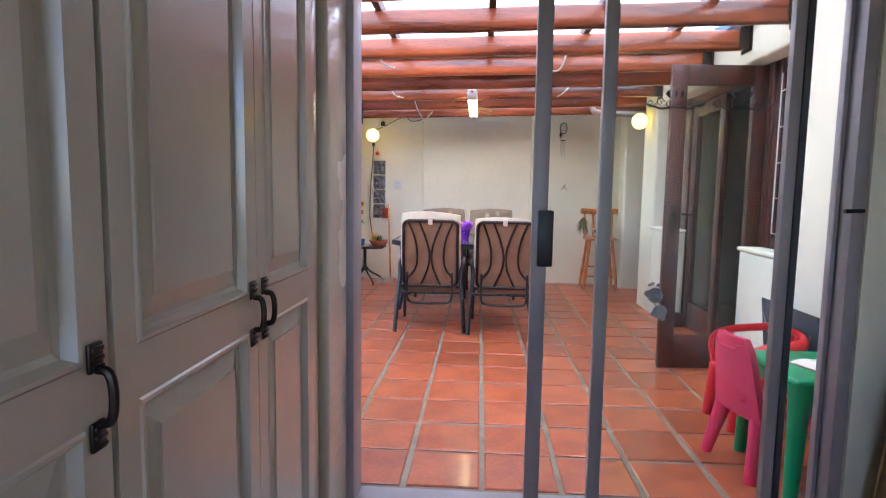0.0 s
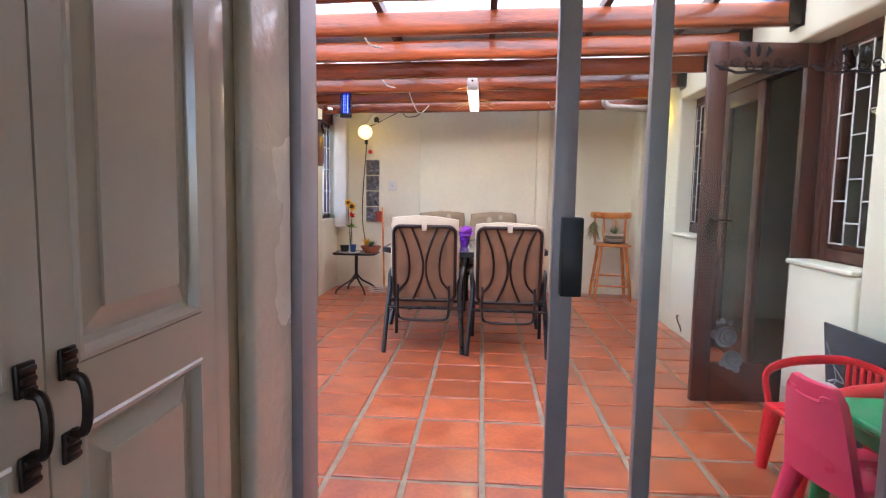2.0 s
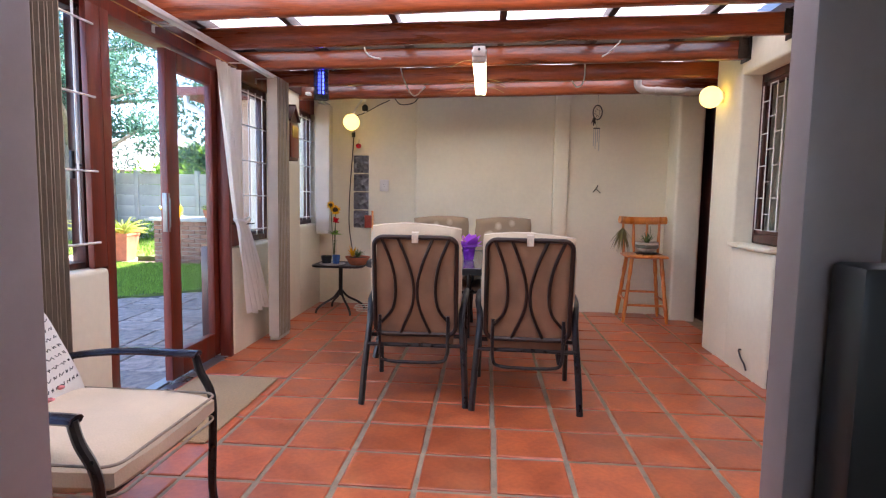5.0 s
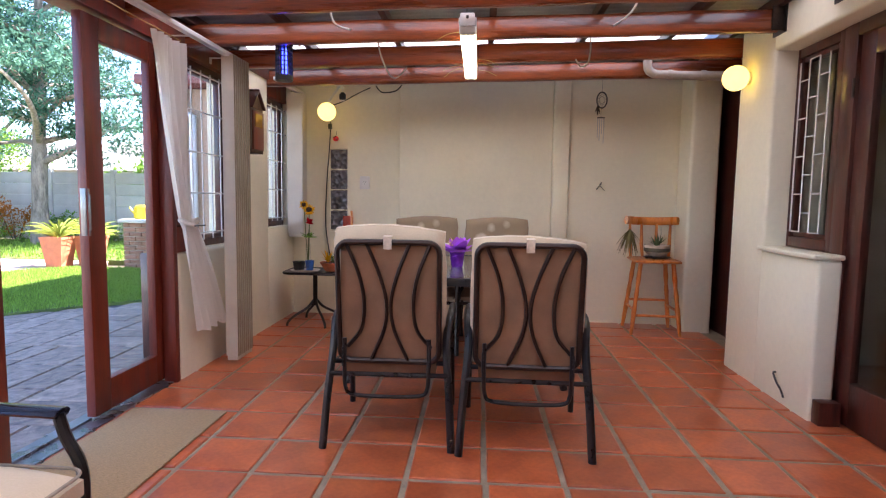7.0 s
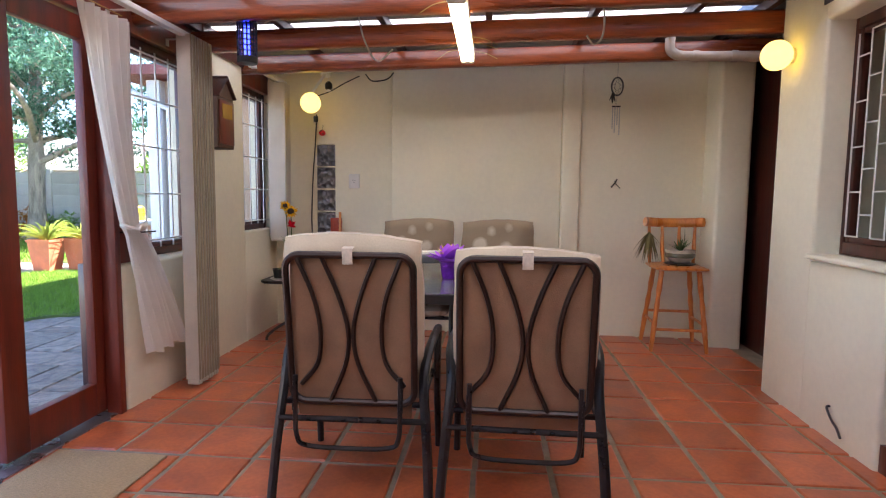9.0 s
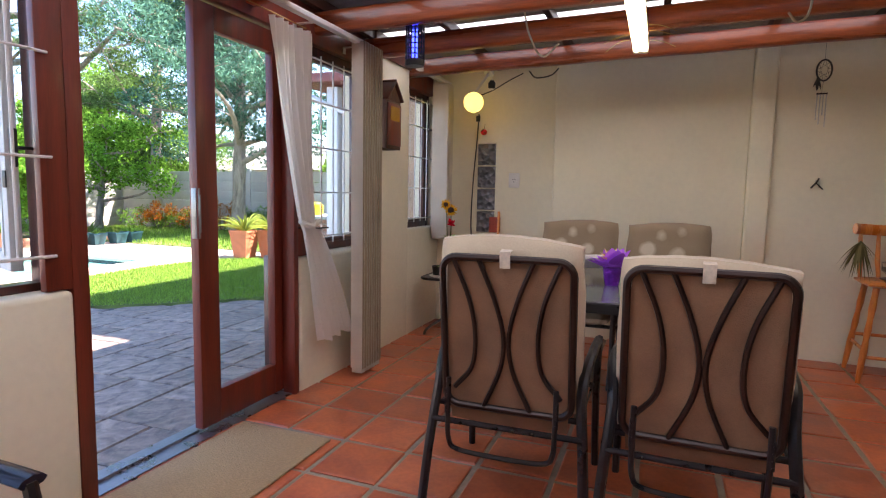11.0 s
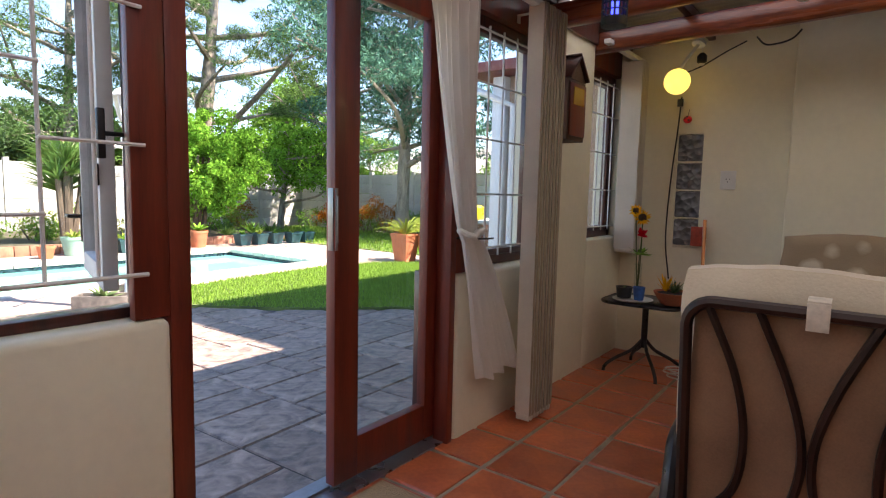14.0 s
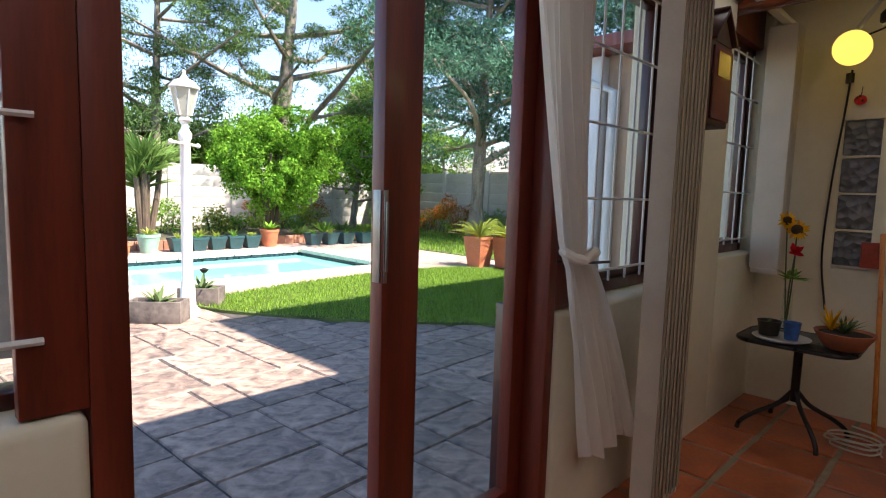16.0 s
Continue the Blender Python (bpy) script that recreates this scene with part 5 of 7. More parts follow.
pk = kid_chair(PINK, "bright pink moulded plastic child's chair")
pk.matrix_basis = pose(2.10, 2.73, 0, 0, 0, -80)
rd = kid_chair(RED, "red plastic child's armchair with slatted back", True)
rd.matrix_basis = pose(2.26, 3.24, 0, 0, 0, 97)
kt = thing("child_table", "green plastic child's table with rounded legs", "table", at=(2.28, 2.655, 0))
kt.scale = (1, 1, 1.06)
bm = bmesh.new()
box(bm, -0.24, 0.24, -0.24, 0.24, 0.44, 0.475, bev=0.016, seg=3)
part("tabletop", bm, GREEN, kt)
for sx in (-1, 1):
    bm = bmesh.new()
    box(bm, sx * 0.21 - 0.012, sx * 0.21 + 0.012, -0.16, 0.16, 0.39, 0.445, bev=0.008)
    part("apron", bm, GREEN, kt)
    for sy in (-1, 1):
        bm = bmesh.new()
        tube(bm, [(sx * 0.2, sy * 0.2, 0.45), (sx * 0.21, sy * 0.21, 0.3), (sx * 0.225, sy * 0.225, 0.0)], [0.05, 0.038, 0.028], 10)
        part("leg", bm, GREEN, kt)
bk_ = thing("open_book", "open exercise book on green child's table", "book", at=(2.30, 2.63, 0.5065), turn=20)
for s in (-1, 1):
    bm = bmesh.new()
    n = 8
    rows = [[bm.verts.new((s * 0.13 * i / n, -0.09 + 0.18 * j, 0.004 + 0.012 * math.sin(math.pi * i / n) * 0.8)) for i in range(n + 1)] for j in (0, 1)]
    low = [[bm.verts.new((s * 0.13 * i / n, -0.09 + 0.18 * j, 0.0)) for i in range(n + 1)] for j in (0, 1)]
    for i in range(n):
        bm.faces.new((rows[0][i], rows[0][i + 1], rows[1][i + 1], rows[1][i]))
        bm.faces.new((low[0][i], low[0][i + 1], rows[0][i + 1], rows[0][i]))
        bm.faces.new((low[1][i], low[1][i + 1], rows[1][i + 1], rows[1][i]))
    bm.faces.new((low[0][n], low[1][n], rows[1][n], rows[0][n]))
    part("page_block", bm, PAPER, bk_)
part("cover", B((-0.135, 0.135, -0.095, 0.095, -0.002, -0.0003)), mat("red_cover", (0.4, 0.05, 0.05), 0.5), bk_)
bm = bmesh.new()
ball(bm, (2.27, 3.24, 0.372), 0.072, 22, 16)
tagged(part("toy_ball", bm, mat("pale_ball", (0.6, 0.5, 0.48), 0.5)), "pale grey ball on red child's chair", "ball")
cbd = thing("chalkboard", "small grey chalkboard with chalk scribbles leaning on wall", "chalkboard")
bmx = pose(2.566, 3.345, 0.0, 0, -6, 0)
bm = bmesh.new()
box(bm, -0.025, -0.012, -0.29, 0.29, 0.004, 0.635, bev=0.004, m=bmx)
part("board", bm, SLATE_BOARD, cbd)
bm = bmesh.new()
rnd = random.Random(11)
for k in range(7):
    p = [(-0.0255, rnd.uniform(-0.25, 0.25), rnd.uniform(0.12, 0.5))]
    for j in range(5):
        p.append((-0.0255, max(-0.27, min(0.27, p[-1][1] + rnd.uniform(-0.09, 0.09))), max(0.05, min(0.54, p[-1][2] + rnd.uniform(-0.12, 0.12)))))
    tube(bm, [bmx @ q for q in curve_pts(p, 4)], 0.002, 4)
part("chalk_scribble", bm, CHALK, cbd, "white chalk scribble")

# ---- curtains, blinds, rail ----
def slat_stack(name, label, x0, x1, y0, n, step, z0, z1, m, m_shade=None):
    t = tagged(new(name), label, "blind")
    for k in range(n):
        bm = bmesh.new()
        y = y0 + step * k
        w = 0.004 * math.sin(k * 2.1)
        box(bm, x0 + w, x1 + w, y, y + 0.004, z0 + 0.03, z1, bev=0.0008, seg=1)
        part("slat", bm, m, t)
        bm = bmesh.new()
        box(bm, x0 + 0.01 + w, x1 - 0.002 + w, y - 0.003, y + 0.007, z0, z0 + 0.03, bev=0.002)
        part("bottom_weight", bm, m, t)
        # taupe strips paint the shade on the stack's room side
        if m_shade:
            bm = bmesh.new()
            box(bm, x1 + w + 0.0005, x1 + w + 0.003, y - 0.007, y + 0.0125, z0 + 0.03, z1, bev=0.0008, seg=1)
            part("slat_edge", bm, m_shade, t, "taupe strip painting the slat's shaded side")
    return t


slat_stack("vertical_blind", "cream vertical blind drawn into a stack by window", -1.025, -0.937, 6.28, 12, 0.0225, 0.02, 2.14, BLIND, BLIND_SHADE)
slat_stack("vertical_blind", "cream vertical blind drawn into a stack by corner window", -1.12, -0.97, 7.88, 7, 0.022, 0.79, 2.18, BLIND)
slat_stack("vertical_blind", "taupe vertical blind drawn into a stack by garden window", -1.115, -0.96, 3.68, 14, 0.024, 0.02, 2.2, BLIND_BROWN)
rl = tagged(new("blind_rail"), "white aluminium blind rail under roof beams", "rail")
part("track", B((-1.01, -0.965, 3.4, 6.56, 2.128, 2.158), bev=0.005), WHITE_PVC, rl)
for y in (3.9, 5.0, 5.9, 6.45):
    part("bracket", B((-1.2, -0.975, y, y + 0.03, 2.1585, 2.162), (-1.2, -1.185, y, y + 0.03, 2.12, 2.1585)), WHITE_PVC, rl)
rl2 = tagged(new("blind_rail"), "short white blind rail over corner window", "rail")
part("track", B((-1.06, -1.015, 7.35, 8.08, 2.19, 2.22), bev=0.005), WHITE_PVC, rl2)
part("bracket", B((-1.2, -1.03, 7.5, 7.53, 2.2205, 2.2245)), WHITE_PVC, rl2)


def voile():
    bm = bmesh.new()
    nz, nx = 40, 56
    rows = []
    for j in range(nz + 1):
        t = j / nz
        z = 2.1 - 1.8 * t
        tie = 0.6
        if t < tie:
            k = t / tie
            y0 = 5.55 + 0.25 * k ** 1.3
            y1 = 5.92 + 0.03 * k - 0.02 * math.sin(k * math.pi)
        else:
            k = (t - tie) / (1 - tie)
            y0 = 5.81 + 0.15 * k
            y1 = 5.94 + 0.40 * k ** 0.8
        amp = 0.012 + 0.02 * abs(t - tie)
        row = []
        for i in range(nx + 1):
            u = i / nx
            row.append(bm.verts.new((-1.085 + amp * math.sin(u * 38 + 1.2 * math.sin(t * 4)) + 0.012 * math.sin(u * 9 + t * 5) + (0.05 if t > tie else 0.02) * max(0, t - 0.2), y0 + (y1 - y0) * u, z + 0.012 * math.sin(u * 20) * (1 if j == nz else 0))))
        rows.append(row)
    for a, b in zip(rows, rows[1:]):
        for i in range(nx):
            bm.faces.new((a[i], a[i + 1], b[i + 1], b[i]))
    return bm


cu = tagged(new("voile_curtain"), "white voile curtain tied back beside garden door", "curtain")
part("drape", voile(), CURTAIN, cu)
bm = bmesh.new()
tube(bm, [(-1.06 + 0.045 * math.cos(a * 0.5236), 5.875 + 0.07 * math.sin(a * 0.5236), 1.02 + 0.012 * math.sin(a)) for a in range(12)], 0.016, 8, closed=True)
part("tieback", bm, CURTAIN, cu, "knotted white tieback")
bm = bmesh.new()
tube(bm, [(-1.19, 5.85, 0.99), (-1.05, 5.95, 0.99), (-1.03, 6.02, 0.99)], 0.005, 6)
part("hook", bm, BRONZE, cu, "dark curtain hook")
bm = bmesh.new()
tube(bm, [(-1.1, 4.4, 2.135), (-1.1, 5.9, 2.125)], 0.0035, 6)
part("curtain_wire", bm, mat("brass_wire", (0.45, 0.3, 0.1), 0.4, metal=0.7), cu, "thin brass curtain wire")

# ---- lamps and things under the roof ----
def globe(name, label, c, arm, base):
    t = tagged(new(name), label, "lamp", "globe lamps")
    bm = bmesh.new()
    ball(bm, c, 0.085, 28, 20)
    part("globe", bm, LAMP, t, "glowing yellow glass globe")
    bm = bmesh.new()
    tube(bm, arm, 0.012, 8)
    part("stem", bm, WHITE_PVC, t)
    bm = bmesh.new()
    tube(bm, base, 0.045, 14)
    part("mount", bm, WHITE_PVC, t)


globe("globe_lamp", "lit yellow globe lamp hanging by back wall", (-0.705, 7.785, 1.987), [(-0.70, 7.79, 2.06), (-0.66, 7.86, 2.16), (-0.62, 7.93, 2.25)], [(-0.62, 7.93, 2.25), (-0.615, 7.94, 2.27)])
globe("globe_lamp", "lit yellow globe lamp mounted on white pier", (2.477, 6.515, 2.038), [(2.54, 6.525, 2.04), (2.565, 6.53, 2.04)], [(2.556, 6.53, 2.04), (2.576, 6.53, 2.04)])
# tube light
tl = tagged(new("tube_light"), "lit fluorescent tube lamp hanging under roof beams", "lamp")
tl.matrix_basis = pose(0.02, -0.045, 0)
bm = bmesh.new()
box(bm, 0.588, 0.69, 5.80, 7.2, 2.19, 2.215, bev=0.006)
part("housing", bm, WHITE_PVC, tl)
for x in (0.613, 0.665):
    bm = bmesh.new()
    tube(bm, [(x, 5.93, 2.168), (x, 7.14, 2.168)], 0.02, 12)
    part("tube", bm, TUBE, tl, "glowing fluorescent tube")
for y in (5.9, 7.15):
    bm = bmesh.new()
    box(bm, 0.59, 0.688, y - 0.03, y + 0.03, 2.147, 2.192, bev=0.012)
    part("socket_end", bm, WHITE_PVC, tl)
part("end_plate", B((0.597, 0.681, 5.785, 5.80, 2.165, 2.235), bev=0.006), WHITE_PVC, tl)
bm = bmesh.new()
tube(bm, [(0.639, 5.784, 2.21), (0.639, 5.776, 2.21)], 0.009, 10)
part("screw", bm, BLACK, tl, "black screw head")
rnd = random.Random(5)
WIRE = mat("yellow_wire", (0.4, 0.3, 0.1), 0.6)
for k in range(6):
    y = rnd.uniform(6.0, 7.1)
    s = -1 if k % 2 else 1
    bm = bmesh.new()
    tube(bm, curve_pts([(0.639 + s * 0.045, y, 2.2), (0.639 + s * 0.13, y + 0.02, 2.19), (0.639 + s * 0.21, y + 0.05, 2.14 + 0.03 * rnd.random())], 4), 0.0025, 5)
    part("loose_wire", bm, WIRE, tl, "loose thin wire")
bm = bmesh.new()
for y in (5.82, 7.19):
    tube(bm, [(0.635, y, 2.21), (0.635, y, 2.36)], 0.002, 5)
part("hanger", bm, BRONZE, tl)
# insect lamp
iz = tagged(new("insect_lamp"), "black insect zapper lamp with glowing blue tube", "insect lamp")
iz.matrix_basis = pose(-0.023, 0.04, 0.03)
X, Y = -0.55, 6.2
bm = bmesh.new()
lathe(bm, [(0.055, 0), (0.058, 0.012), (0.058, 0.035), (0.05, 0.04)], X, Y, 1.925, 20)
part("base", bm, BLACK, iz)
bm = bmesh.new()
lathe(bm, [(0.05, 0), (0.058, 0.005), (0.058, 0.03), (0.03, 0.042), (0.018, 0.045)], X, Y, 2.135, 20)
part("cap", bm, BLACK, iz)
bm = bmesh.new()
for s in (-0.014, 0.014):
    tube(bm, [(X + s, Y, 1.96), (X + s, Y, 2.14)], 0.0085, 10)
part("blue_tube", bm, UV, iz, "glowing blue tube")
for k in range(16):
    a = 2 * math.pi * k / 16
    bm = bmesh.new()
    tube(bm, [(X + 0.053 * math.cos(a), Y + 0.053 * math.sin(a), 1.955), (X + 0.053 * math.cos(a), Y + 0.053 * math.sin(a), 2.145)], 0.0045, 6)
    part("grille_bar", bm, BLACK, iz)
for z in (1.99, 2.02, 2.05, 2.08, 2.11):
    bm = bmesh.new()
    tube(bm, [(X + 0.054 * math.cos(a * 0.314), Y + 0.054 * math.sin(a * 0.314), z) for a in range(20)], 0.004, 5, closed=True)
    part("grille_ring", bm, BLACK, iz)
bm = bmesh.new()
tube(bm, curve_pts([(X, Y, 2.17), (X + 0.01, Y, 2.2), (X, Y - 0.02, 2.23)], 4), 0.003, 6)
part("hook", bm, BRONZE, iz)
# hoses hanging from the beams
def hose(pts):
    bm = bmesh.new()
    tube(bm, curve_pts(pts, 6), 0.006, 8)
    tagged(part("hanging_hose", bm, HOSE), "pale plastic hose loop hanging from roof beams", "hose", "hanging hoses")


for x, y in ((-0.1, 5.75), (0.02, 4.4)):
    hose([(x - 0.03, y, 2.36), (x - 0.03, y, 2.25), (x - 0.01, y + 0.01, 2.19), (x + 0.03, y + 0.02, 2.165), (x + 0.08, y + 0.05, 2.16)])
hose([(-0.03, 6.7, 2.36), (0.0, 6.7, 2.23), (0.055, 6.7, 2.11), (0.09, 6.7, 2.075), (0.125, 6.7, 2.08), (0.19, 6.72, 2.15)])
hose([(1.48, 6.5, 2.37), (1.49, 6.5, 2.23), (1.475, 6.5, 2.14), (1.43, 6.5, 2.11), (1.39, 6.5, 2.16)])
hose([(1.62, 5.75, 2.36), (1.585, 5.75, 2.26), (1.53, 5.76, 2.2), (1.48, 5.78, 2.17)])
hose([(1.38, 4.5, 2.36), (1.37, 4.5, 2.25), (1.34, 4.51, 2.17), (1.29, 4.52, 2.15), (1.25, 4.53, 2.19)])
hose([(-0.42, 6.35, 2.36), (-0.45, 6.34, 2.26), (-0.5, 6.32, 2.2)])
# drain pipe
bm = bmesh.new()
tube(bm, curve_pts([(2.12, 7.35, 2.42), (2.12, 7.35, 2.30), (2.16, 7.35, 2.255), (2.25, 7.35, 2.24), (2.65, 7.27, 2.215), (2.95, 7.21, 2.20)], 6), 0.036, 14)
dp = tagged(new("drain_pipe"), "grey-brown plastic drain pipe under last beam", "pipe")
part("pipe", bm, PIPE, dp)
for x in (2.3, 2.55):
    bm = bmesh.new()
    k = (x - 2.25) / 0.4
    tube(bm, [(x - 0.02, 7.352 - 0.08 * k, 2.241 - 0.025 * k), (x + 0.02, 7.346 - 0.08 * k, 2.239 - 0.025 * k)], 0.041, 14)
    part("collar", bm, PIPE, dp)
# cables by the lamp
cbw = tagged(new("lamp_cable"), "black cable running from lamp plug down back wall", "cable")
bm = bmesh.new()
tube(bm, curve_pts([(-0.74, 8.06, 1.93), (-0.76, 8.085, 1.7), (-0.79, 8.085, 1.3), (-0.80, 8.085, 0.9), (-0.76, 8.08, 0.6)], 6), 0.006, 6)
part("drop_cable", bm, CABLE, cbw)
bm = bmesh.new()
tube(bm, curve_pts([(-0.73, 7.98, 2.07), (-0.6, 8.0, 2.12), (-0.46, 8.02, 2.2), (-0.34, 8.04, 2.26)], 6), 0.005, 6)
part("cross_cable", bm, CABLE, cbw)
bm = bmesh.new()
tube(bm, curve_pts([(-0.27, 7.96, 2.26), (-0.22, 7.96, 2.205), (-0.15, 7.96, 2.2), (-0.07, 7.96, 2.22), (-0.02, 7.96, 2.27)], 6), 0.006, 6)
part("loop_cable", bm, CABLE, cbw)
bm = bmesh.new()
tube(bm, [(-0.745, 8.05, 1.86), (-0.745, 8.05, 1.91)], 0.02, 10)
part("plug", bm, BLACK, cbw)
bs = tagged(new("bulb_socket"), "black lamp socket with white ring on thin rod", "lamp socket")
bm = bmesh.new()
tube(bm, [(-0.595, 7.95, 2.42), (-0.595, 7.95, 2.19)], 0.004, 6)
part("rod", bm, WHITE_PVC, bs)
bm = bmesh.new()
lathe(bm, [(0.02, 0), (0.032, 0.01), (0.032, 0.05), (0.015, 0.07)], -0.595, 7.95, 2.125, 16)
part("socket", bm, BLACK, bs)
bm = bmesh.new()
lathe(bm, [(0.014, -0.012), (0.02, -0.008), (0.02, 0.0), (0.012, 0.0)], -0.595, 7.95, 2.125, 14)
part("ring", bm, WHITE_PVC, bs)
lb = tagged(new("ladybird_ornament"), "small red ladybird ornament hanging on wall", "ornament")
bm = bmesh.new()
ball(bm, (-0.69, 8.06, 1.765), 0.03, 14, 10, 0.9)
part("shell", bm, RED, lb)
bm = bmesh.new()
for dx, dz in ((-0.012, 0.008), (0.012, -0.006), (0.0, 0.018)):
    ball(bm, (-0.69 + dx, 8.034, 1.765 + dz), 0.007, 8, 6)
tube(bm, [(-0.69, 8.07, 1.79), (-0.69, 8.09, 1.84)], 0.002, 5)
part("spots", bm, BLACK, lb)
# glass blocks, socket, birdhouse, ornaments
gb = tagged(new("window_6"), "column of four wavy glass blocks in white mortar", "window", kind="structure")
for k in range(4):
    z = 0.85 + 0.205 * k
    bm = bmesh.new()
    box(bm, -0.757, -0.583, YB + 0.008, YB + 0.09, z + 0.008, z + 0.197, bev=0.012, seg=3)
    part("glass_block", bm, BLOCK_GLASS, gb)
part("mortar", B((-0.765, -0.757, YB + 0.004, YB + 0.1, 0.84, 1.675), (-0.583, -0.575, YB + 0.004, YB + 0.1, 0.84, 1.675), *[(-0.757, -0.583, YB + 0.004, YB + 0.1, 0.847 + 0.205 * k, 0.857 + 0.205 * k) for k in range(5)]), PLASTER, gb)
# dark board whose colour stands in for the shaded yard behind the blocks
part("backing", B((-0.765, -0.575, YB + 0.14, YB + 0.16, 0.84, 1.675)), mat("painted_yard_shade", (0.12, 0.11, 0.12), 0.8), gb)
ws = tagged(new("wall_socket"), "white wall socket plate with round outlet", "socket")
bm = bmesh.new()
box(bm, -0.455, -0.355, YB - 0.012, YB, 1.27, 1.40, bev=0.005)
part("plate", bm, WHITE_PVC, ws)
bm = bmesh.new()
tube(bm, [(-0.405, YB - 0.016, 1.335), (-0.405, YB - 0.011, 1.335)], 0.026, 16)
part("outlet", bm, WHITE_PVC, ws)
for dx, dz in ((-0.01, 0.008), (0.01, 0.008), (0, -0.012)):
    bm = bmesh.new()
    tube(bm, [(-0.405 + dx, YB - 0.0175, 1.335 + dz), (-0.405 + dx, YB - 0.0155, 1.335 + dz)], 0.004, 8)
    part("pin_hole", bm, BLACK, ws)
ws2 = copy_thing(ws, pose(0.05, 0, -0.92))
bh = tagged(new("birdhouse_cabinet"), "dark wooden key cabinet shaped like a birdhouse", "wall cabinet")
bh.matrix_basis = pose(0, -0.185, 0)
bm = bmesh.new()
box(bm, -1.138, -1.0, 6.90, 7.14, 1.52, 1.86, bev=0.004)
v = [bm.verts.new(p) for p in ((-1.138, 6.90, 1.862), (-1.0, 6.90, 1.862), (-1.0, 7.14, 1.862), (-1.138, 7.14, 1.862), (-1.138, 7.02, 1.99), (-1.0, 7.02, 1.99))]
for q in ((0, 1, 2, 3), (0, 3, 4), (1, 5, 2), (0, 4, 5, 1), (3, 2, 5, 4)):
    bm.faces.new([v[i] for i in q])
part("body", bm, mat("old_dark_wood", (0.11, 0.05, 0.025), 0.6, vary=0.3, scale=9, stretch=(4, 4, 0.6), bump=0.3), bh)
for s in (-1, 1):
    bm = bmesh.new()
    box(bm, -1.14, -0.98, -0.01, 0.185, 0.0, 0.014, bev=0.003, m=Matrix.Translation((0, 7.02, 2.0)) @ pose(0, 0, 0, 0, 0, 0) @ Matrix.Rotation(radians(-46 if s > 0 else 226), 4, "X"))
    part("roof_board", bm, WOOD_DARK, bh)
part("door", B((-0.999, -0.988, 6.915, 7.125, 1.545, 1.84), bev=0.003), WOOD, bh)
# the amber paints the globe lamp's reflection into the panel
part("glass_panel", B((-0.9875, -0.985, 6.95, 7.09, 1.72, 1.82)), mat("lamp_reflection_amber", (0.4, 0.2, 0.03), 0.2), bh, "glass panel coloured amber as lamp reflection")
dc = tagged(new("dream_catcher"), "small dream catcher with feather hanging by wall", "ornament")
bm = bmesh.new()
tube(bm, [(1.82 + 0.045 * math.cos(a * 0.3927), 7.66, 2.085 + 0.07 * math.sin(a * 0.3927)) for a in range(16)], 0.006, 6, closed=True)
part("hoop", bm, CABLE, dc)
bm = bmesh.new()
for k in range(8):
    a, b = k * 0.785, k * 0.785 + 2.3
    tube(bm, [(1.82 + 0.045 * math.cos(a), 7.66, 2.085 + 0.07 * math.sin(a)), (1.82 + 0.045 * math.cos(b), 7.66, 2.085 + 0.07 * math.sin(b))], 0.001, 4)
tube(bm, [(1.82, 7.66, 2.155), (1.82, 7.66, 2.3)], 0.0012, 4)
part("thread", bm, BRONZE, dc)
petals(10, (1.785, 7.66, 2.03), 0.05, 0.09, thin("dark_feather", (0.04, 0.035, 0.03), 0.2, 0.3), dc, "feather", up=-1.2, w=0.3, seed=6)
wc = tagged(new("wind_chime"), "metal wind chime hanging under dream catcher", "wind chime")
bm = bmesh.new()
tube(bm, [(1.785, 7.66, 1.93), (1.85, 7.66, 1.93)], 0.006, 6)
tube(bm, [(1.815, 7.66, 1.935), (1.82, 7.66, 2.02)], 0.001, 4)
part("crossbar", bm, BRONZE, wc)
for k, ln in enumerate((0.17, 0.2, 0.14, 0.22)):
    bm = bmesh.new()
    tube(bm, [(1.79 + 0.018 * k, 7.66, 1.925), (1.79 + 0.018 * k, 7.66, 1.925 - ln)], 0.004, 6)
    part("chime_rod", bm, mat("steel_rod", (0.5, 0.5, 0.48), 0.3, metal=0.8) if k == 0 else bpy.data.materials["steel_rod"], wc)
hk = tagged(new("wall_hook"), "small dark metal bird hook on wall", "hook")
bm = bmesh.new()
tube(bm, curve_pts([(1.87, 7.995, 1.30), (1.885, 7.97, 1.325), (1.9, 7.965, 1.345), (1.91, 7.97, 1.37)], 4), [0.006] * 13, 6)
tube(bm, [(1.895, 7.97, 1.335), (1.94, 7.968, 1.29)], 0.004, 6)
tube(bm, [(1.9, 7.96, 1.35), (1.9, 8.002, 1.35)], 0.006, 6)
part("hook_body", bm, BRONZE, hk)
cs = tagged(new("wall_cable_end"), "short dark cable end sticking from wall", "cable")
bm = bmesh.new()
tube(bm, curve_pts([(2.57, 5.93, 0.17), (2.55, 5.92, 0.165), (2.548, 5.87, 0.12), (2.556, 5.84, 0.09), (2.553, 5.80, 0.055)], 5), 0.006, 6)
part("wire", bm, CABLE, cs)


# ---- garden ----
GZ = -0.08
PX0, PX1, PY0, PY1 = -10.3, -7.55, 3.6, 10.5      # pool


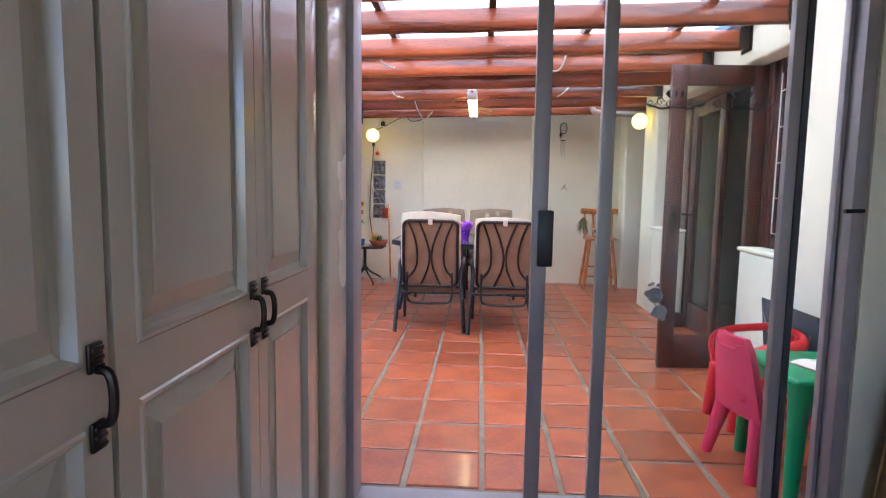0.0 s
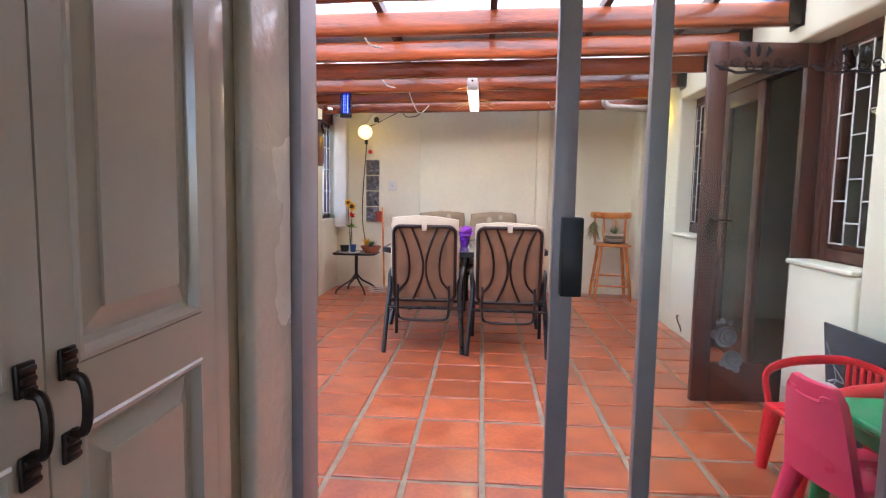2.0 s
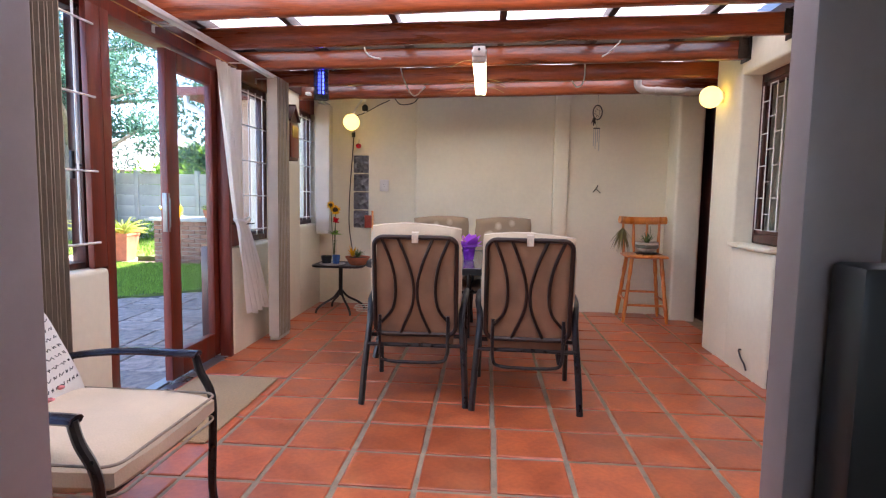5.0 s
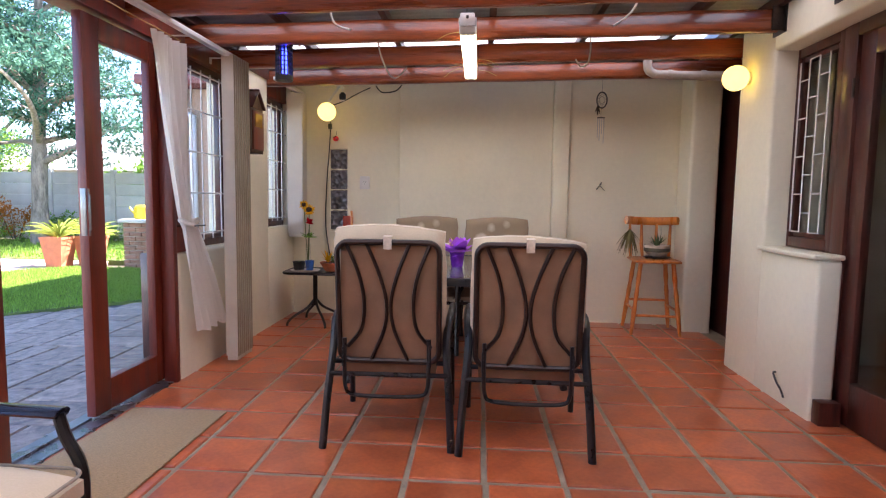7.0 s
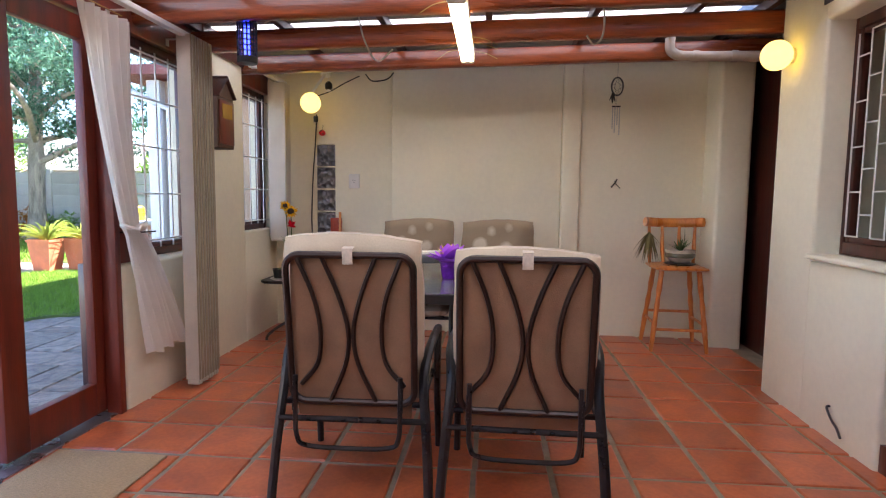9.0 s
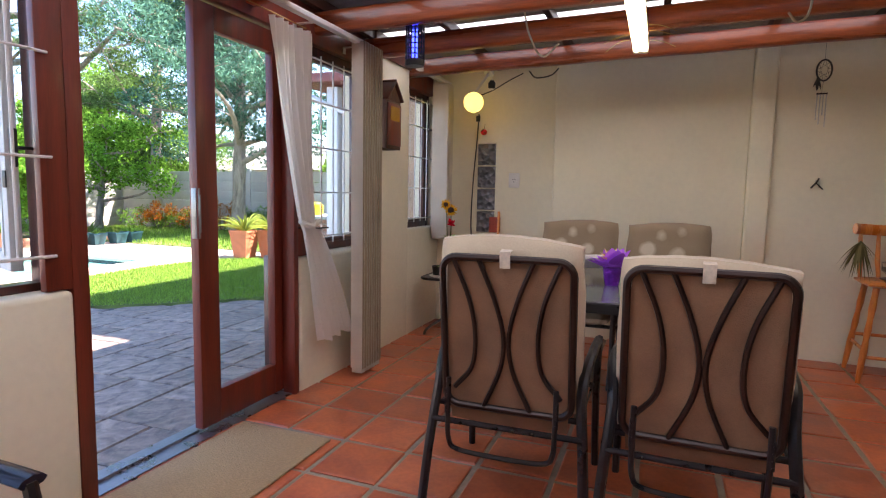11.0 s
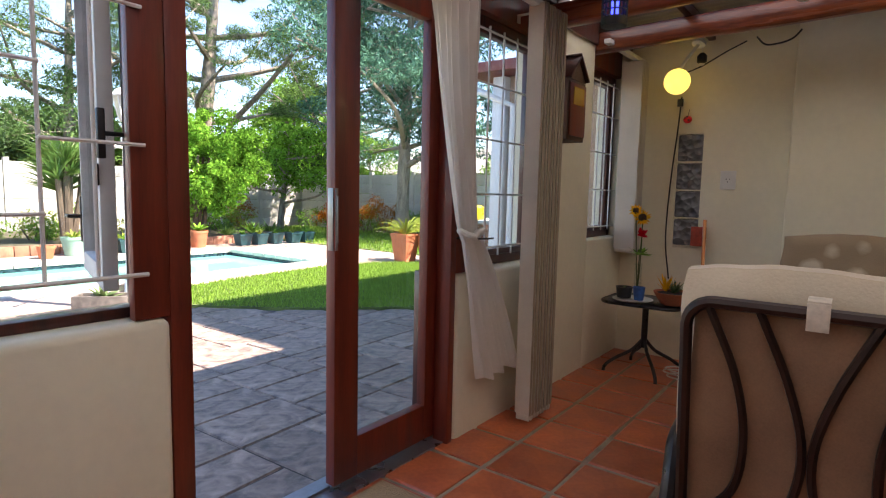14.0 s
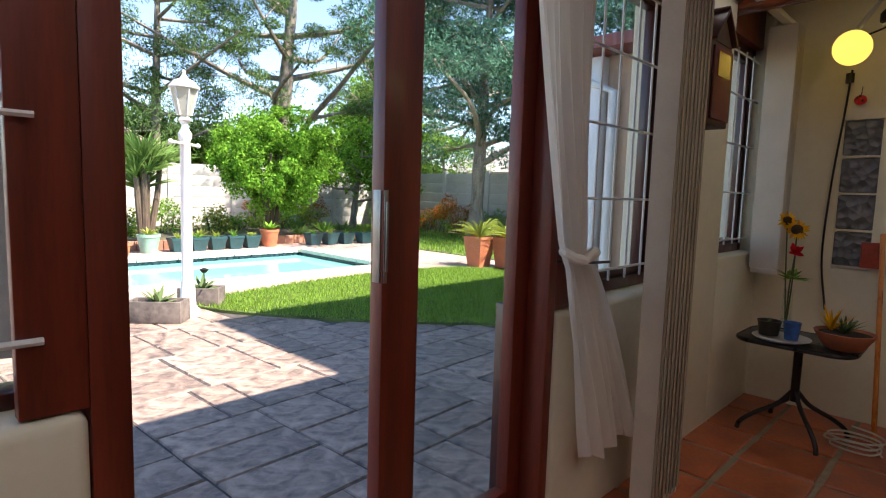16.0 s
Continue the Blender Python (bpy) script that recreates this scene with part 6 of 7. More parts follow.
def grid_sheet(name, rects, z, m, label, cat):
    vs, fs = [], []
    for x0, x1, y0, y1 in rects:
        b = len(vs)
        vs += [(x0, y0, z), (x1, y0, z), (x1, y1, z), (x0, y1, z)]
        fs.append((b, b + 1, b + 2, b + 3))
    return tagged(raw(name, vs, fs, m), label, cat, kind="structure")


grid_sheet("ground", [(-900, PX0 - 0.02, -900, 900), (PX1 + 0.02, 900, -900, 900), (PX0 - 0.02, PX1 + 0.02, -900, PY0 - 0.02), (PX0 - 0.02, PX1 + 0.02, PY1 + 0.02, 900)], -0.16, EARTH, "bare garden earth reaching to horizon", "ground")
# pool with mosaic band, coping and deck
pl = tagged(new("water_pool"), "turquoise swimming pool with dark mosaic rim", "pool", kind="structure")
part("basin", B((PX0, PX1, PY0, PY1, -1.4, -1.35), (PX0 - 0.02, PX0, PY0, PY1, -1.4, -0.1), (PX1, PX1 + 0.02, PY0, PY1, -1.4, -0.1), (PX0, PX1, PY0 - 0.02, PY0, -1.4, -0.1), (PX0, PX1, PY1, PY1 + 0.02, -1.4, -0.1)), POOL_TILE, pl)
part("mosaic_band", B((PX0, PX0 + 0.006, PY0, PY1, -0.26, -0.1), (PX1 - 0.006, PX1, PY0, PY1, -0.26, -0.1), (PX0, PX1, PY0, PY0 + 0.006, -0.26, -0.1), (PX0, PX1, PY1 - 0.006, PY1, -0.26, -0.1)), POOL_BAND, pl, "dark blue mosaic band")
part("water", B((PX0 + 0.006, PX1 - 0.006, PY0 + 0.006, PY1 - 0.006, -0.7, -0.2)), WATER, pl, "turquoise pool water")
structure("pavement_pool_deck", B((-12.0, PX0 - 0.3, 0.0, 12.6, -0.16, GZ), (PX1 + 0.3, -6.2, 0.0, 12.6, -0.16, GZ), (PX0 - 0.3, PX1 + 0.3, PY1 + 0.3, 12.6, -0.16, GZ), (PX0 - 0.3, PX1 + 0.3, 0.0, PY0 - 0.3, -0.16, GZ)), DECK, "pinkish brick paving round swimming pool", "pavement")
cpg = tagged(new("trim_pool_coping"), "pale pool coping stones", "coping", kind="structure")
for i in range(22):
    y = PY0 - 0.3 + i * (PY1 - PY0 + 0.6) / 22
    h = (PY1 - PY0 + 0.6) / 22 - 0.012
    for a, b in ((PX0 - 0.3, PX0 + 0.02), (PX1 - 0.02, PX1 + 0.3)):
        part("coping_stone", B((a, b, y, y + h, -0.14, GZ + 0.012), bev=0.008), COPING, cpg)
for i in range(7):
    x = PX0 + 0.03 + i * (PX1 - PX0 - 0.06) / 7
    h = (PX1 - PX0 - 0.06) / 7 - 0.012
    for a, b in ((PY0 - 0.3, PY0 + 0.02), (PY1 - 0.02, PY1 + 0.3)):
        part("coping_stone", B((x, x + h, a, b, -0.14, GZ + 0.012), bev=0.008), COPING, cpg)
# lawn
LAWN = [(-6.0, 6.62), (-5.6, 6.76), (-5.1, 7.05), (-4.58, 7.42), (-4.2, 7.75), (-3.85, 8.12), (-3.4, 8.6), (-2.9, 9.05), (-2.4, 9.7), (-2.3, 11.4), (-6.05, 11.5), (-6.55, 11.0), (-6.75, 9.9), (-6.62, 8.2), (-6.37, 7.1)]


def inside(x, y, poly):
    c = False
    for (x0, y0), (x1, y1) in zip(poly, poly[1:] + poly[:1]):
        if (y0 > y) != (y1 > y) and x < (x1 - x0) * (y - y0) / (y1 - y0) + x0:
            c = not c
    return c


bm = bmesh.new()
va, vb = [bm.verts.new((x, y, -0.15)) for x, y in LAWN], [bm.verts.new((x, y, GZ + 0.02)) for x, y in LAWN]
bm.faces.new(vb)
for k in range(len(LAWN)):
    bm.faces.new((va[k], va[(k + 1) % len(LAWN)], vb[(k + 1) % len(LAWN)], vb[k]))
structure("ground_lawn", bm, LAWN_SOIL, "mown green lawn beside patio", "lawn")
structure("ground_back_lawn", B((-15.5, -1.5, 12.6, 16.7, -0.15, GZ + 0.015)), LAWN_SOIL, "green lawn before garden wall", "lawn")


def blades(name, label, spots, h0, h1, m, w=0.006, seed=1):
    rnd = random.Random(seed)
    vs, fs = [], []
    for x, y, z in spots:
        a, h = rnd.uniform(0, 6.28), rnd.uniform(h0, h1)
        dx, dy = math.cos(a) * w, math.sin(a) * w
        lx, ly = rnd.uniform(-0.5, 0.5) * h, rnd.uniform(-0.5, 0.5) * h
        b = len(vs)
        vs += [(x - dx, y - dy, z), (x + dx, y + dy, z), (x + lx, y + ly, z + h)]
        fs.append((b, b + 1, b + 2))
    return tagged(raw(name, vs, fs, m), label, "grass", kind="stuff")


rnd = random.Random(42)
spots = []
while len(spots) < 60000:
    x, y = rnd.uniform(-6.8, -2.3), rnd.uniform(6.5, 11.5)
    if inside(x, y, LAWN):
        spots.append((x, y, GZ + 0.015))
blades("lawn_grass", "short bright green mown grass", spots, 0.025, 0.06, GRASS, 0.005)
blades("back_grass", "green grass before garden wall", [(rnd.uniform(-15.4, -2), rnd.uniform(12.6, 16.6), GZ + 0.01) for _ in range(16000)], 0.05, 0.12, GRASS, 0.012, 5)

# garden walls of precast panels between posts
def precast(name, p0, p1, label):
    t = tagged(new(name), label, "garden wall", kind="structure")
    a, b = Vector((*p0, 0)), Vector((*p1, 0))
    n = round((b - a).length / 1.75)
    d = (b - a) / n
    turn = math.degrees(math.atan2(d.y, d.x))
    m1 = part("wall_post", B((-0.06, 0.06, -0.06, 0.06, -0.2, 1.82), bev=0.008), CONC, t)
    m1.matrix_basis = Matrix.Translation(a)
    m2 = part("wall_panel", B((0.065, d.length - 0.065, -0.025, 0.025, 0.0, 0.292), bev=0.006), CONC, t)
    first = True
    for i in range(n):
        q = new("wall_post", m1.data)
        q.parent, q.matrix_basis = t, Matrix.Translation(a + d * (i + 1))
        for k in range(6):
            if first:
                o, first = m2, False
            else:
                o = new("wall_panel", m2.data)
                o.parent = t
            o.matrix_basis = Matrix.Translation(a + d * i + Vector((0, 0, -0.06 + 0.3 * k))) @ pose(0, 0, 0, 0, 0, turn)
    return t


precast("wall_garden_back", (-16.0, 17.0), (5.0, 17.0), "grey precast concrete garden wall with stacked panels")
precast("wall_garden_side", (-16.0, -4.0), (-16.0, 17.0), "pale sunlit precast concrete garden wall")

# raised bed edge and planters
be = tagged(new("bed_edge"), "low brick edging of raised garden bed", "edging")
for i in range(40):
    y = 4.0 + i * 0.235
    part("brick", B((-11.55, -11.44, y, y + 0.222, -0.1, 0.1), bev=0.006), BRICK, be)
structure("ground_bed", B((-15.9, -11.56, -2.0, 13.2, -0.15, 0.06)), EARTH, "planted garden bed earth", "ground")


def leaves(centres, per, size, m, parent, name, seed=1, squash=0.8, thinness=0.45, spread=1.0):
    """Many small leaf blades scattered in uneven clumps; centres are (x, y, z, radius)."""
    rs = np.random.RandomState(seed)
    out_v, out_f, b = [], [], 0
    for x, y, z, r in centres:
        n = int(per)
        p = rs.normal(size=(n, 3))
        p /= np.linalg.norm(p, axis=1)[:, None]
        p *= (rs.uniform(0.25, 1.0, n) ** 0.5 * r * spread)[:, None]
        p[:, 2] *= squash
        p += (x, y, z)
        d = rs.normal(size=(n, 3))
        d[:, 2] -= 0.25
        d /= np.linalg.norm(d, axis=1)[:, None]
        s = np.cross(d, rs.normal(size=(n, 3)))
        s /= np.linalg.norm(s, axis=1)[:, None] + 1e-9
        ln = size * rs.uniform(0.6, 1.3, n)[:, None]
        w = ln * thinness * 0.5
        q = np.stack([p - d * ln / 2, p + s * w, p + d * ln / 2, p - s * w], 1)
        out_v.append(q.reshape(-1, 3))
        out_f.append(np.arange(b, b + 4 * n).reshape(n, 4))
        b += 4 * n
    return raw(name, np.concatenate(out_v).tolist(), np.concatenate(out_f).tolist(), m, parent)


def blob_centres(c, rad, n, r0, r1, seed, shell=0.55):
    rs = np.random.RandomState(seed)
    out = []
    while len(out) < n:
        p = rs.uniform(-1, 1, 3)
        k = np.linalg.norm(p)
        if shell < k < 1:
            out.append((c[0] + p[0] * rad[0], c[1] + p[1] * rad[1], c[2] + p[2] * rad[2], rs.uniform(r0, r1)))
    return out


def limb_tree(name, label, base, height, lean, limbs, barkm, leafm, clump_r, per, size, seed, thinness=0.4, squash=0.6, r0=0.2, first=0.35, reach=2.5, upturn=0.4, category="tree", trunk_only=False):
    """A tapered trunk, bent limbs from the given height on, twigs, and clumps of leaves at their ends."""
    rs = random.Random(seed)
    t = thing(name, label, category)
    x, y, z = base
    tr = curve_pts([(x, y, z), (x + lean[0] * 0.3, y + lean[1] * 0.3, z + height * 0.35), (x + lean[0] * 0.6, y + lean[1] * 0.7, z + height * 0.7), (x + lean[0], y + lean[1], z + height)], 6)
    bm = bmesh.new()
    tube(bm, tr, [r0 * (1 - 0.85 * i / (len(tr) - 1)) * (1 + 0.1 * math.sin(i * 2.0)) for i in range(len(tr))], 10)
    part("trunk", bm, barkm, t)
    centres = []
    for i in range(limbs):
        k = first + (1 - first) * (i + rs.random() * 0.6) / limbs
        p = tr[min(len(tr) - 1, int(k * (len(tr) - 1)))]
        a = i * 2.4 + rs.uniform(-0.5, 0.5)
        ln = reach * (1.15 - 0.6 * k) * rs.uniform(0.7, 1.25)
        d = Vector((math.cos(a), math.sin(a), rs.uniform(-0.05, 0.3)))
        e = p + d * ln + Vector((0, 0, upturn * ln * rs.uniform(0.3, 1)))
        mid = p + d * ln * 0.5 + Vector((rs.uniform(-0.15, 0.15), rs.uniform(-0.15, 0.15), 0.05)) * ln
        lp_ = curve_pts([p, mid, e], 4)
        bm = bmesh.new()
        rr = r0 * 0.42 * (1.1 - 0.7 * k)
        tube(bm, lp_, [rr * (1 - 0.8 * j / (len(lp_) - 1)) + 0.008 for j in range(len(lp_))], 6)
        for j in range(5):
            q = lp_[rs.randrange(2, len(lp_))]
            tw = q + Vector((rs.uniform(-1, 1), rs.uniform(-1, 1), rs.uniform(-0.2, 0.8))) * ln * 0.3
            tube(bm, [q, (q + tw) / 2 + Vector((0, 0, 0.04)), tw], [0.018, 0.012, 0.005], 4)
            centres.append((*tw, clump_r * rs.uniform(0.5, 1.1)))
        centres.append((*e, clump_r * rs.uniform(0.7, 1.2)))
        part("limb", bm, barkm, t)
    leaves(centres, per, size, leafm, t, "crown", seed, squash, thinness)
    return t


# clipped round tree by the pool
rt = thing("round_tree", "bright green bushy tree behind pool", "tree")
bm = bmesh.new()
for dx, dy, lx, ly in ((0, 0, 0.1, 0.1), (0.12, 0.05, -0.2, 0.3), (-0.1, 0.1, -0.3, -0.3), (0.05, -0.12, 0.4, -0.1)):
    tube(bm, curve_pts([(-11.9 + dx, 10.7 + dy, -0.1), (-11.9 + dx + lx * 0.3, 10.7 + dy + ly * 0.3, 0.6), (-11.9 + dx + lx, 10.7 + dy + ly, 1.9)], 4), [0.075 - 0.006 * k for k in range(9)], 8)
part("trunk", bm, BARK_DARK, rt)
leaves(blob_centres((-11.9, 10.85, 1.78), (1.3, 1.35, 1.18), 150, 0.16, 0.36, 3, 0.35), 270, 0.085, LEAF_BRIGHT, rt, "crown", 4, 0.85, 0.42)
# lighter tree behind, against the wall
limb_tree("fruit_tree", "light green garden tree before wall", (-14.6, 15.0, -0.1), 3.0, (0.3, 0.2), 12, BARK, LEAF_BRIGHT, 0.5, 130, 0.12, 21, 0.45, 0.75, 0.12, 0.3, 1.9, 0.4)
limb_tree("fruit_tree", "leafy green garden tree beyond wall", (-13.9, 18.4, -0.1), 3.2, (-0.2, 0.1), 10, BARK, LEAF_MID, 0.45, 110, 0.11, 22, 0.45, 0.75, 0.09, 0.3, 1.4, 0.4)
# tall pines with bare limbs
limb_tree("pine_tree", "tall pine with bare pale limbs and sparse needles", (-17.95, 14.26, -0.1), 12.0, (0.3, 0.8), 24, BARK, LEAF_PINE, 0.6, 330, 0.16, 31, 0.14, 0.5, 0.34, 0.3, 4.4, 0.35)
limb_tree("pine_tree", "tall dark pine beyond garden wall", (-19.5, 10.8, -0.1), 10.0, (-0.3, 0.4), 24, BARK, LEAF_PINE, 0.85, 400, 0.17, 32, 0.16, 0.6, 0.2, 0.15, 4.2, 0.3)
limb_tree("pine_tree", "tall dark pine beyond garden wall", (-18.5, 5.6, -0.1), 8.5, (0.3, -0.2), 20, BARK, LEAF_PINE, 0.8, 400, 0.17, 33, 0.16, 0.55, 0.26, 0.15, 3.6, 0.3)
limb_tree("pine_tree", "tall pine standing beyond garden wall", (-17.4, 19.6, -0.1), 9.5, (0.5, 0.0), 20, BARK, LEAF_PINE, 0.8, 420, 0.17, 34, 0.16, 0.5, 0.26, 0.25, 3.6, 0.4)
# leaning bare branch of the pine
bm = bmesh.new()
tube(bm, curve_pts([(-19.7, 16.0, -0.1), (-19.5, 16.0, 2.2), (-19.0, 16.0, 3.4), (-16.9, 16.0, 4.6), (-15.3, 16.0, 5.6), (-14.2, 16.0, 6.3)], 3), [0.15 - 0.007 * k for k in range(16)], 8)
tagged(part("leaning_branch", bm, BARK), "pale bare trunk leaning among pines", "branch")
# dark conifer with trunk by the back wall
limb_tree("conifer_tree", "dark blue-green conifer with drooping boughs by wall", (-9.9, 15.5, -0.1), 8.5, (0.2, 0.2), 34, BARK, LEAF_CONIFER, 0.7, 360, 0.13, 41, 0.28, 0.6, 0.2, 0.26, 3.3, 0.1)
limb_tree("conifer_tree", "dark conifer growing beyond back wall", (-5.6, 18.5, -0.1), 7.5, (0.0, 0.2), 24, BARK, LEAF_CONIFER, 0.75, 340, 0.15, 43, 0.3, 0.6, 0.18, 0.2, 2.8, 0.1)
limb_tree("garden_tree", "green tree beyond garden wall", (-22.5, 21.5, -0.1), 6.0, (0.3, 0.2), 18, BARK, LEAF_MID, 0.9, 130, 0.2, 44, 0.45, 0.75, 0.2, 0.2, 3.2, 0.4)
for i, (x, y, h) in enumerate(((-20.5, 16.5, 2.6), (-22.0, 12.5, 3.0), (-21.0, 8.5, 2.8), (-20.5, 4.5, 2.8), (-20.0, 20.5, 2.6), (-10.5, 23.5, 2.4))):
    limb_tree("garden_tree", "dense green tree beyond garden wall", (x, y, -0.1), h, (0.2, 0.1), 16, BARK_DARK, LEAF_MID if i % 2 else LEAF_PINE, 0.95, 190, 0.2, 200 + i, 0.4, 0.8, 0.16, 0.12, 2.2, 0.3)
bm = bmesh.new()
tube(bm, curve_pts([(-9.45, 16.6, -0.1), (-9.44, 16.6, 0.7), (-9.48, 16.62, 1.3), (-9.46, 16.6, 1.85)], 4), [0.1 - 0.003 * (k % 3) for k in range(13)], 9)
tagged(part("tree_stump", bm, BARK), "grey weathered tree stump before wall", "stump")


def rosette(name, label, at, n, r0, r1, m, trunk=0.0, w=0.07, droop=0.25, seed=1, category="plant", heads=1, up=0.6):
    t = thing(name, label, category, at=at)
    rs = random.Random(seed)
    for h in range(heads):
        dx, dy, dz = (rs.uniform(-0.35, 0.35) if heads > 1 else 0), (rs.uniform(-0.35, 0.35) if heads > 1 else 0), trunk * rs.uniform(0.55, 1.0)
        if trunk:
            bm = bmesh.new()
            tube(bm, [(dx * 0.3, dy * 0.3, 0), (dx * 0.8, dy * 0.8, dz * 0.6), (dx, dy, dz)], [0.07, 0.06, 0.05], 8)
            part("stem", bm, BARK_DARK, t)
        petals(n, (dx, dy, dz), r0, r1, m, t, "leaf_rosette", up=up, w=w, seed=seed + h, droop=droop, seg=4)
    return t


rosette("yucca", "spiky green yucca with sword leaves by wall", (-11.95, 8.05, 0.06), 110, 0.6, 0.95, LEAF_YUCCA, 1.55, 0.06, 0.2, 51, heads=6, up=0.8)
rosette("yucca", "spiky green yucca with sword leaves by wall", (-12.7, 6.0, 0.06), 110, 0.5, 0.85, LEAF_YUCCA, 1.2, 0.07, 0.3, 52, heads=3, up=0.5)
for i, (x, y, r, m, lb_) in enumerate(((-12.0, 11.5, 0.5, LEAF_YUCCA, "spiky aloe in garden bed"), (-12.3, 12.4, 0.55, LEAF_MID, "grey-green agave in garden bed"), (-12.9, 13.4, 0.6, LEAF_YUCCA, "spiky aloe in garden bed"), (-12.0, 9.1, 0.4, LEAF_PALE, "pale strap-leaved plant in garden bed"), (-12.0, 13.9, 0.5, LEAF_MID, "spiky aloe in garden bed"))):
    rosette("aloe", lb_, (x, y, 0.05 if x < -11.56 and y < 13.2 else -0.06), 46, r * 0.7, r, m, 0, 0.12, 0.15, 60 + i, up=0.7)


def shrub(label, at, r, h, m, seed, n=10, per=120, size=0.07):
    t = thing("shrub", label, "shrub", at=(0, 0, 0))
    leaves(blob_centres((at[0], at[1], at[2] + h * 0.5), (r, r, h * 0.5), n, 0.16, 0.3, seed, 0.0), per, size, m, t, "foliage", seed, 0.85, 0.45)
    bm = bmesh.new()
    for k in range(5):
        a = k * 1.26
        tube(bm, [(at[0] + 0.05 * math.cos(a), at[1] + 0.05 * math.sin(a), at[2] - 0.05), (at[0] + r * 0.5 * math.cos(a), at[1] + r * 0.5 * math.sin(a), at[2] + h * 0.6)], [0.015, 0.006], 5)
    part("stem_cluster", bm, BARK_DARK, t)


rs_ = random.Random(77)
for i in range(16):
    y = 5.0 + i * 0.55
    shrub("low green shrub in garden bed", (-13.0 - rs_.uniform(0, 1.6), y + rs_.uniform(-0.2, 0.2), 0.06), rs_.uniform(0.35, 0.6), rs_.uniform(0.35, 0.7), LEAF_MID if i % 3 else LEAF_PALE, 100 + i, 9, 90)
for i in range(8):
    shrub("leafy shrub along garden wall", (-14.5 + i * 0.95 + rs_.uniform(-0.2, 0.2), 16.35, -0.05), rs_.uniform(0.3, 0.55), rs_.uniform(0.4, 0.8), LEAF_MID, 130 + i, 9, 90)
for i, (x, y) in enumerate(((-12.0, 16.2), (-11.2, 16.3), (-13.4, 16.1), (-15.2, 12.4), (-15.1, 13.6))):
    shrub("rust-orange flowering shrub by garden wall", (x, y, -0.05), 0.6, 1.15, ORANGE_SHRUB, 150 + i, 10, 120)


def tub(name, label, at, w0, w1, h, m, square=True, group=""):
    t = thing(name, label, "plant pot", group, at=at)
    bm = bmesh.new()
    if square:
        ring = []
        for z, w in ((0, w0), (h - 0.04, w1 * 0.95), (h - 0.04, w1), (h, w1), (h, w1 * 0.88), (h - 0.06, w1 * 0.84)):
            ring.append([bm.verts.new((a * w / 2, b * w / 2, z)) for a, b in ((-1, -1), (1, -1), (1, 1), (-1, 1))])
        for a, b in zip(ring, ring[1:]):
            for k in range(4):
                bm.faces.new((a[k], a[(k + 1) % 4], b[(k + 1) % 4], b[k]))
        bm.faces.new(ring[0][::-1]), bm.faces.new(ring[-1])
    else:
        lathe(bm, [(w0 / 2, 0), (w1 / 2 * 0.95, h - 0.05), (w1 / 2, h - 0.05), (w1 / 2, h), (w1 / 2 * 0.86, h), (w1 / 2 * 0.82, h - 0.06)], seg=24)
    part("pot", bm, m, t)
    return t


for i, (x, y) in enumerate(((-6.44, 11.66), (-6.08, 11.98))):
    t = tub("clay_planter", "tall square terracotta planter with strap-leaved plant", (x, y, GZ), 0.27, 0.4, 0.52, CLAY, True, "terracotta planters")
    petals(90, (0, 0, 0.48), 0.4, 0.78, LEAF_PALE, t, "strap_leaves", up=0.85, w=0.05, seed=70 + i, droop=0.45, seg=4)
t = tub("clay_planter", "terracotta planter with leafy plant by pool", (-11.1, 10.25, GZ), 0.28, 0.4, 0.36, CLAY, False)
petals(60, (0, 0, 0.33), 0.15, 0.35, LEAF_BRIGHT, t, "foliage", up=0.9, w=0.25, seed=81, droop=0.3)
for i, (x, y) in enumerate(((-11.05, 8.35), (-11.05, 8.72), (-11.05, 9.08), (-11.05, 9.44), (-11.05, 9.8), (-10.9, 11.2), (-10.85, 11.6), (-10.8, 12.0), (-10.7, 12.45), (-10.65, 12.8))):
    t = tub("plastic_planter", "dark blue-green square plastic planter by pool", (x, y, GZ), 0.22, 0.32, 0.26, POT_BLUE, True, "blue-green planters")
    petals(24, (0, 0, 0.23), 0.1, 0.25, LEAF_MID if i % 2 else LEAF_PALE, t, "foliage", up=0.9, w=0.2, seed=90 + i, droop=0.3)
t = tub("round_planter", "pale green round planter by pool", (-11.1, 7.85, GZ), 0.28, 0.4, 0.34, mat("pale_green_pot", (0.25, 0.42, 0.33), 0.6), False)
petals(40, (0, 0, 0.3), 0.15, 0.3, LEAF_PALE, t, "foliage", up=0.9, w=0.2, seed=120, droop=0.3)
tub("clay_pot", "small terracotta pot by pool", (-10.9, 7.35, GZ), 0.2, 0.28, 0.22, CLAY, False)

# garden lamp post with crossbar and lantern
gl_ = thing("garden_lamp_post", "white painted garden lamp post with glass lantern", "lamp post", at=(-5.66, 6.42, GZ))
bm = bmesh.new()
lathe(bm, [(0.11, 0), (0.11, 0.06), (0.075, 0.1), (0.065, 0.3), (0.052, 0.36), (0.047, 1.69), (0.06, 1.71), (0.06, 1.76), (0.035, 1.8), (0.03, 1.84), (0.06, 1.88), (0.03, 1.925)], seg=20)
part("column", bm, WHITE_POST, gl_)
bm = bmesh.new()
tube(bm, [(0.19, -0.2, 1.66), (-0.19, 0.2, 1.66)], 0.014, 8)
for s in (1, -1):
    ball(bm, (s * 0.19, -s * 0.2, 1.66), 0.024, 10, 8)
part("crossbar", bm, WHITE_POST, gl_)
bm = bmesh.new()
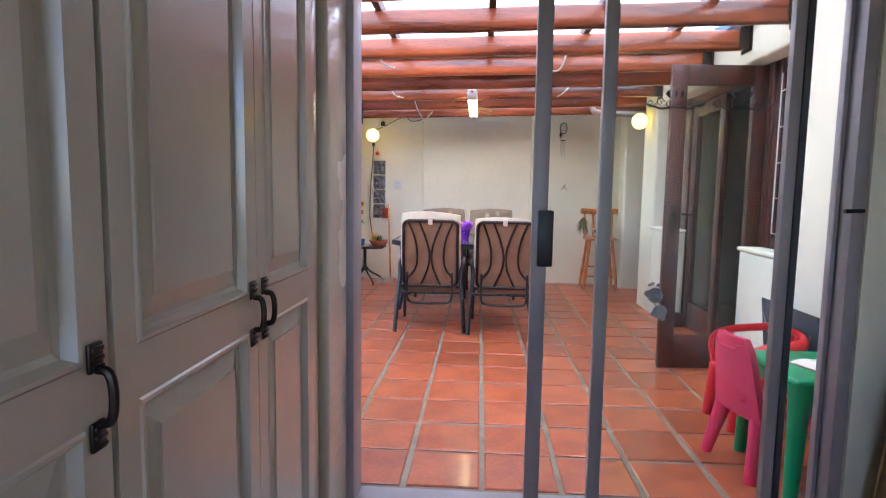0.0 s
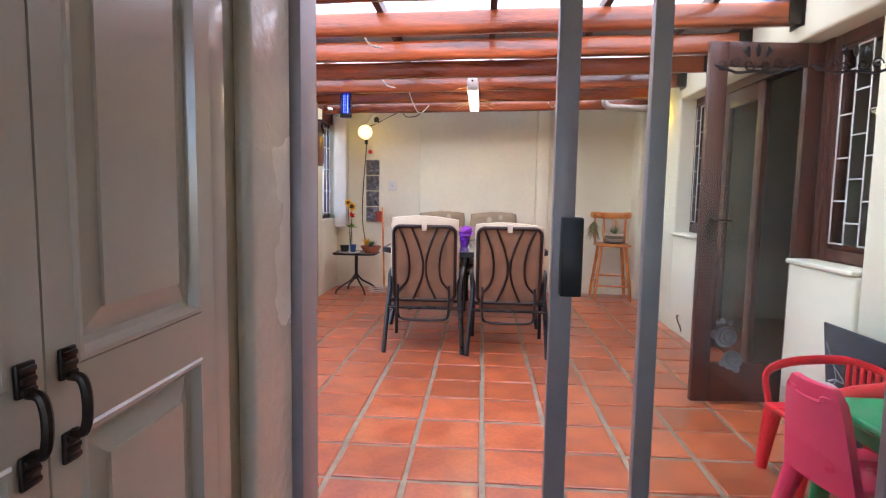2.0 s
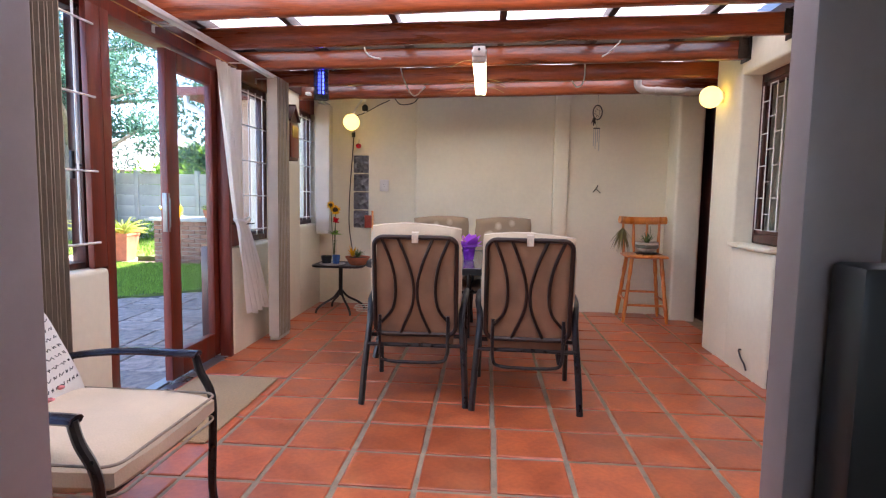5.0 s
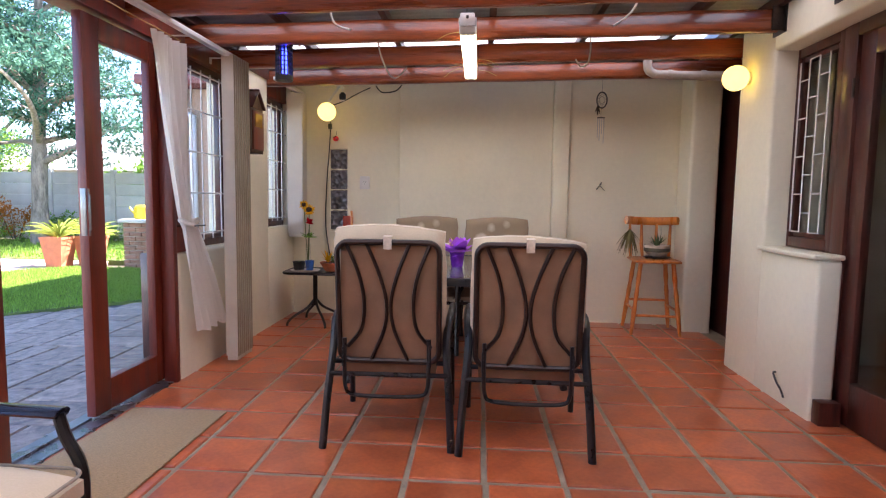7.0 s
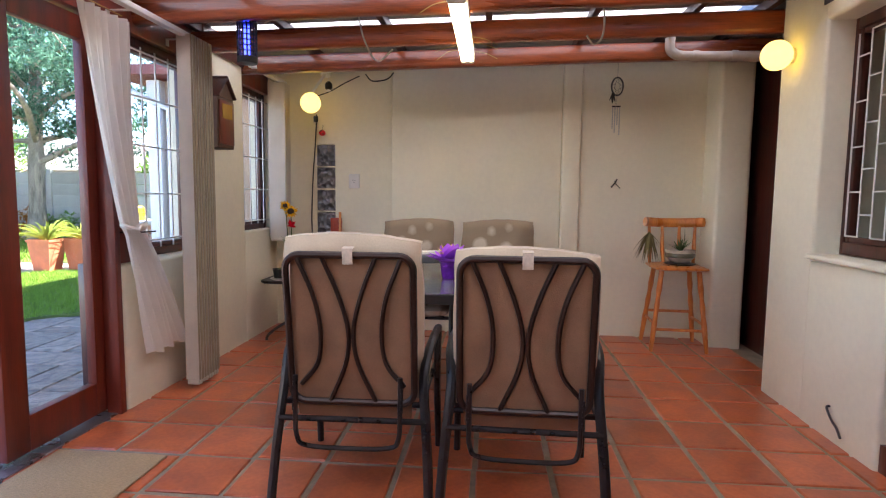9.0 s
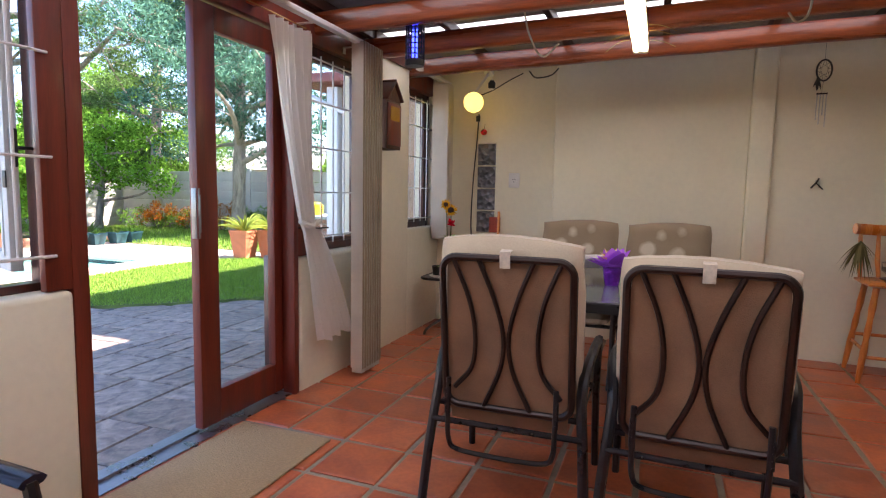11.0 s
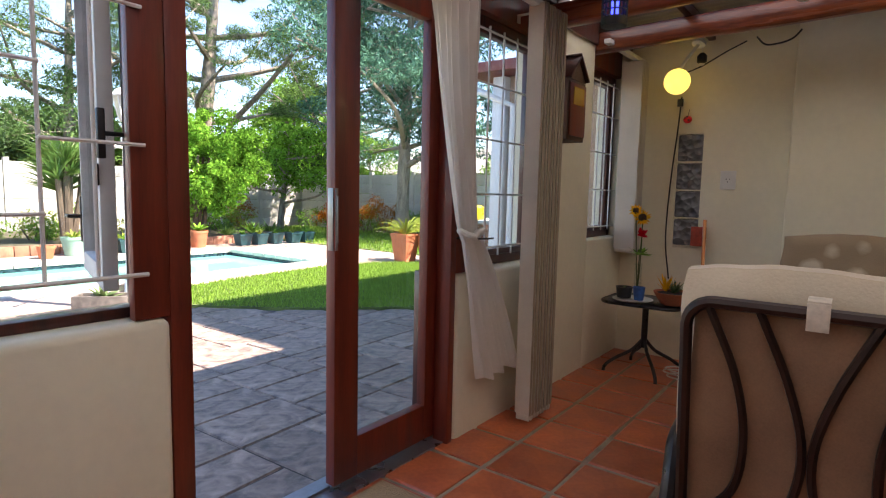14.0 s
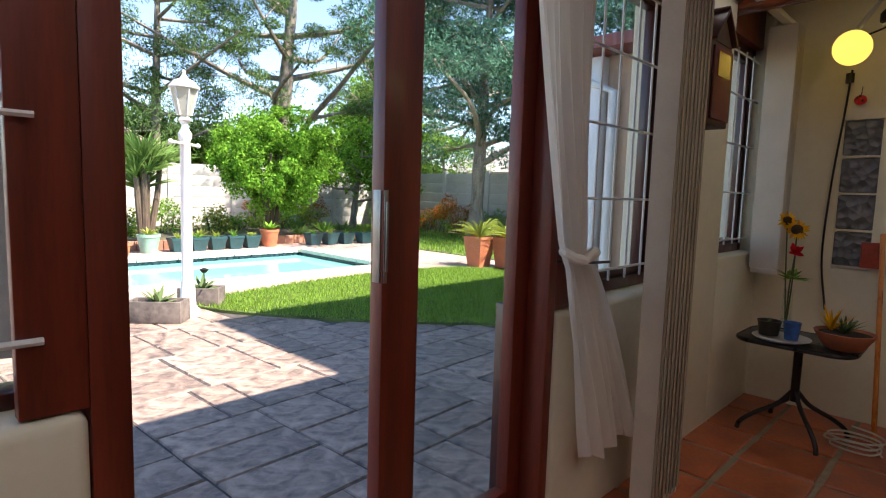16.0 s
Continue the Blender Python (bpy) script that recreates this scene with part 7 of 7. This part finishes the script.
lathe(bm, [(0.06, 1.925), (0.118, 2.165), (0.12, 2.175)], seg=6)
part("lantern_glass", bm, FROST, gl_, "frosted lantern panes")
for k in range(6):
    a = k * math.pi / 3
    bm = bmesh.new()
    tube(bm, [(0.062 * math.cos(a), 0.062 * math.sin(a), 1.925), (0.122 * math.cos(a), 0.122 * math.sin(a), 2.175)], 0.007, 5)
    part("lantern_rib", bm, WHITE_POST, gl_)
bm = bmesh.new()
lathe(bm, [(0.138, 2.172), (0.14, 2.182), (0.09, 2.24), (0.035, 2.265), (0.03, 2.28), (0.012, 2.31), (0.018, 2.325), (0.0, 2.35)], seg=18)
part("lantern_cap", bm, WHITE_POST, gl_)


TROUGH = mat("weathered_trough_stone", (0.17, 0.14, 0.125), 0.85, vary=0.3, scale=7, bump=0.4, bscale=30)


def trough(at, w, d, h, turn, seed):
    t = thing("stone_trough", "grey stone planter trough with small succulents", "planter", "stone troughs", at=at, turn=turn)
    bm = bmesh.new()
    for b in ((-w / 2, w / 2, -d / 2, -d / 2 + 0.03), (-w / 2, w / 2, d / 2 - 0.03, d / 2), (-w / 2, -w / 2 + 0.03, -d / 2 + 0.03, d / 2 - 0.03), (w / 2 - 0.03, w / 2, -d / 2 + 0.03, d / 2 - 0.03)):
        box(bm, b[0], b[1], b[2], b[3], 0, h, bev=0.004)
    part("trough_body", bm, TROUGH, t)
    part("soil", B((-w / 2 + 0.03, w / 2 - 0.03, -d / 2 + 0.03, d / 2 - 0.03, 0.02, h - 0.04)), SOIL, t)
    petals(50, (0, 0, h - 0.04), 0.06, 0.24, SUCC, t, "succulents", up=0.5, w=0.25, seed=seed)


trough((-5.62, 6.13, GZ), 0.5, 0.24, 0.2, 48, 1)
trough((-6.06, 6.72, GZ), 0.42, 0.24, 0.2, 48, 2)
sl = thing("solar_light", "small dark solar stake light in trough", "stake light", at=(-6.04, 6.74, 0.1))
bm = bmesh.new()
tube(bm, [(0, 0, -0.03), (0, 0, 0.18)], 0.006, 6)
part("stake", bm, BLACK, sl)
bm = bmesh.new()
lathe(bm, [(0.02, 0.17), (0.045, 0.2), (0.045, 0.21), (0.0, 0.225)], seg=14)
part("cap", bm, BLACK, sl)

# brick barbecue with slab and yellow can
bq = tagged(new("brick_barbecue"), "low brick barbecue with concrete slab on lawn edge", "barbecue")
part("mortar_core", B((-5.29, -4.01, 11.71, 12.49, -0.16, 0.70)), MORTAR, bq)
for c in range(10):
    z = -0.08 + c * 0.078
    off = 0.11 if c % 2 else 0.0
    for k in range(7):
        x0 = max(-5.3, -5.3 + k * 0.22 - off)
        x1 = min(-4.0, -5.3 + (k + 1) * 0.22 - off - 0.012)
        if x1 - x0 > 0.05:
            part("brick", B((x0, x1, 11.69, 11.78, z, z + 0.067), bev=0.004), BRICK, bq)
    for k in range(4):
        y0 = max(11.795, 11.795 + k * 0.22 - off)
        y1 = min(12.5, 11.795 + (k + 1) * 0.22 - off - 0.012)
        if y1 - y0 > 0.05:
            part("brick", B((-5.31, -5.22, y0, y1, z, z + 0.067), bev=0.004), BRICK, bq)
part("slab", B((-5.36, -3.94, 11.64, 12.54, 0.70, 0.76), bev=0.008), CONC, bq, "concrete top slab")
yc = thing("watering_can", "yellow plastic watering can on barbecue slab", "watering can", at=(-5.05, 11.9, 0.76))
bm = bmesh.new()
lathe(bm, [(0.14, 0), (0.16, 0.02), (0.15, 0.2), (0.11, 0.24), (0.08, 0.24)], seg=20)
YEL = mat("yellow_plastic", (0.8, 0.55, 0.02), 0.4)
part("can_body", bm, YEL, yc)
bm = bmesh.new()
tube(bm, curve_pts([(-0.1, 0, 0.04), (-0.2, 0, 0.12), (-0.26, 0, 0.2)], 4), [0.03 - 0.002 * k for k in range(9)], 8)
part("spout", bm, YEL, yc)
bm = bmesh.new()
tube(bm, curve_pts([(0.08, 0, 0.17), (0.16, 0, 0.2), (0.18, 0, 0.12), (0.12, 0, 0.05)], 4), 0.012, 6)
part("handle", bm, YEL, yc)
t = tub("clay_pot", "pot with white flowers on barbecue slab", (-4.4, 12.0, 0.76), 0.16, 0.22, 0.14, CLAY, False)
petals(60, (0, 0, 0.1), 0.12, 0.32, LEAF_PALE, t, "foliage", up=0.8, w=0.2, seed=122, droop=0.3)

# ---- the house wing beyond the patio, and a neighbour's roof ----
hw = tagged(new("house_wing"), "two-storey plastered house wing beyond patio", "house")
part("wall", B((-1.38, 7.0, 8.345, 16.0, -0.2, 5.2)), PLASTER_OUT, hw)
part("low_wall", B((-2.55, -1.385, 8.62, 12.0, -0.2, 2.35)), mat("tan_outside_plaster", (0.5, 0.33, 0.22), 0.85, vary=0.12, scale=3, bump=0.2, bscale=40), hw, "tan plastered side wall")
part("corner_column", B((-2.64, -2.50, 8.52, 8.66, -0.2, 2.34), bev=0.01), WHITE_POST, hw, "white corner column")
part("eave", B((-2.95, -1.385, 8.36, 12.2, 2.36, 2.46), bev=0.01), mat("red_fascia", (0.22, 0.06, 0.05), 0.6), hw, "red painted eave")
bm = bmesh.new()
tube(bm, [(-2.85, 8.42, 2.36), (-2.85, 8.42, 2.25), (-2.42, 8.57, 2.05), (-2.42, 8.57, -0.08)], 0.04, 10)
part("downpipe", bm, WHITE_POST, hw, "white downpipe")
part("roof", B((-1.5, 7.2, 8.3, 16.2, 5.2, 5.32)), ROOF_TILE, hw)
hm = tagged(new("main_house"), "plastered main house beside patio", "house")
part("wall", B((2.96, 9.0, 2.0, 2.29, -0.2, 2.6), (6.11, 9.0, 2.3, 8.3, -0.2, 2.6), (3.03, 6.1, 6.91, 8.3, -0.2, 2.6)), PLASTER_OUT, hm)
part("roof", B((2.63, 9.2, 1.8, 8.28, 2.63, 2.72)), ROOF_TILE, hm)
part("hall_roof", B((-1.4, 2.62, -3.0, 2.5, 2.63, 2.72)), ROOF_TILE, hm)
nb = tagged(new("neighbour_house"), "neighbouring house with grey tiled roof beyond wall", "house")
part("wall", B((-22.0, -6.0, 27.0, 34.0, -0.2, 2.3)), PLASTER_OUT, nb)
vs, fs = [], []
for k in range(13):
    a = k / 12
    z = 2.2 + 1.5 * a + (0.05 if k % 2 else 0.0)
    vs += [(-22.5, 26.5 + 4 * a, z), (-5.5, 26.5 + 4 * a, z)]
for k in range(12):
    fs.append((2 * k, 2 * k + 1, 2 * k + 3, 2 * k + 2))
b = len(vs)
vs += [(-22.5, 34.5, 2.2), (-5.5, 34.5, 2.2)]
fs += [(b - 2, b - 1, b + 1, b), (0, b - 2, b), (1, b + 1, b - 1)]
raw("roof", vs, fs, ROOF_TILE, nb)

# ---- stamped stone paving ----
pv = tagged(part("pavement_patio", B((-6.2, -1.38, -4.0, 9.6, -0.3, GZ - 0.012)), STONE_JOINT), "stamped stone patio paving outside garden door", "pavement", kind="structure")
PAVE_TURN = 3.0
TURN_P = radians(PAVE_TURN)
cs_, sn_ = math.cos(TURN_P), math.sin(TURN_P)
rp = random.Random(19)


def split(x0, x1, y0, y1, depth):
    w, h = x1 - x0, y1 - y0
    if (w < 0.62 and h < 0.62 and rp.random() < 0.75) or (w < 0.34 or h < 0.34) or depth > 9:
        return [(x0, x1, y0, y1)]
    if w * rp.uniform(0.8, 1.25) > h:
        c = x0 + w * rp.choice((0.35, 0.4, 0.5, 0.6, 0.65))
        return split(x0, c, y0, y1, depth + 1) + split(c, x1, y0, y1, depth + 1)
    c = y0 + h * rp.choice((0.35, 0.4, 0.5, 0.6, 0.65))
    return split(x0, x1, y0, c, depth + 1) + split(x0, x1, c, y1, depth + 1)


count, rest = 0, []
slabs = []
for i in range(-6, 6):
    for j in range(-6, 6):
        slabs += split(i * 1.6, i * 1.6 + 1.6, j * 1.6, j * 1.6 + 1.6, 0)
for x0, x1, y0, y1 in slabs:
    cx, cy = (x0 + x1) / 2, (y0 + y1) / 2
    wx, wy = -3.6 + cx * cs_ - cy * sn_, 5.2 + cx * sn_ + cy * cs_
    if not (-6.05 < wx < -1.25 and -3.5 < wy < 9.3) or inside(wx, wy, LAWN) or (wx < -6.0 and wy > 6.0):
        continue
    g = 0.005
    near = wy > 4.2 and wx > -4.6
    bm = bmesh.new()
    hx, hy = (x1 - x0) / 2 - g, (y1 - y0) / 2 - g
    vs4 = [bm.verts.new((sx * hx + rp.uniform(-0.006, 0.006), sy * hy + rp.uniform(-0.006, 0.006), 0)) for sx, sy in ((-1, -1), (1, -1), (1, 1), (-1, 1))]
    top4 = [bm.verts.new((v.co.x * (1 - 0.007 / hx), v.co.y * (1 - 0.007 / hy), 0.014 + rp.uniform(-0.002, 0.002))) for v in vs4]
    bm.faces.new(top4)
    for k in range(4):
        bm.faces.new((vs4[k], vs4[(k + 1) % 4], top4[(k + 1) % 4], top4[k]))
    if near and count < 290:
        o = part("paving_stone", bm, STONE, pv)
        o.matrix_basis = Matrix.Translation((wx, wy, GZ - 0.016)) @ pose(0, 0, 0, 0, 0, PAVE_TURN)
        count += 1
    else:
        bmesh.ops.transform(bm, matrix=Matrix.Translation((wx, wy, GZ - 0.016)) @ pose(0, 0, 0, 0, 0, PAVE_TURN), verts=bm.verts)
        me = bpy.data.meshes.new("tmp")
        bm.to_mesh(me)
        bm.free()
        rest.append(me)
if rest:
    vs, fs = [], []
    for me in rest:
        b = len(vs)
        vs += [tuple(v.co) for v in me.vertices]
        fs += [tuple(b + i for i in p.vertices) for p in me.polygons]
        bpy.data.meshes.remove(me)
    o = raw("far_paving_stones", vs, fs, STONE, pv)
    o["kind"] = "stuff"

# ---- terracotta floor tiles ----
TP, TX, TY = 0.336, -0.549, 5.41
protos = []
rt_ = random.Random(5)
for k in range(6):
    bm = bmesh.new()
    h = 0.1555
    def ringv(s, z, jit):
        return [bm.verts.new((sx * (h - s) + rt_.uniform(-jit, jit), sy * (h - s) + rt_.uniform(-jit, jit), z)) for sx, sy in ((-1, -1), (1, -1), (1, 1), (-1, 1))]
    r0, r1, r2 = ringv(0, -0.008, 0.002), ringv(0.001, -0.003, 0.002), ringv(0.007, 0.0, 0.001)
    for a, b in ((r0, r1), (r1, r2)):
        for q in range(4):
            bm.faces.new((a[q], a[(q + 1) % 4], b[(q + 1) % 4], b[q]))
    bm.faces.new(r2)
    me = bpy.data.meshes.new("floor_tile")
    bm.to_mesh(me)
    bm.free()
    me.materials.append(TERRA)
    protos.append(me)
for i in range(-3, 11):
    for j in range(-10, 9):
        x, y = TX + TP * (i + 0.5), TY + TP * (j + 0.5)
        if not (-1.16 < x < 2.95 and YD + 0.05 < y < 8.2):
            continue
        o = new("floor_tile", protos[rt_.randrange(6)])
        o.parent = sub
        o.matrix_basis = pose(x + rt_.uniform(-0.003, 0.003), y + rt_.uniform(-0.004, 0.004), 0.0, rt_.uniform(-0.15, 0.15), rt_.uniform(-0.15, 0.15), rt_.uniform(-0.5, 0.5) + 90 * rt_.randrange(4))
